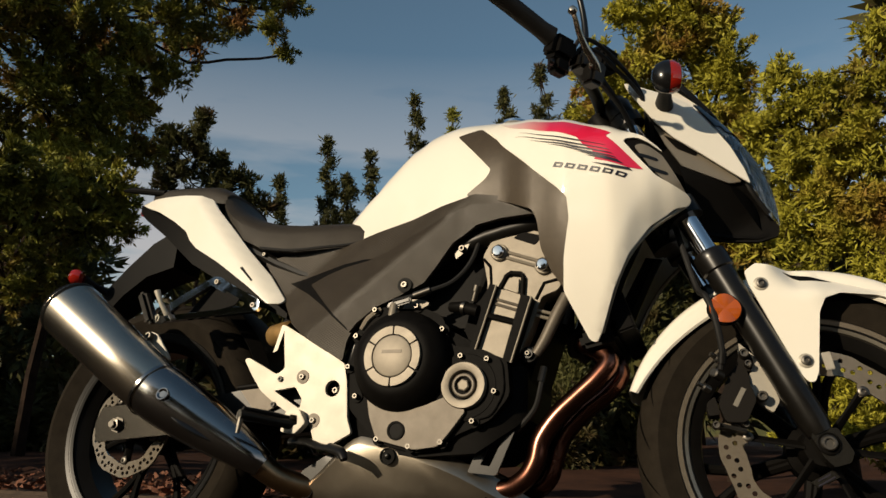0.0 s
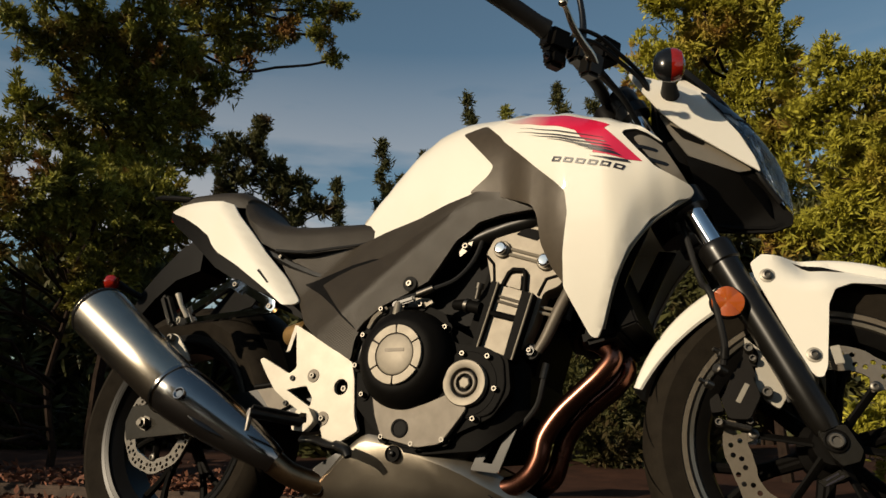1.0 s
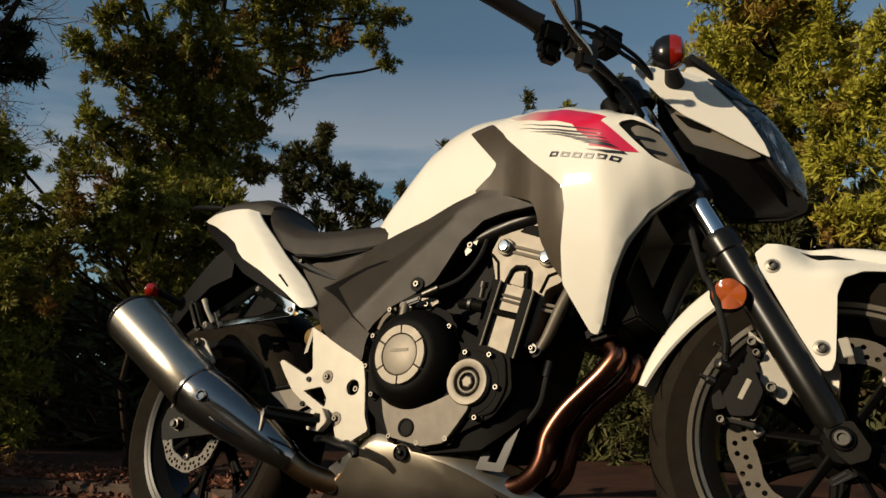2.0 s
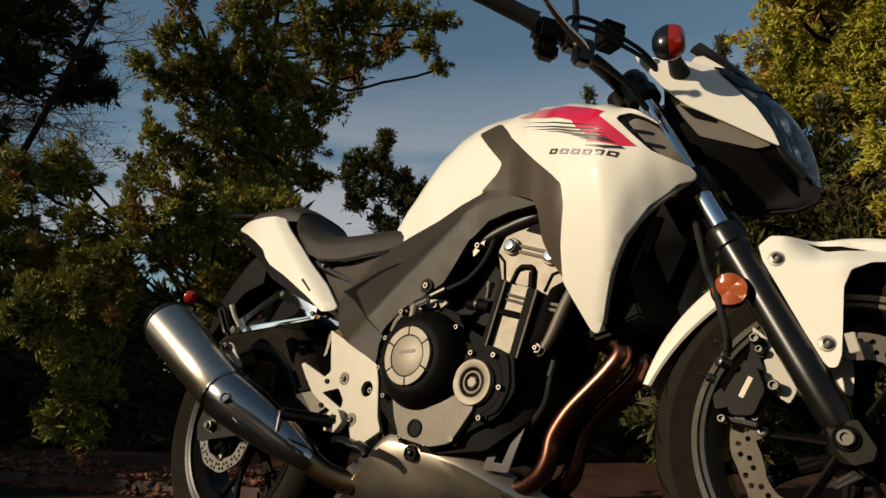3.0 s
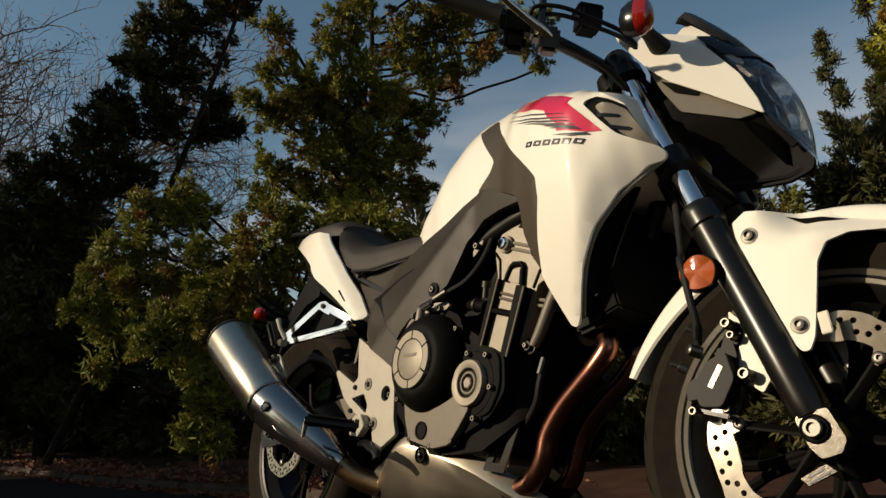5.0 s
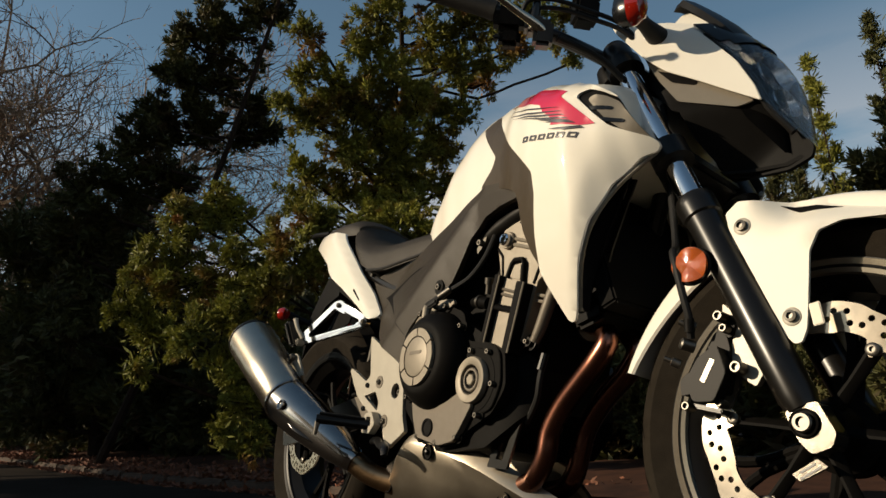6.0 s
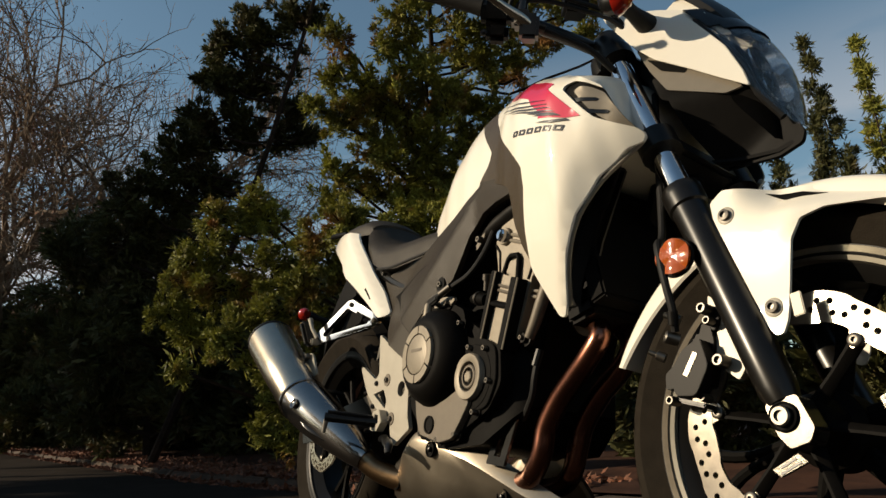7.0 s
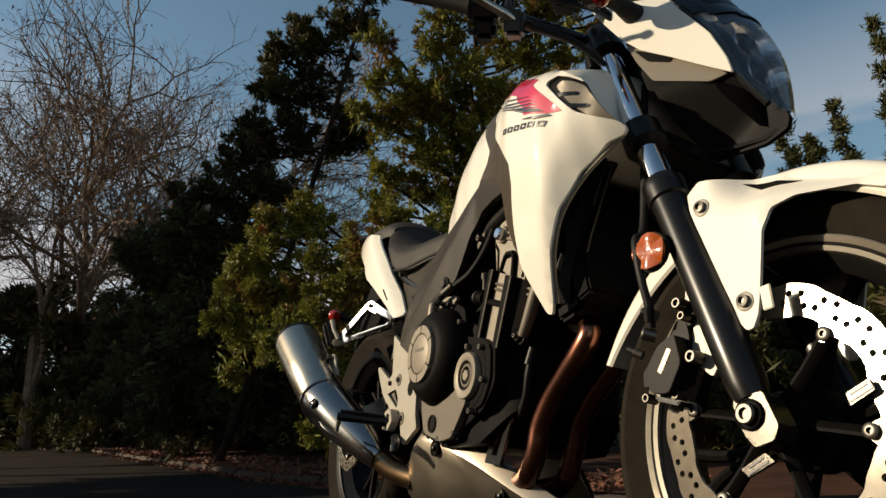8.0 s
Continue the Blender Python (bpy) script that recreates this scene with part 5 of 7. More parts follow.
# light cap with six raised segments
cap = part("clutch_cap", lathe([(0, 0.0485), (0.0405, 0.0485), (0.0395, 0.0555), (0.037, 0.0565), (0, 0.0565)], (0.688, -0.152, 0.440), (0, -1, 0), 60), ALU, engine, "brushed aluminium clutch cap")
for k in range(6):
    a0, a1 = radians(60 * k + 31.8), radians(60 * k + 88.2)
    arc = [(0.688 + r * math.cos(a), 0.440 + r * math.sin(a)) for r, aa in ((0.0575, 1), (0.0418, -1)) for a in ([a0 + (a1 - a0) * j / 10 for j in range(11)][::aa])]
    part("cap_segment", slab(rounded(arc, 0.002), -0.2085, -0.200, bevel=0.0012), ALU, cap)
part("cap_mark", block((0.042, 0.0012, 0.0065), (0.688, -0.2088, 0.448), (0, 0, 0), 0.0004), ALUDARK, cap, "embossed maker's mark shown as a bar")
low = part("sump_cover", slab(rounded([(0.622, 0.372), (0.632, 0.330), (0.650, 0.290), (0.728, 0.273), (0.775, 0.280), (0.800, 0.310), (0.826, 0.345), (0.790, 0.372), (0.74, 0.352), (0.70, 0.344), (0.66, 0.352)], 0.008), -0.166, -0.140, bevel=0.005), ALUDARK, engine, "grey lower engine cover")
part("sight_ring", lathe([(0.0135, -0.002), (0.0175, 0), (0.0175, 0.003), (0.0135, 0.003)], (0.690, -0.166, 0.307), (0, -1, 0), 24, closed=True), CASE, low)
part("sight_glass", lathe([(0, 0), (0.0135, 0), (0.0135, 0.001), (0, 0.001)], (0.690, -0.1662, 0.307), (0, -1, 0), 20), BLACK, low, "round oil sight glass")
part("cover_flange", lathe([(0.0, -0.01), (0.064, -0.01), (0.064, 0.002), (0.060, 0.006), (0, 0.006)], (0.819, -0.152, 0.391), (0, -1, 0), 56), CASE, engine, "black flange of the crank cover")
start = part("pulser_cover", lathe([(0.0265, 0.0), (0.0435, 0.004), (0.0440, 0.014), (0.0420, 0.0175), (0.0300, 0.0175), (0.0280, 0.0165), (0.0265, 0.008)], (0.819, -0.152, 0.391), (0, -1, 0), 56, closed=True), ALU, engine, "ringed aluminium crank cover")
part("inner_ring", lathe([(0.0165, 0.004), (0.0225, 0.004), (0.0225, 0.0135), (0.0205, 0.0150), (0.0175, 0.0150), (0.0165, 0.0135)], (0.819, -0.152, 0.391), (0, -1, 0), 40, closed=True), ALUDARK, start)
part("pulser_surround", slab(rounded([(0.770, 0.420), (0.800, 0.458), (0.850, 0.462), (0.890, 0.440), (0.896, 0.380), (0.872, 0.335), (0.820, 0.325), (0.775, 0.345)], 0.016), -0.157, -0.140, bevel=0.004), CASE, engine)
part("crank_plug", lathe([(0.0, 0.0), (0.0195, 0), (0.0195, 0.001), (0.0, 0.001)], (0.819, -0.160, 0.391), (0, -1, 0), 24), CASE, start)
part("hex_plug", lathe([(0, 0), (0.0115, 0), (0.0115, 0.006), (0.0095, 0.0075), (0, 0.0075)], (0.819, -0.161, 0.391), (0, -1, 0), 6), ALU, start)
for x, z in ((0.585, 0.492), (0.574, 0.430), (0.596, 0.372), (0.650, 0.291), (0.716, 0.279), (0.779, 0.288), (0.810, 0.447), (0.862, 0.440), (0.878, 0.380), (0.838, 0.326), (0.770, 0.500), (0.676, 0.553), (0.712, 0.549), (0.622, 0.545)):
    b = bolt((x, -0.155, z), 0.0082, engine, deep=0.012)
    part("bolt_flange", lathe([(0, 0), (0.0115, 0), (0.0115, 0.003), (0, 0.003)], (x, -0.1525, z), (0, -1, 0), 16), CASE, engine)
part("cover_edge", tube([(0.590, -0.153, 0.508), (0.606, -0.154, 0.532), (0.632, -0.154, 0.549)], [0.005, 0.007, 0.005], 8, 3), ALU, engine)
part("cover_lug", slab(rounded([(0.655, 0.548), (0.720, 0.544), (0.738, 0.553), (0.730, 0.562), (0.690, 0.566), (0.660, 0.562)], 0.004), -0.158, -0.150, bevel=0.002), ALU, engine)
part("clutch_arm_pin", lathe([(0, 0), (0.0085, 0), (0.0085, 0.045), (0.006, 0.05), (0, 0.05)], (0.666, -0.180, 0.502), (0.12, 0, 1), 16), ALU, engine)
part("clutch_arm", block((0.05, 0.012, 0.012), (0.682, -0.178, 0.552), (0, -14, 0), 0.003), SATIN, engine)
part("clutch_cable", tube([(0.668, -0.178, 0.556), (0.71, -0.176, 0.566), (0.745, -0.170, 0.578), (0.785, -0.158, 0.598), (0.815, -0.145, 0.640), (0.83, -0.13, 0.70)], 0.005, 8, 4), RUBBER, engine)
part("cable_end", lathe([(0, 0), (0.0072, 0), (0.0072, 0.035), (0, 0.035)], (0.71, -0.176, 0.566), (0.93, 0.1, 0.33), 12), BOLT, engine)

# cylinder block and head, leaning forwards
CYL = Matrix.Translation((0.872, 0, 0.53)) @ Matrix.Rotation(radians(17), 4, "Y")
def cpart(name, bm, mat, parent=engine, label=""):
    return part(name, moved(bm, CYL), mat, parent, label)
def local(x, z):
    v = CYL.inverted() @ Vector((x, 0, z))
    return (v.x, v.z)
head = cpart("cylinder_head", slab(rounded([local(*p) for p in ((0.848, 0.600), (0.836, 0.655), (0.852, 0.686), (0.905, 0.712), (0.985, 0.690), (1.005, 0.620), (0.990, 0.578), (0.957, 0.566), (0.938, 0.505), (0.915, 0.455), (0.850, 0.455))], 0.008), -0.132, -0.08, bevel=0.004), ALU, label="grey cast cylinder head")
for a, b, w in (((0.838, 0.650), (0.853, 0.632), 0.005), ((0.853, 0.632), (0.856, 0.592), 0.005)):
    (x0, z0), (x1, z1) = local(*a), local(*b)
    cpart("casting_rib", tube([(x0, -0.132, z0), (x1, -0.132, z1)], w * 0.6, 8), CASE, head)
for pts in ([(0.996, 0.600), (0.962, 0.592), (0.946, 0.560)],):
    cpart("casting_groove", tube([(local(*p)[0], -0.132, local(*p)[1]) for p in pts], 0.0035, 8), CASE, head)
cpart("head_recess", slab(rounded([local(*p) for p in ((0.898, 0.690), (0.918, 0.702), (0.958, 0.690), (0.942, 0.672))], 0.004), -0.134, -0.131, bevel=0.001), CASE, head)
for dz in (0.006, -0.006):
    part("head_rail", tube([(0.872, -0.133, 0.660 + dz), (0.955, -0.133, 0.630 + dz)], 0.0035, 8), ALU, head)
for x, z in ((0.871, 0.660), (0.961, 0.626)):
    part("bolt_boss", lathe([(0, -0.006), (0.0175, -0.006), (0.0175, 0.004), (0.0155, 0.006), (0, 0.006)], (x, -0.134, z), (0, -1, 0), 28), ALU, head)
    part("bolt", lathe([(0, 0), (0.0125, 0), (0.013, 0.002), (0.0125, 0.008), (0.0095, 0.0105), (0, 0.011)], (x, -0.1395, z), (0, -1, 0), 20), CHROME, head)
block_part = cpart("cylinder_panel", slab(rounded([local(*p) for p in ((0.862, 0.588), (0.930, 0.562), (0.902, 0.438), (0.826, 0.442))], 0.006), -0.142, -0.11, bevel=0.003), ALU, label="grey cylinder panel")
for p0, p1, wide in (((0.867, 0.588), (0.824, 0.440), 0.0085), ((0.934, 0.562), (0.898, 0.436), 0.0125)):
    (x0, z0), (x1, z1) = local(*p0), local(*p1)
    cpart("cylinder_post", slab(rounded([(x0 - wide, z0), (x0 + wide, z0), (x1 + wide * 0.8, z1), (x1 - wide * 0.8, z1)], 0.004), -0.154, -0.12, bevel=0.003), CASE, block_part, "gloss black cylinder post")
    cpart("post_edge", tube([(x0 + wide * 0.7, -0.1535, z0), (x1 + wide * 0.6, -0.1535, z1)], 0.002, 6), ALU, block_part)
for z0, z1, h in ((0.562, 0.543, 0.003), (0.552, 0.533, 0.003)):
    cpart("panel_rib", tube([(local(0.868, z0)[0], -0.143, local(0.868, z0)[1]), (local(0.924, z1)[0], -0.143, local(0.924, z1)[1])], h, 8), ALUDARK, block_part)
cpart("panel_band", tube([(local(0.845, 0.532)[0], -0.147, local(0.845, 0.532)[1]), (local(0.918, 0.511)[0], -0.147, local(0.918, 0.511)[1])], 0.007, 10, flat=0.7), CASE, block_part)
loop = [local(*p) for p in ((0.874, 0.582), (0.888, 0.609), (0.896, 0.615), (0.917, 0.612), (0.922, 0.604), (0.920, 0.566))]
cpart("casting_frame", tube([(x, -0.137, z) for x, z in loop], 0.0050, 10), CASE, head)
cpart("casting_centre", slab(rounded([local(*p) for p in ((0.882, 0.584), (0.894, 0.606), (0.913, 0.604), (0.912, 0.573))], 0.004), -0.137, -0.125, bevel=0.002), ALU, head)
for a, b in (((0.946, 0.541), (0.988, 0.530)), ((0.943, 0.531), (0.984, 0.520))):
    part("head_rib", tube([(a[0], -0.124, a[1]), (b[0], -0.120, b[1])], 0.0035, 8), ALU, head)
part("coolant_pipe", tube([(0.775, -0.135, 0.552), (0.80, -0.143, 0.548), (0.835, -0.145, 0.538)], [0.010, 0.012, 0.012], 14), CASE, engine)
part("pipe_clip", lathe([(0.012, 0), (0.014, 0), (0.014, 0.007), (0.012, 0.007)], (0.803, -0.143, 0.547), (0.9, -0.1, -0.25), 18, closed=True), BOLT, engine)
part("sensor", lathe([(0, 0), (0.006, 0), (0.006, 0.02), (0.009, 0.02), (0.009, 0.032), (0, 0.032)], (0.823, -0.14, 0.560), (0.3, -0.2, 0.95), 12), BOLT, engine)
part("oil_line", tube([(1.003, -0.12, 0.568), (0.985, -0.125, 0.530), (0.962, -0.125, 0.482), (0.945, -0.125, 0.455)], [0.012, 0.012, 0.011, 0.009], 14, 3), ALUDARK, engine)
part("oil_union", lathe([(0, -0.006), (0.015, -0.006), (0.015, 0.004), (0.009, 0.005), (0.009, 0.012), (0, 0.012)], (0.931, -0.118, 0.456), (0, -1, 0), 18), SATIN, engine)
bolt((0.931, -0.128, 0.456), 0.007, engine)
part("throttle_bracket", slab(rounded([(0.782, 0.650), (0.805, 0.668), (0.812, 0.690), (0.798, 0.678), (0.778, 0.668)], 0.003), -0.142, -0.136, bevel=0.001), BOLT, engine)
bolt((0.796, -0.142, 0.670), 0.010, engine, deep=0.010)
part("wire", tube([(0.957, -0.11, 0.432), (0.952, -0.115, 0.390), (0.940, -0.11, 0.355), (0.905, -0.10, 0.318)], 0.0055, 8, 4), RUBBER, engine)
part("wire_end", tube([(0.958, -0.11, 0.434), (0.953, -0.115, 0.405)], 0.0075, 10), SATIN, engine)
hook = slab(rounded([(0.850, 0.316), (0.906, 0.318), (0.872, 0.236), (0.816, 0.240)], 0.005), -0.114, -0.108, [rounded([(0.865, 0.303), (0.884, 0.304), (0.859, 0.252), (0.841, 0.254)], 0.002)], 0.001)
part("slotted_bracket", hook, SATIN, engine, "slotted dark bracket")
part("drain_bolt", lathe([(0, -0.05), (0.007, -0.05), (0.007, 0), (0.012, 0), (0.012, 0.012), (0, 0.014)], (0.795, -0.13, 0.315), (-0.9, -0.4, 0), 14), SATIN, engine)

# ---- exhaust ----
HEADERS = ([(1.005, -0.045, 0.494), (1.045, -0.062, 0.480), (1.073, -0.076, 0.452), (1.053, -0.080, 0.420), (1.020, -0.080, 0.389), (0.976, -0.080, 0.348), (0.946, -0.080, 0.305), (0.936, -0.080, 0.265), (0.915, -0.077, 0.234), (0.870, -0.066, 0.214), (0.76, -0.055, 0.204), (0.62, -0.050, 0.195)],
           [(1.015, -0.006, 0.494), (1.058, -0.012, 0.476), (1.086, -0.018, 0.442), (1.064, -0.020, 0.405), (1.014, -0.020, 0.364), (0.975, -0.020, 0.318), (0.959, -0.020, 0.275), (0.945, -0.018, 0.238), (0.905, -0.006, 0.214), (0.83, 0.010, 0.204), (0.74, 0.015, 0.200), (0.62, 0.010, 0.195)])
for way in HEADERS:
    h = part("exhaust_header", tube(way, 0.0185, 20, 6), COPPER, bike, "heat-stained copper-brown exhaust header")
    part("header_flange", lathe([(0, 0), (0.03, 0), (0.03, 0.008), (0, 0.008)], way[0], (0.85, -0.3, -0.3), 18), SATIN, h)
    bolt((way[1][0] - 0.01, way[1][1] - 0.022, 0.500), 0.006, h, COPPER, (0.6, -0.5, -0.6), deep=0.02, socket=False)
part("collector", tube([(0.64, -0.03, 0.195), (0.54, -0.06, 0.195), (0.48, -0.10, 0.200), (0.43, -0.135, 0.215), (0.395, -0.160, 0.240)], [0.045, 0.036, 0.026, 0.024, 0.026], 20, 4), BRASS, bike, "worn brown exhaust link pipe")
M0, M1 = Vector((-0.098, -0.270, 0.560)), Vector((0.178, -0.244, 0.372))
mway = (M0 - M1).normalized()
muffler = part("muffler", lathe([(0.0, -0.005), (0.052, -0.005), (0.0585, 0.004), (0.0625, 0.16), (0.0655, 0.300), (0.0660, 0.318), (0.0, 0.318)], M1, mway, 64), STEEL, bike, "polished steel muffler")
part("muffler_end_cap", lathe([(0.0664, 0.308), (0.0660, 0.318), (0.0590, 0.331), (0.046, 0.337), (0.030, 0.338), (0.028, 0.325), (0.0, 0.325)], M1, mway, 48), BLACK, muffler, "black muffler end cap")
part("muffler_band", lathe([(0.0592, -0.002), (0.0612, -0.002), (0.0612, 0.004), (0.0592, 0.004)], M1, mway, 56, closed=True), DARKSTEEL, muffler)
cone_path = [M1 + mway * 0.004, M1.lerp(Vector((0.385, -0.172, 0.252)), 0.12), M1.lerp(Vector((0.385, -0.172, 0.252)), 0.40), M1.lerp(Vector((0.385, -0.172, 0.252)), 0.75), Vector((0.385, -0.172, 0.252)), Vector((0.405, -0.160, 0.238))]
shield = part("muffler_front", tube(cone_path, [0.058, 0.0595, 0.055, 0.044, 0.033, 0.026], 40, 4), DARKSTEEL, muffler, "dark polished muffler front section")
part("muffler_dimple", lathe([(0, 0.001), (0.007, 0.001), (0.0105, 0.004), (0.0125, 0.004), (0.013, 0.0), (0.0, -0.002)], (0.238, -0.287, 0.355), (0.15, -0.93, 0.25), 22), DARKSTEEL, shield)
part("muffler_groove", tube([(0.245, -0.272, 0.322), (0.285, -0.254, 0.300), (0.33, -0.228, 0.278)], [0.004, 0.012, 0.010], 12, 4, flat=0.5), GLOSS, shield)
part("clamp_boss", lathe([(0, -0.02), (0.019, -0.02), (0.020, 0.0), (0.018, 0.004), (0.013, 0.005), (0.013, 0.0), (0, 0.0)], (0.373, -0.192, 0.258), (0.05, -1, 0.05), 26), DARKSTEEL, shield)
bolt((0.373, -0.192, 0.258), 0.011, shield, SATIN, deep=0.008)
stay = part("muffler_stay", slab(rounded([(0.100, 0.478), (0.108, 0.505), (0.128, 0.498), (0.165, 0.455), (0.175, 0.440), (0.150, 0.442)], 0.006), -0.216, -0.210, bevel=0.001), PLATE, muffler, "steel muffler hanging bracket")
bolt((0.116, -0.222, 0.492), 0.0125, muffler, deep=0.01)

# ---- belly pan ----
def pan_y(x, z):
    return -(0.152 - 0.15 * max(0, x - 0.62) - 0.020 * max(0, (x - 0.80) / 0.16) ** 1.4 - 0.34 * max(0.0, 0.262 - z) - 0.45 * max(0.0, 0.180 - z) - 0.03 * max(0, (0.55 - x) / 0.15))
PAN_TOP = [(0.432, 0.178, 0.170), (0.455, 0.192, 0.184), (0.478, 0.206, 0.198), (0.500, 0.220, 0.212), (0.520, 0.234, 0.225), (0.540, 0.250, 0.240), (0.560, 0.267, 0.255), (0.578, 0.282, 0.268), (0.594, 0.293, 0.278), (0.608, 0.298, 0.281), (0.624, 0.296, 0.279),
           (0.645, 0.291, 0.277), (0.680, 0.284, 0.269), (0.72, 0.279, 0.260), (0.76, 0.273, 0.249), (0.80, 0.262, 0.234), (0.84, 0.246, 0.215), (0.88, 0.225, 0.196), (0.92, 0.203, 0.178), (0.955, 0.184, 0.164), (0.985, 0.168, 0.152)]
def pan_mesh():
    rings = []
    for x, top, ridge in PAN_TOP:
        low = 0.118 + 0.03 * max(0, (0.50 - x) / 0.07) + 0.035 * max(0, (x - 0.93) / 0.055)
        y1 = pan_y(x, ridge)
        outer = [(x, y1 + 0.48 * (top - ridge), top), (x, y1 + 0.06 * (top - ridge), ridge + 0.0035), (x, y1, ridge - 0.003)]
        outer += [(x, pan_y(x, ridge + (low - ridge) * u), ridge + (low - ridge) * u) for u in (0.2, 0.4, 0.6, 0.8, 1.0)]
        rings.append(outer + [(a, b + 0.006, c - (0.004 if k == len(outer) - 1 else 0)) for k, (a, b, c) in enumerate(reversed(outer))])
    return loft(rings)
pans = [part("belly_pan", pan_mesh(), PAN, bike, "brushed grey metallic belly pan", smooth=28), part("belly_pan", mirrored(pan_mesh()), PAN, bike, "brushed grey metallic belly pan", smooth=28)]
part("heel_dish", shell(rounded([(0.452, 0.190), (0.500, 0.214), (0.560, 0.256), (0.590, 0.290), (0.598, 0.330), (0.575, 0.300), (0.520, 0.262), (0.470, 0.232)], 0.006), lambda x, z: -0.118 + 0.15 * max(0, z - 0.26), 0.004, step=0.014), SATIN, pans[0], "dark dish behind the pan")
part("pan_floor", loft([[(x, -w, 0.125), (x, w, 0.125), (x, w, 0.118), (x, -w, 0.118)] for x, w in ((0.46, 0.09), (0.6, 0.115), (0.8, 0.11), (0.95, 0.07))]), BLACK, pans[0])
for x, z in ((0.668, 0.262), (0.484, 0.195), (0.842, 0.185)):
    part("pan_cup", lathe([(0.0, 0.001), (0.013, 0.001), (0.0135, 0.004), (0.0155, 0.004), (0.016, 0)], (x, pan_y(x, z), z), (0, -1, 0), 24), CASE, pans[0])
    bolt((x, pan_y(x, z) - 0.0015, z), 0.008, pans[0], SATIN, deep=0.006, socket=False)

# ---- foot controls ----
PLATE_LINE = [(0.408, 0.524), (0.440, 0.507), (0.487, 0.481), (0.562, 0.438), (0.572, 0.400), (0.580, 0.330), (0.592, 0.302), (0.530, 0.268), (0.516, 0.272), (0.498, 0.318), (0.470, 0.325), (0.436, 0.345), (0.405, 0.362), (0.372, 0.385), (0.345, 0.418), (0.322, 0.450), (0.330, 0.455), (0.374, 0.434), (0.406, 0.418), (0.424, 0.430), (0.418, 0.462)]
TRI = [(0.405, 0.384), (0.455, 0.392), (0.474, 0.366), (0.470, 0.348)]
foot = part("footrest_plate", slab(rounded(PLATE_LINE, 0.006), -0.158, -0.148, [rounded(TRI, 0.005), circle(0.541, 0.388, 0.0165, 18)], 0.003), PLATE, bike, "bright aluminium footrest plate")
bolt((0.543, -0.146, 0.386), 0.010, foot, deep=0.006)
for x, z, r in ((0.470, 0.412, 0.0105), (0.506, 0.325, 0.0105)):
    part("bolt_cup", lathe([(0, 0), (0.014, 0), (0.014, 0.0015), (0, 0.0015)], (x, -0.158, z), (0, -1, 0), 20), ALUDARK, foot)
    bolt((x, -0.159, z), r * 0.85, foot, deep=0.006)
for x, z in ((0.418, 0.408), (0.409, 0.356)):
    bolt((x, -0.158, z), 0.0085, foot, SATIN, deep=0.005)
part("footrest_plate", mirrored(slab(rounded(PLATE_LINE, 0.006), -0.158, -0.148, [rounded(TRI, 0.005)], 0.003)), PLATE, bike, "bright aluminium footrest plate")
part("heel_guard", slab(rounded([(0.398, 0.526), (0.408, 0.524), (0.394, 0.470), (0.384, 0.466)], 0.002), -0.150, -0.138, bevel=0.001), BOLT, foot)
part("swing_arm_guard", slab(rounded([(0.300, 0.392), (0.395, 0.402), (0.405, 0.362), (0.352, 0.338)], 0.004), -0.128, -0.120, bevel=0.002), ALUDARK, swing, "grey swing arm guard plate")
part("guard_edge", tube([(0.296, -0.128, 0.396), (0.395, -0.128, 0.406)], 0.006, 10), BLACK, swing)
peg = part("rider_footrest", tube([(0.470, -0.165, 0.315), (0.452, -0.20, 0.316), (0.430, -0.245, 0.318), (0.415, -0.275, 0.319)], [0.011, 0.0095, 0.0095, 0.0105], 14), SATIN, bike, "slim black rider footrest")
part("footrest_pad", tube([(0.462, -0.180, 0.326), (0.440, -0.225, 0.328), (0.418, -0.270, 0.330)], [0.006, 0.0075, 0.006], 10, 3, flat=0.6), RUBBER, peg, "thin rubber tread on the footrest")
part("footrest_bracket", slab(rounded([(0.445, 0.300), (0.452, 0.340), (0.482, 0.345), (0.500, 0.318), (0.478, 0.296)], 0.006), -0.178, -0.160, [rounded([(0.460, 0.312), (0.464, 0.334), (0.480, 0.332), (0.482, 0.314)], 0.003)], 0.003), PLATE, peg, "polished footrest bracket")
part("footrest_feeler", tube([(0.418, -0.272, 0.314), (0.416, -0.274, 0.285)], [0.006, 0.004], 10), BOLT, peg)
pedal = part("brake_pedal", joined([tube([(0.455, -0.150, 0.285), (0.50, -0.165, 0.283), (0.545, -0.185, 0.272), (0.585, -0.198, 0.268)], [0.010, 0.009, 0.008, 0.008], 12, 4, flat=0.7), tube([(0.565, -0.190, 0.272), (0.600, -0.205, 0.262), (0.612, -0.212, 0.248)], [0.010, 0.010, 0.007], 12, 3, flat=0.7)]), SATIN, bike, "black rear brake pedal")
part("master_cylinder", lathe([(0, 0), (0.013, 0), (0.013, 0.05), (0.009, 0.06), (0.007, 0.075), (0, 0.075)], (0.418, -0.120, 0.395), (-0.05, 0, 1), 16), SATIN, bike, "black rear brake master cylinder")
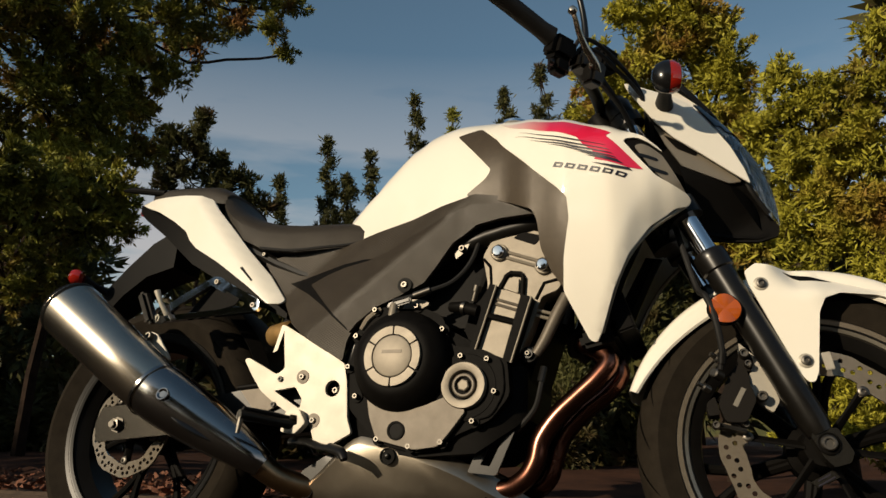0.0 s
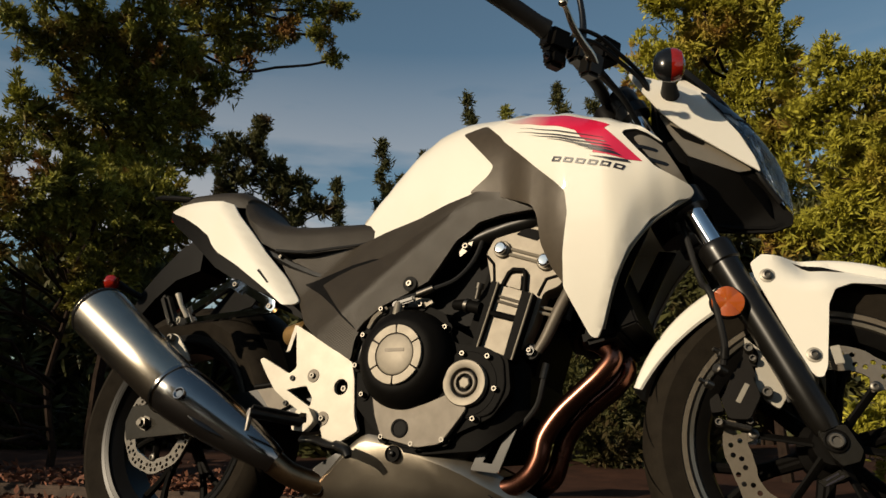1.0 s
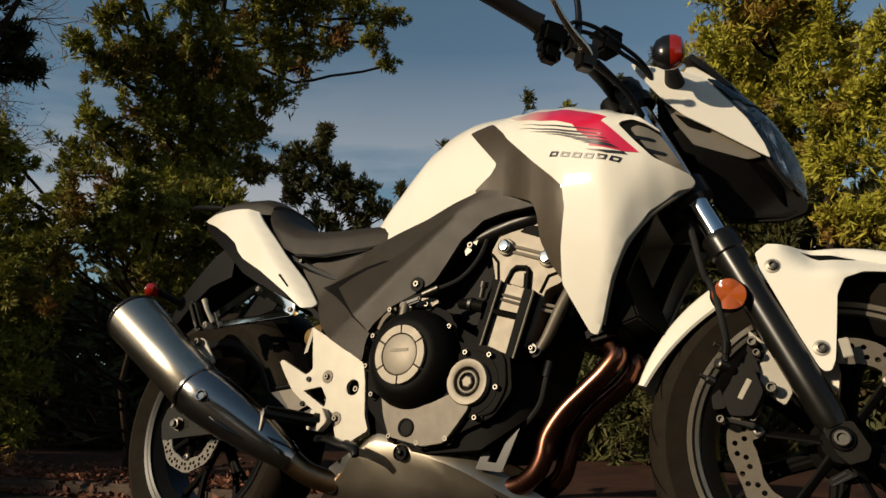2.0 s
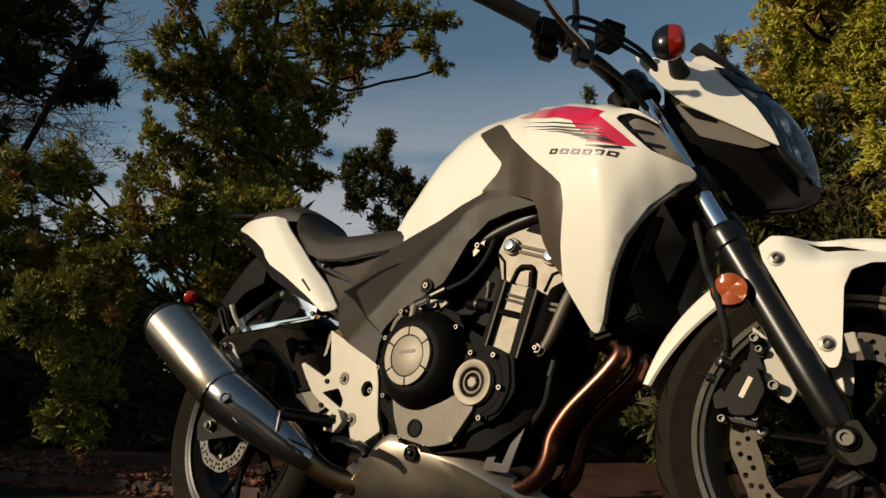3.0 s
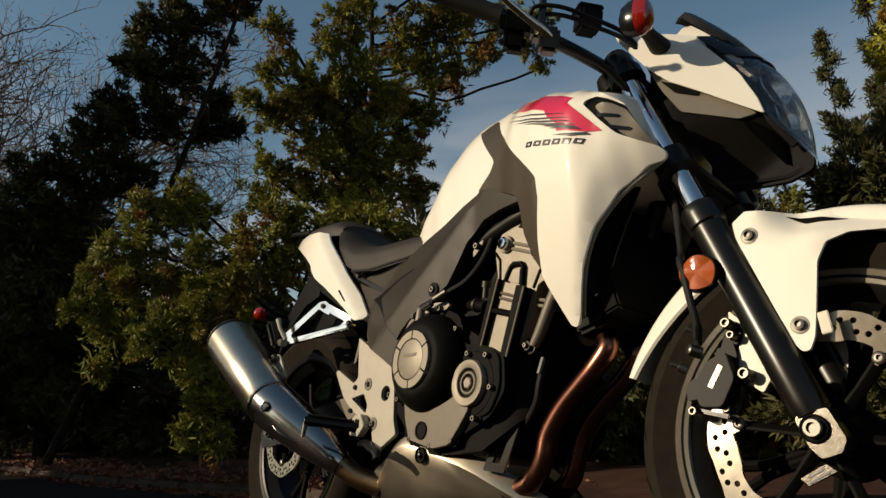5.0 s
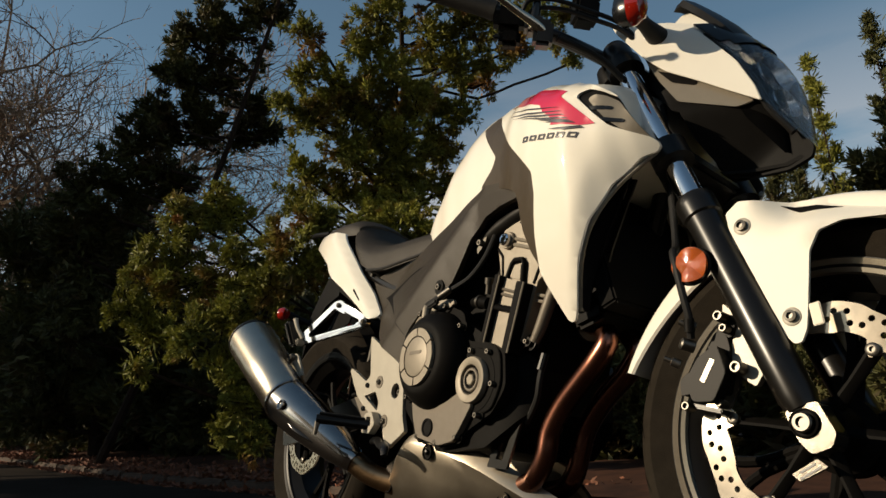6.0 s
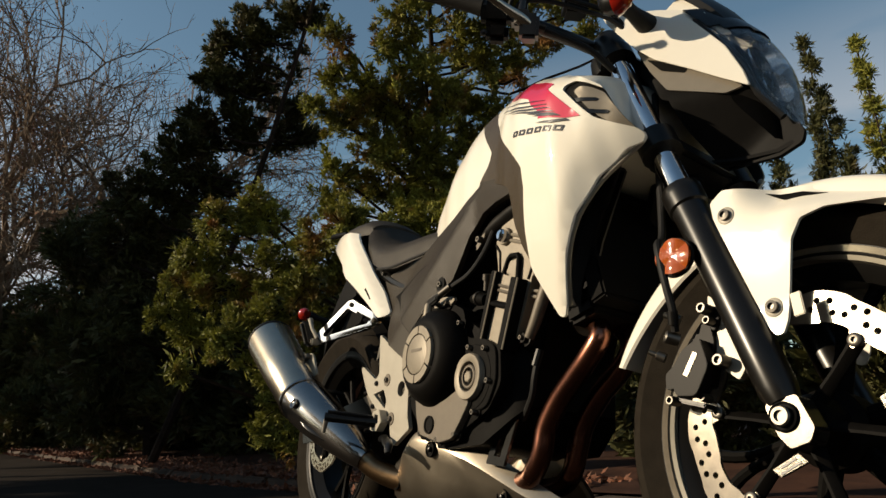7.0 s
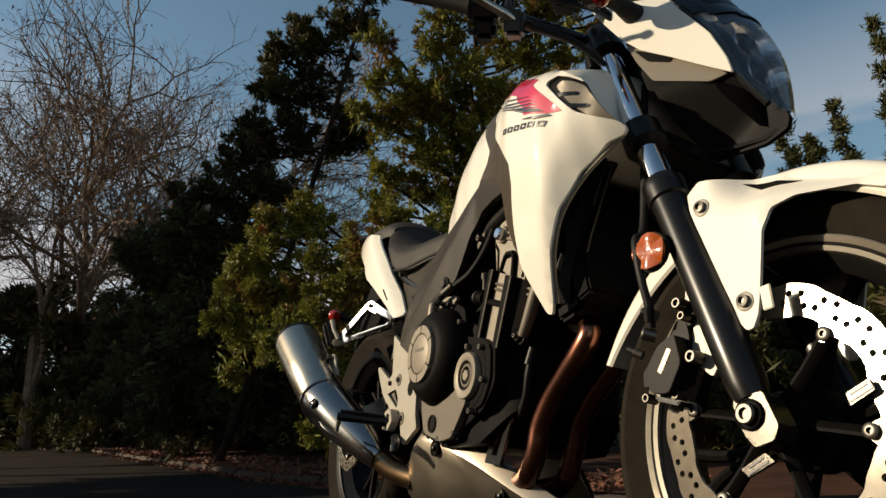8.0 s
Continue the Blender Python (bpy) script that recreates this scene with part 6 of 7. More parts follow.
for s, on in ((-1, bike), (1, bike)):
    frame_bm = slab(rounded([(0.205, 0.640), (0.222, 0.643), (0.234, 0.634), (0.310, 0.594), (0.315, 0.578), (0.304, 0.567), (0.110, 0.528), (0.108, 0.556)], 0.005), -0.008, 0.004,
                    [rounded([(0.206, 0.622), (0.222, 0.612), (0.280, 0.585), (0.276, 0.576), (0.136, 0.547), (0.132, 0.556)], 0.004)], 0.0025)
    for v in frame_bm.verts:
        v.co.y = s * (0.118 + 0.42 * max(0.0, 0.30 - v.co.x) - v.co.y)
    bmesh.ops.recalc_face_normals(frame_bm, faces=frame_bm.faces[:])
    hang = part("pillion_hanger", frame_bm, CHROME, bike, "polished aluminium pillion footrest hanger")
    part("hanger_web", slab(rounded([(0.200, 0.622), (0.224, 0.618), (0.278, 0.590), (0.268, 0.576), (0.150, 0.550), (0.140, 0.562)], 0.004), s * 0.150 - 0.002, s * 0.150 + 0.002), CASE, hang)
    for x, z, y in ((0.218, 0.629, 0.160), (0.299, 0.581, 0.126)):
        bolt((x, s * y, z), 0.0095, hang, axis=(0, s, 0), deep=0.006)
    pp = part("pillion_footrest", block((0.022, 0.028, 0.075), (0.098, s * 0.228, 0.555), (s * -12, -22, 0), 0.007), SATIN, bike, "folded pillion footrest with rubber pad")
    part("footrest_clip", tube([(0.118, s * 0.232, 0.592), (0.130, s * 0.228, 0.566), (0.142, s * 0.215, 0.540)], [0.007, 0.005, 0.006], 10), PLATE, pp)
    part("footrest_pivot", block((0.03, 0.025, 0.018), (0.112, s * 0.212, 0.534), (0, 10, 0), 0.004), PLATE, pp)

# ---- rear mudguard and caliper ----
part("rear_mudguard", loft([[(0.0 + r * math.cos(a), y, 0.313 + r * math.sin(a)) for r, y in ((0.325, -0.075), (0.345, -0.05), (0.348, 0.05), (0.325, 0.075), (0.321, 0.07), (0.342, 0.045), (0.340, -0.045), (0.321, -0.07))] for a in (radians(8 + 4.0 * i) for i in range(17))]), BLACK, bike, "black hugger mudguard over the rear tyre")
part("rear_caliper", slab(rounded([(-0.06, 0.395), (0.0, 0.43), (0.05, 0.415), (0.045, 0.385), (-0.02, 0.372)], 0.008), -0.125, -0.075, bevel=0.005), CALIPER, bike, "dark rear brake caliper")
# ---- side stand on the far side ----
stand = part("side_stand", tube([(0.60, 0.11, 0.22), (0.56, 0.17, 0.12), (0.53, 0.215, 0.040)], [0.014, 0.011, 0.011], 12), SATIN, bike, "black steel side stand")
part("stand_foot", block((0.07, 0.045, 0.008), (0.525, 0.222, 0.036), (7.5, 0, 0), 0.003), SATIN, stand)


# ---- trees ----
def limb(bms, a, b, r0, r1, rng, wob=0.10, k=5):
    a, b = Vector(a), Vector(b)
    pts = []
    for i in range(k + 1):
        u = i / k
        p = a.lerp(b, u)
        w = wob * (b - a).length * math.sin(math.pi * u)
        pts.append(p + Vector(rng.normal(0, 0.35, 3)) * w + Vector((0, 0, -0.25 * w)))
    bms.append(tube(pts, [r0 + (r1 - r0) * (i / k) ** 0.8 for i in range(k + 1)], 7 if k > 3 else 4, 2 if k > 3 else 0))
    return pts


def unit(v):
    return v / (np.linalg.norm(v, axis=-1, keepdims=True) + 1e-9)


GROUPS = {"cypress": "cypresses behind the verge", "evergreen": "evergreen belt", "evergreen_shrub": "shrubs along the verge", "juniper": "junipers on the verge", "unseen_tree": "trees across the road", "unseen_hedge": "hedge across the road"}


def tree(name, label, base, height, lobes, leaf, seed, trunk_r=0.10, sprig=0.06, fingers=11, density=1.0, up=0.45, slim=0.26, reach=1.15, fill=1.0, lean=(0, 0), blades=5, twigs=True):
    """A tapered trunk, a limb to each mass of foliage, and fingers of fine sprays growing out of each mass, with air between them."""
    rng = np.random.default_rng(seed)
    t = tagged(new(name), label, "tree", GROUPS.get(name, ""))
    base = Vector(base)
    t.matrix_world = Matrix.Translation(base)
    bms = []
    top = Vector((lean[0], lean[1], height))
    limb(bms, (0, 0, -0.25), top, trunk_r, trunk_r * 0.25, rng, 0.05)
    spray_at, spray_way, core = [], [], []
    for x, y, z, r in lobes:
        c = Vector((x, y, z)) - base
        u = max(0.08, min(0.92, (c.z - 0.35 * (c - top * (c.z / height)).xy.length) / height))
        limb(bms, top * u, c, trunk_r * (0.42 - 0.28 * u), 0.010, rng, 0.10)
        c = np.array(c)
        ways = unit(unit(rng.normal(0, 1, (fingers, 3))) + np.array([0, 0, up]))
        for d in ways:
            start = c + rng.normal(0, 0.20, 3) * r + d * 0.15 * r
            length = r * rng.uniform(0.55, 1.0) * reach
            if twigs:
                limb(bms, c, start + d * length * 0.8, 0.006, 0.003, rng, 0.12, 3)
            n = int(density * slim * r * length * 3.8 / (sprig * sprig * 0.30)) + 4
            v = rng.uniform(0, 1, n) ** 0.85
            side = unit(np.cross(d, rng.normal(0, 1, (n, 3))))
            wide = slim * r * (1.04 - v) ** 0.65 * np.sqrt(rng.uniform(0.15, 1.0, n))
            wobble = 0.10 * r * np.sin(v[:, None] * 5.0 + rng.uniform(0, 6, 3))
            spray_at.append(start + d * (v * length)[:, None] + side * wide[:, None] + wobble)
            spray_way.append(unit(d * 0.9 + side * 0.75 + np.array([0, 0, 0.25 * up])))
        k = int(fill * density * fingers * 3) + 6
        core.append(c + unit(rng.normal(0, 1, (k, 3))) * (r * rng.uniform(0.05, 0.60, (k, 1))))
    part("trunk", joined(bms), BARK, t)
    at, way, cc = np.concatenate(spray_at), np.concatenate(spray_way), np.concatenate(core)
    p1, f1 = scatter_blades(at, way, sprig * 0.85, sprig * 0.115, blades, 0.45, sprig * 0.10, rng)
    p2, f2 = scatter_blades(cc, np.tile([0.0, 0.0, 0.2], (len(cc), 1)), sprig * 1.5, sprig * 0.16, 6, 0.8, 0.03, rng)
    quads("crown", np.concatenate([p1, p2]), np.concatenate([f1, f2 + len(p1)]), leaf, t)
    return t


PINE_FRONT = [(-2.05, 0.84, 2.84, 0.12), (-2.17, 0.86, 2.63, 0.11), (-2.30, 0.80, 2.45, 0.09), (-2.27, 0.99, 2.35, 0.20), (-2.09, 1.09, 2.57, 0.20), (-1.91, 1.15, 2.82, 0.16), (-1.76, 1.23, 2.96, 0.20), (-1.85, 1.38, 2.70, 0.23),
              (-2.04, 1.32, 2.43, 0.23), (-2.22, 1.24, 2.19, 0.22), (-2.41, 1.01, 2.01, 0.18), (-1.87, 1.58, 2.44, 0.23), (-2.06, 1.52, 2.16, 0.23), (-1.92, 1.71, 3.08, 0.24), (-1.92, 1.91, 2.86, 0.24), (-1.70, 1.95, 3.12, 0.24), (-1.99, 2.06, 2.57, 0.19),
              (-2.17, 1.98, 2.35, 0.20), (-2.30, 1.97, 2.08, 0.19), (-2.47, 1.76, 2.02, 0.21), (-2.64, 1.48, 2.03, 0.22), (-2.81, 1.21, 1.94, 0.20), (-2.21, 2.11, 2.06, 0.12)]
PINE_REAR = [(-1.79, 2.30, 3.40, 0.23), (-1.85, 2.46, 3.15, 0.17), (-2.08, 2.36, 2.95, 0.16), (-1.81, 2.62, 3.41, 0.17), (-1.86, 2.92, 3.36, 0.13), (-1.82, 3.07, 3.21, 0.07), (-1.73, 2.90, 3.55, 0.14), (-2.26, 1.25, 2.48, 0.23), (-2.17, 1.47, 2.33, 0.21),
             (-2.35, 1.38, 2.13, 0.21), (-2.19, 1.61, 2.07, 0.19), (-2.13, 1.82, 2.61, 0.20), (-2.17, 1.96, 2.32, 0.17), (-2.03, 1.62, 1.80, 0.15), (-2.20, 1.42, 1.78, 0.18)]
PINE_TOP = [(-1.78, 1.22, 3.48, 0.26), (-1.60, 1.51, 3.46, 0.37), (-1.33, 1.88, 3.43, 0.33), (-1.50, 1.17, 3.80, 0.45), (-1.28, 1.55, 3.76, 0.45), (-1.72, 0.92, 3.73, 0.33)]
tree("pine_tree", "tall pine with dense olive-green crown overhanging the verge", (-3.00, 2.15, 0.08), 4.0, PINE_FRONT + PINE_REAR + PINE_TOP, LEAF_MID, 11, 0.045, 0.047, 11, 1.0, up=0.35, reach=1.2, slim=0.24, fill=0.6, lean=(1.20, -0.75), blades=5)
JUNIPER_LEFT = [(-2.22, 0.35, 1.70, 0.09), (-2.30, 0.18, 1.62, 0.12), (-2.23, 0.43, 1.58, 0.15), (-2.35, 0.19, 1.43, 0.15), (-2.41, 0.02, 1.35, 0.09), (-2.41, 0.14, 1.23, 0.17), (-2.49, -0.04, 1.04, 0.11), (-2.48, 0.08, 0.90, 0.14), (-2.37, 0.31, 1.18, 0.20),
                (-2.08, 0.46, 1.29, 0.19), (-1.85, 0.57, 1.12, 0.16), (-1.97, 0.35, 0.93, 0.18), (-2.05, 0.16, 0.86, 0.13), (-2.12, -0.04, 0.68, 0.07), (-1.99, 0.40, 0.66, 0.13), (-1.91, 0.55, 0.82, 0.16)]
JUNIPER_RIGHT = [(-1.95, 0.52, 0.49, 0.13), (-2.00, 0.41, 0.35, 0.07), (-1.95, 0.54, 0.29, 0.08), (-1.78, 0.61, 1.33, 0.15), (-1.69, 0.75, 1.43, 0.13), (-1.76, 0.72, 1.22, 0.13), (-1.68, 0.83, 1.31, 0.13), (-1.61, 0.92, 1.39, 0.12), (-2.06, 1.24, 1.51, 0.18),
                 (-1.89, 1.40, 1.58, 0.16), (-2.08, 1.30, 1.26, 0.18), (-1.92, 1.46, 1.35, 0.16), (-1.79, 1.52, 1.55, 0.14), (-1.79, 1.59, 1.39, 0.12), (-2.01, 1.44, 1.12, 0.12), (-2.13, 1.31, 1.04, 0.14)]
tree("juniper", "bushy juniper with hanging olive-green foliage near the kerb", (-2.40, 1.40, 0.08), 1.6, JUNIPER_LEFT + JUNIPER_RIGHT, LEAF_MID, 12, 0.028, 0.040, 13, 1.1, up=0.10, reach=1.25, slim=0.26, fill=0.6, blades=5)
LEANING_TOP = [(-4.05, 1.44, 4.26, 0.12), (-4.14, 1.29, 4.22, 0.21), (-4.31, 1.10, 4.06, 0.25), (-4.36, 0.90, 4.08, 0.26), (-4.49, 0.71, 3.94, 0.26), (-4.53, 0.95, 3.75, 0.26), (-4.66, 0.68, 3.66, 0.25), (-4.71, 0.87, 3.45, 0.25), (-4.54, 1.11, 3.63, 0.23),
               (-4.51, 1.43, 3.47, 0.13), (-4.55, 1.60, 3.25, 0.14), (-4.68, 1.36, 3.17, 0.19), (-4.58, 1.43, 3.33, 0.14), (-4.85, 0.56, 3.30, 0.25), (-4.88, 0.74, 3.13, 0.27), (-4.77, 1.06, 3.18, 0.25), (-3.85, 1.44, 4.54, 0.19), (-3.94, 1.20, 4.54, 0.26),
               (-3.60, 1.48, 4.83, 0.26), (-3.66, 1.28, 4.87, 0.29), (-3.31, 1.55, 5.13, 0.29)]
LEANING_LOW = [(-5.03, 0.39, 2.98, 0.23), (-5.04, 0.61, 2.81, 0.27), (-5.15, 0.25, 2.71, 0.25), (-5.25, 0.07, 2.49, 0.27), (-5.18, 0.47, 2.49, 0.29), (-5.30, 0.24, 2.21, 0.29), (-5.02, 0.84, 2.70, 0.27), (-5.38, -0.05, 2.06, 0.29), (-5.41, 0.16, 1.84, 0.34),
               (-5.30, 0.52, 2.02, 0.30), (-5.44, 0.39, 1.42, 0.41), (-5.51, 0.01, 1.35, 0.41), (-5.33, 0.85, 1.45, 0.37)]
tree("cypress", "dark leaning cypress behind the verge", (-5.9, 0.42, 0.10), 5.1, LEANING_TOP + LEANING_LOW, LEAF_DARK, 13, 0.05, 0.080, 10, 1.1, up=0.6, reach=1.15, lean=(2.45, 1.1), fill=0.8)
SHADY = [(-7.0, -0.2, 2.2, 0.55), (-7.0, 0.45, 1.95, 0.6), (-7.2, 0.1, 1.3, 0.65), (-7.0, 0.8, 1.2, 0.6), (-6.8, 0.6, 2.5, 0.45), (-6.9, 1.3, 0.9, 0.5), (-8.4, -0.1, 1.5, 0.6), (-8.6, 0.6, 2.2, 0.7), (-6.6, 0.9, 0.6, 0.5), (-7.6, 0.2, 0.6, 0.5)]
# the dark leaf colour stands in for the deep shade here
tree("shrub_tree", "low evergreen with deep shade put into its dark leaf colour", (-7.3, 0.75, 0.1), 2.4, SHADY, LEAF_DARK, 14, 0.09, 0.14, 12, 1.0, blades=5)
SUNLIT = [(1.56, 1.59, 1.70, 0.07), (1.59, 1.64, 1.59, 0.10), (1.50, 1.68, 1.51, 0.09), (1.70, 1.61, 1.63, 0.09), (1.80, 1.63, 1.54, 0.11), (1.89, 1.56, 1.67, 0.10), (1.91, 1.49, 1.79, 0.07), (1.88, 1.66, 1.41, 0.13), (1.72, 1.68, 1.43, 0.13),
          (1.60, 1.71, 1.39, 0.10), (1.69, 1.74, 1.26, 0.14), (1.83, 1.73, 1.22, 0.13), (1.59, 1.77, 1.19, 0.09), (1.54, 1.80, 1.08, 0.12), (1.70, 1.80, 1.04, 0.14), (1.85, 1.77, 1.03, 0.13), (1.43, 1.81, 1.07, 0.10), (1.34, 1.81, 1.10, 0.07),
          (1.69, 1.87, 0.51, 0.14), (1.81, 1.85, 0.47, 0.14), (1.67, 1.88, 0.32, 0.12), (1.79, 1.86, 0.30, 0.12), (1.86, 1.82, 0.77, 0.14), (1.71, 1.84, 0.78, 0.14)]
SUNLIT_LOW = [(1.99, 1.57, 1.59, 0.15), (2.01, 1.69, 1.24, 0.18), (1.98, 1.78, 0.85, 0.18), (1.93, 1.83, 0.47, 0.15), (1.58, 1.87, 0.65, 0.10), (1.55, 1.89, 0.34, 0.10)]
tree("juniper", "bright sunlit yellow-green juniper with bare inner twigs", (1.75, 2.05, 0.09), 1.7, SUNLIT + SUNLIT_LOW, LEAF_BRIGHT, 15, 0.030, 0.031, 13, 1.1, up=0.5, reach=1.3, slim=0.26)
SUNLIT_TALL = [(0.97, 1.77, 2.22, 0.10), (1.12, 1.81, 2.18, 0.12), (1.27, 1.80, 2.20, 0.13), (1.06, 1.86, 2.07, 0.09), (1.29, 1.87, 2.07, 0.13), (1.40, 1.91, 1.98, 0.11), (1.42, 1.97, 1.86, 0.10), (1.30, 1.95, 1.91, 0.10), (1.44, 2.01, 1.75, 0.08),
               (1.50, 2.07, 1.61, 0.08), (1.21, 1.71, 2.34, 0.14), (1.02, 1.68, 2.37, 0.12), (1.38, 1.84, 2.12, 0.09), (1.24, 2.01, 1.77, 0.10), (1.38, 2.07, 1.63, 0.10), (1.31, 2.13, 1.43, 0.12)]
tree("juniper", "tall yellow-green juniper with ragged sunlit tips", (1.3, 2.35, 0.09), 2.2, SUNLIT_TALL, LEAF_BRIGHT, 17, 0.030, 0.031, 14, 1.15, up=0.5, reach=1.3, slim=0.26)
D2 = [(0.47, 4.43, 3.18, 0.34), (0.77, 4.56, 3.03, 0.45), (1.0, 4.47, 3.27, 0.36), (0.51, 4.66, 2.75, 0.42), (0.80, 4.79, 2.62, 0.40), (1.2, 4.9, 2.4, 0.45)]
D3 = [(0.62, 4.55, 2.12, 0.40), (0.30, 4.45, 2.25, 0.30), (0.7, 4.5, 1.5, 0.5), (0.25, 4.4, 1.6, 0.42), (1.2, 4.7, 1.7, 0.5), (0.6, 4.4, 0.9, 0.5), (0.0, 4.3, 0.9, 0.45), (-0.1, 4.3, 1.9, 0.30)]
# shade below the juniper is put into this cypress's dark leaves
tree("cypress", "cypress below a tall juniper, shade put into its dark green", (0.5, 4.6, 0.1), 2.2, D3, LEAF_DARK, 18, 0.06, 0.095, 16, 1.0, blades=5)
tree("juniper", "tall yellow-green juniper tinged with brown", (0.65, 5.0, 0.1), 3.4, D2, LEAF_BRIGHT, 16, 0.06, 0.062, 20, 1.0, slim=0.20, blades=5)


def spire(base, tip, r, seed, leaf):
    """A narrow upright cypress of ragged, upward-pointing tufts."""
    rng = np.random.default_rng(seed)
    lobes = []
    k = 16
    for i in range(k):
        u = 0.42 + 0.55 * i / (k - 1)
        w = 1.7 * r * (1.02 - u) ** 1.05
        a = 2.4 * i + rng.uniform(0, 1.0)
        lobes.append((base[0] + (tip[0] - base[0]) * u + w * 0.5 * math.cos(a), base[1] + (tip[1] - base[1]) * u + w * 0.5 * math.sin(a), base[2] + (tip[2] - base[2]) * u + rng.normal(0, 0.04), max(0.055, w * 0.58)))
    return tree("cypress", "narrow dark green cypress with a ragged pointed top", base, (tip[2] - base[2]) * 0.97, lobes, leaf, seed, 0.022, 0.062, 9, 0.9, up=1.7, slim=0.20, reach=1.7, fill=1.0, blades=4, lean=(tip[0] - base[0], tip[1] - base[1]))


for k, (tip, r) in enumerate((((-2.24, 6.68, 4.60), 0.42), ((-3.36, 6.39, 4.05), 0.40), ((-2.9, 6.74, 3.86), 0.35), ((-1.82, 6.95, 4.40), 0.30), ((-1.14, 7.04, 4.70), 0.36), ((-0.65, 7.04, 4.94), 0.45), ((-0.32, 7.36, 4.43), 0.40), ((-4.0, 6.3, 3.50), 0.13), ((-3.12, 6.54, 3.58), 0.5), ((0.2, 7.4, 4.0), 0.5))):
    spire((tip[0] + 0.25, tip[1] + 0.1, 0.1), tip, r * (1.35 if k in (4, 5, 6) else 1.05), 30 + k, LEAF_MID if k == 3 else LEAF_DARK)


RAGGED = [(-4.12, 4.89, 3.76, 0.1), (-4.18, 4.92, 3.6, 0.13), (-4.3, 4.9, 3.44, 0.15), (-4.19, 5.04, 3.34, 0.14), (-4.44, 4.75, 3.48, 0.15), (-4.54, 4.75, 3.3, 0.2), (-4.08, 5.17, 3.27, 0.11), (-4.4, 4.95, 3.14, 0.21), (-4.21, 5.15, 3.06, 0.18),
          (-4.0, 5.3, 3.11, 0.14), (-3.85, 5.43, 3.09, 0.13), (-4.08, 5.32, 2.91, 0.17), (-3.85, 5.51, 2.9, 0.14), (-3.71, 5.63, 2.84, 0.11), (-4.56, 4.86, 2.98, 0.21), (-4.36, 5.15, 2.75, 0.21), (-4.0, 5.45, 2.72, 0.18), (-4.2, 5.3, 2.4, 0.35)]
tree("cypress", "dark ragged cypress with one raised shoulder", (-4.3, 5.3, 0.1), 3.4, RAGGED, LEAF_DARK, 47, 0.04, 0.075, 9, 1.0, up=1.1, slim=0.26, reach=1.3, fill=1.0, blades=5)


def bare_tree(base, seed):
    """A leafless tree: limbs fork again and again into fine twigs, with a few dead leaves left."""
    rng = np.random.default_rng(seed)
    t = tagged(new("bare_tree"), "leafless tree with fine tangled twigs and a few dry leaves", "tree", "bare trees")
    t.matrix_world = Matrix.Translation(base)
    bms, tips = [], []
    def grow(a, way, length, r, depth):
        b = a + way * length
        mid = a.lerp(b, 0.5) + Vector(rng.normal(0, 0.06, 3)) * length
        bms.append(tube([a, mid, b], [r, r * 0.85, r * 0.66], 6 if depth < 3 else 3, 2 if depth < 4 else 0))
        tips.append(b)
        if depth >= 8:
            return
        for q in range(3 if depth < 6 else 2):
            turn = Vector(rng.normal(0, 1, 3))
            new_way = (way + turn * (0.42 if depth < 3 else 0.55) + Vector((0, 0, 0.06))).normalized()
            grow(b if q < 2 else mid, new_way, length * rng.uniform(0.66, 0.86), r * (0.62 if depth < 2 else 0.67), depth + 1)
    grow(Vector((0, 0, -0.2)), Vector((0.12, 0.12, 1)).normalized(), 2.9, 0.16, 0)
    part("trunk", joined(bms), PALEBARK, t, smooth=0)
    tips = np.array(tips[60:])
    pick = tips[rng.integers(0, len(tips), 5000)]
    quads("crown", *scatter_blades(pick, np.tile([0, 0, -0.6], (5000, 1)), 0.085, 0.014, 1, 0.5, 0.08, rng), LITTER, t)
    return t


first_bare = bare_tree((-17.2, -1.3, 0.25), 51)
copy_thing(first_bare, pose(-16.6, -1.9, 0.2, 0, 0, 140))
copy_thing(first_bare, pose(-15.4, -0.1, 0.2, 0, 0, 55))
copy_thing(first_bare, pose(-20.2, -3.0, 0.3, 0, 0, 250))

# unseen tall trees added across the road so that raised crowns shade the far verge, and a row that closes the view
# behind the camera
for k, (x, low, high) in enumerate(((-10.4, 4.9, 7.6), (-12.0, 4.7, 7.0), (-16.3, 4.7, 6.6), (-18.9, 4.7, 6.6), (-21.6, 4.7, 6.6))):
    rr = np.random.default_rng(70 + k)
    lobes = [(x + rr.uniform(-0.5, 0.5), -8.7 + rr.uniform(-0.4, 0.4), low + (high - low) * i / 5, 0.85) for i in range(6)] + [(x + q, -8.7, low + 0.3, 0.8) for q in (-0.7, 0.7)]
    tree("unseen_tree", "unseen tall evergreen added across the road, its raised crown casting shade", (x, -8.7, 0.0), high - 0.2, lobes, LEAF_DARK, 80 + k, 0.14, 0.40, 11, 1.2, fill=1.5, blades=4, twigs=False)
tree("unseen_tree", "unseen flat-crowned evergreen added across the road to cast shade", (-8.5, -8.7, 0.0), 4.2, [(-9.6, -8.7, 4.1, 0.6), (-8.8, -8.8, 4.05, 0.55), (-8.1, -8.6, 4.0, 0.5), (-7.5, -8.7, 3.95, 0.45), (-8.4, -8.3, 4.1, 0.5)], LEAF_DARK, 88, 0.12, 0.30, 11, 1.3, up=0.1, fill=1.5, blades=4, twigs=False)
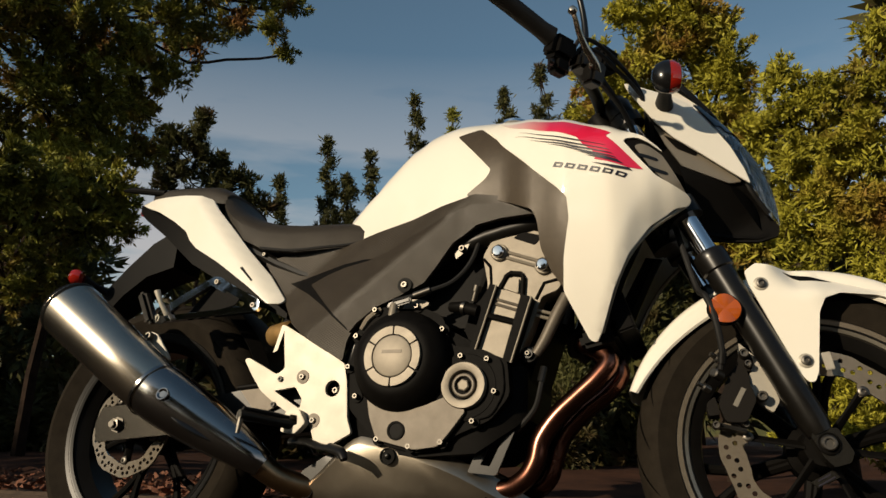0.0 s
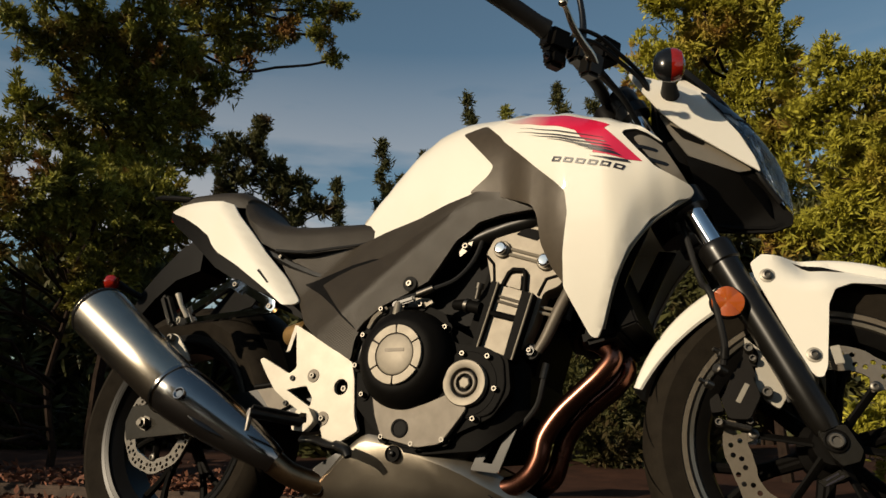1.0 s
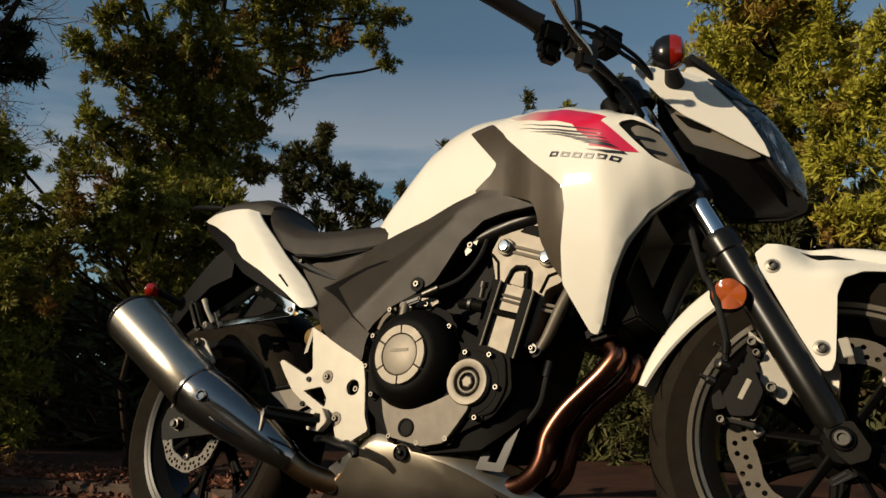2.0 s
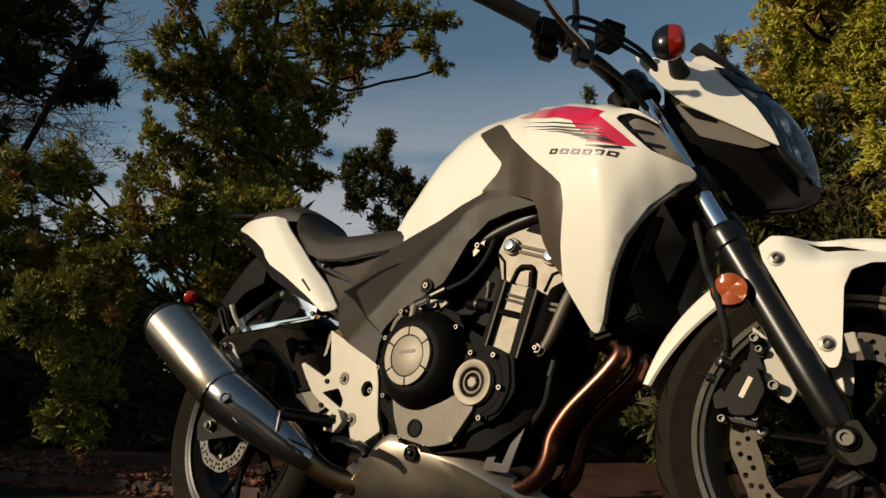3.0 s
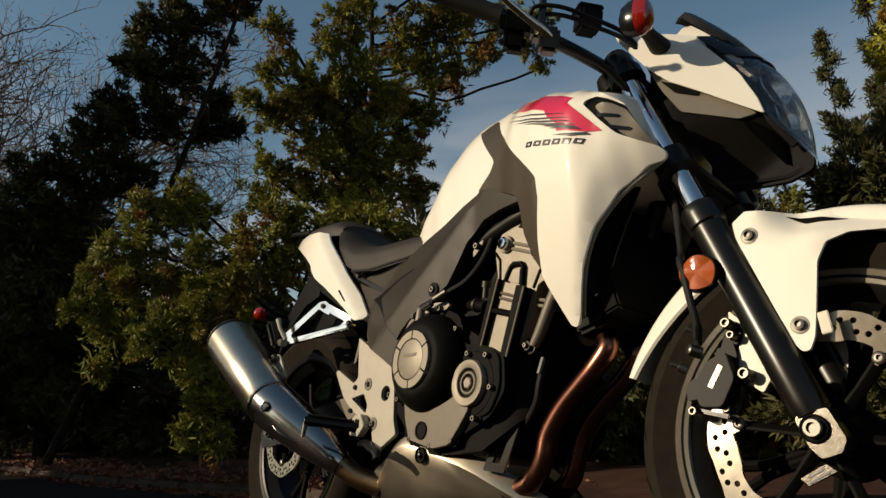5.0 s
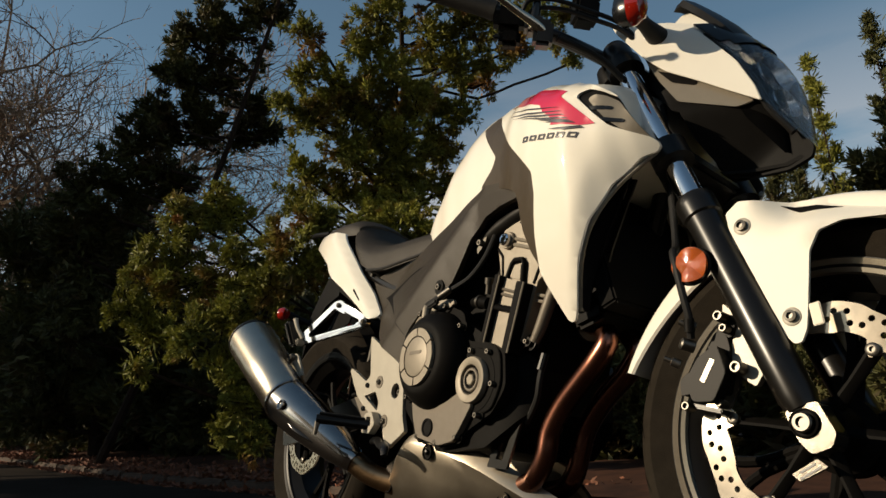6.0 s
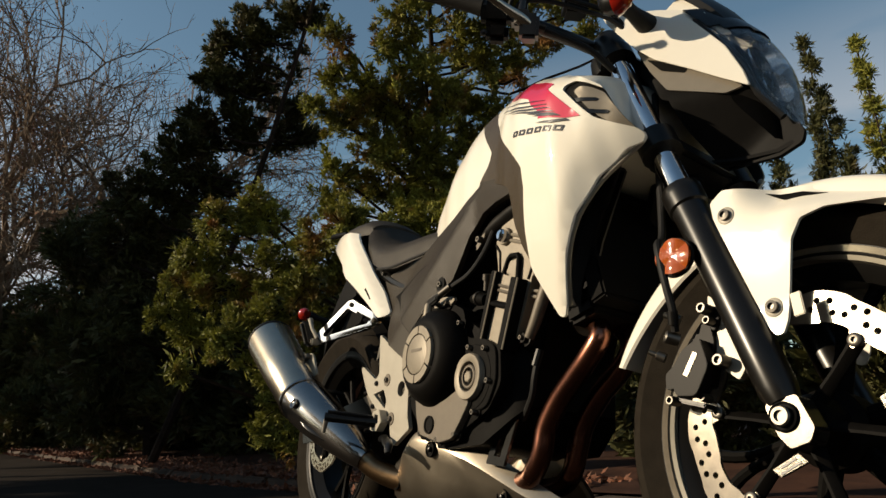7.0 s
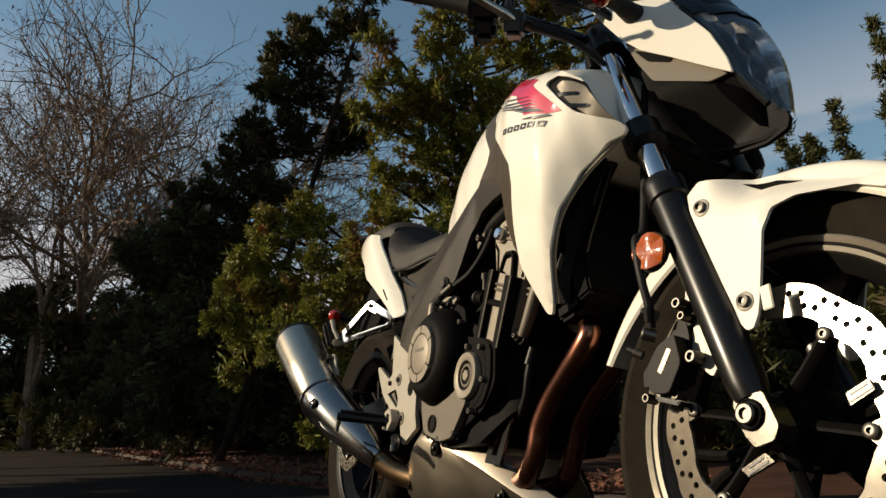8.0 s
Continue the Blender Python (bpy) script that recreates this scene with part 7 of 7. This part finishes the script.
# unseen row added to darken reflections and cut sky light on the motorcycle
for k in range(4):
    x = -0.6 + 2.9 * k
    rr = np.random.default_rng(60 + k)
    lobes = [(x + rr.uniform(-0.9, 0.9), -9.6 + rr.uniform(-0.5, 0.5), z, 1.1) for z in (0.8, 1.5, 2.3, 3.1, 3.9, 4.4)]
    tree("unseen_tree", "unseen broad dark evergreen added across the road to darken reflections", (x, -9.7, 0.0), 4.8, lobes, LEAF_DARK, 66 + k, 0.14, 0.50, 10, 1.2, fill=1.5, blades=4, twigs=False)

# a lower unseen hedge added across the road, so that its shade falls on the asphalt
for k in range(2):
    x = -7.3 + 1.65 * k
    rr = np.random.default_rng(90 + k)
    lobes = [(x + rr.uniform(-0.8, 0.8), -8.6 + rr.uniform(-0.3, 0.3), z, 0.9) for z in (0.7, 1.2, 1.8, 2.3, 2.5, 2.6)]
    tree("unseen_hedge", "unseen clipped dark hedge tree added across the road to shade the asphalt", (x, -8.6, 0.0), 3.4, lobes, LEAF_DARK, 95 + k, 0.10, 0.34, 14, 1.4, fill=3.0, blades=4, twigs=False)

# a belt of dark evergreens beyond the spires, and low growth along the verge with shade put into its leaf colour
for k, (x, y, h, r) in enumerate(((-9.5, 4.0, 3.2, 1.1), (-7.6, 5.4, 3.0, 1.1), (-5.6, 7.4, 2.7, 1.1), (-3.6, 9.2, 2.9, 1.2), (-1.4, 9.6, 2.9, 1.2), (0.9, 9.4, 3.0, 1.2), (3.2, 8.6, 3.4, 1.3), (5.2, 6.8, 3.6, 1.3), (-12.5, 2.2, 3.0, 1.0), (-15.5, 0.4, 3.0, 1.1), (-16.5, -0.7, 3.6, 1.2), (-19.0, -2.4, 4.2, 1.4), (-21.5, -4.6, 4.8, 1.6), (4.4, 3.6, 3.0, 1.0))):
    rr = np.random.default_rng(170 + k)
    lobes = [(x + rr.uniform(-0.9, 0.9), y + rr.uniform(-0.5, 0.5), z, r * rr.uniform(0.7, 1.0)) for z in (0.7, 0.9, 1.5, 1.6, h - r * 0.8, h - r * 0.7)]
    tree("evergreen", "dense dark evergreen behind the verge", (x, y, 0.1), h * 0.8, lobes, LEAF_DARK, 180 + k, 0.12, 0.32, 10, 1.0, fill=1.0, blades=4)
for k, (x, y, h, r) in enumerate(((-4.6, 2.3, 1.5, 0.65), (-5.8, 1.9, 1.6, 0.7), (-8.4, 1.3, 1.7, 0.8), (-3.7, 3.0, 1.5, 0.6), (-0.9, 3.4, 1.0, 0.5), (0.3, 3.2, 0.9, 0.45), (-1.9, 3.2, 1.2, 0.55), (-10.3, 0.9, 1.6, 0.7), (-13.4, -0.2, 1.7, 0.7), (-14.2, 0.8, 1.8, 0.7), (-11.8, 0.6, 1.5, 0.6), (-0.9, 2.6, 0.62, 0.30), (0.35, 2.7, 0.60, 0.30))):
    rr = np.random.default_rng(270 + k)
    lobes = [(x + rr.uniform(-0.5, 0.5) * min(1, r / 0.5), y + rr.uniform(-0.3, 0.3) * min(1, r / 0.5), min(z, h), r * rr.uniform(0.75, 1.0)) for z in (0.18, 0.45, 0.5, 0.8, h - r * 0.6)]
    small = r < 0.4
    tree("evergreen_shrub", "low evergreen shrub with shade put into its dark green", (x, y, 0.1), h * 0.7, lobes, LEAF_DARK, 280 + k, 0.012 if small else 0.04, 0.06 if small else 0.17, 10, 1.0, fill=1.0, blades=4)

# distant wooded bank that closes the horizon
bm = bmesh.new()
rows = []
for i in range(121):
    a = radians(20 + 250 * i / 120)
    row = []
    for r, h in ((30, -0.1), (31, 1.5), (33, 2.3), (36, 2.6), (44, -0.1)):
        lift = h * (1 + 0.35 * noise.noise(Vector((i * 0.35, r * 0.2, 2)))) if h > 0 else h
        row.append(bm.verts.new((r * math.cos(a), r * math.sin(a), lift)))
    rows.append(row)
for u, w in zip(rows, rows[1:]):
    for q in range(4):
        bm.faces.new((u[q], u[q + 1], w[q + 1], w[q]))
tagged(part("backdrop", tidy(bm), LEAF_DARK), "distant dark wooded bank on the horizon", "backdrop", kind="structure")
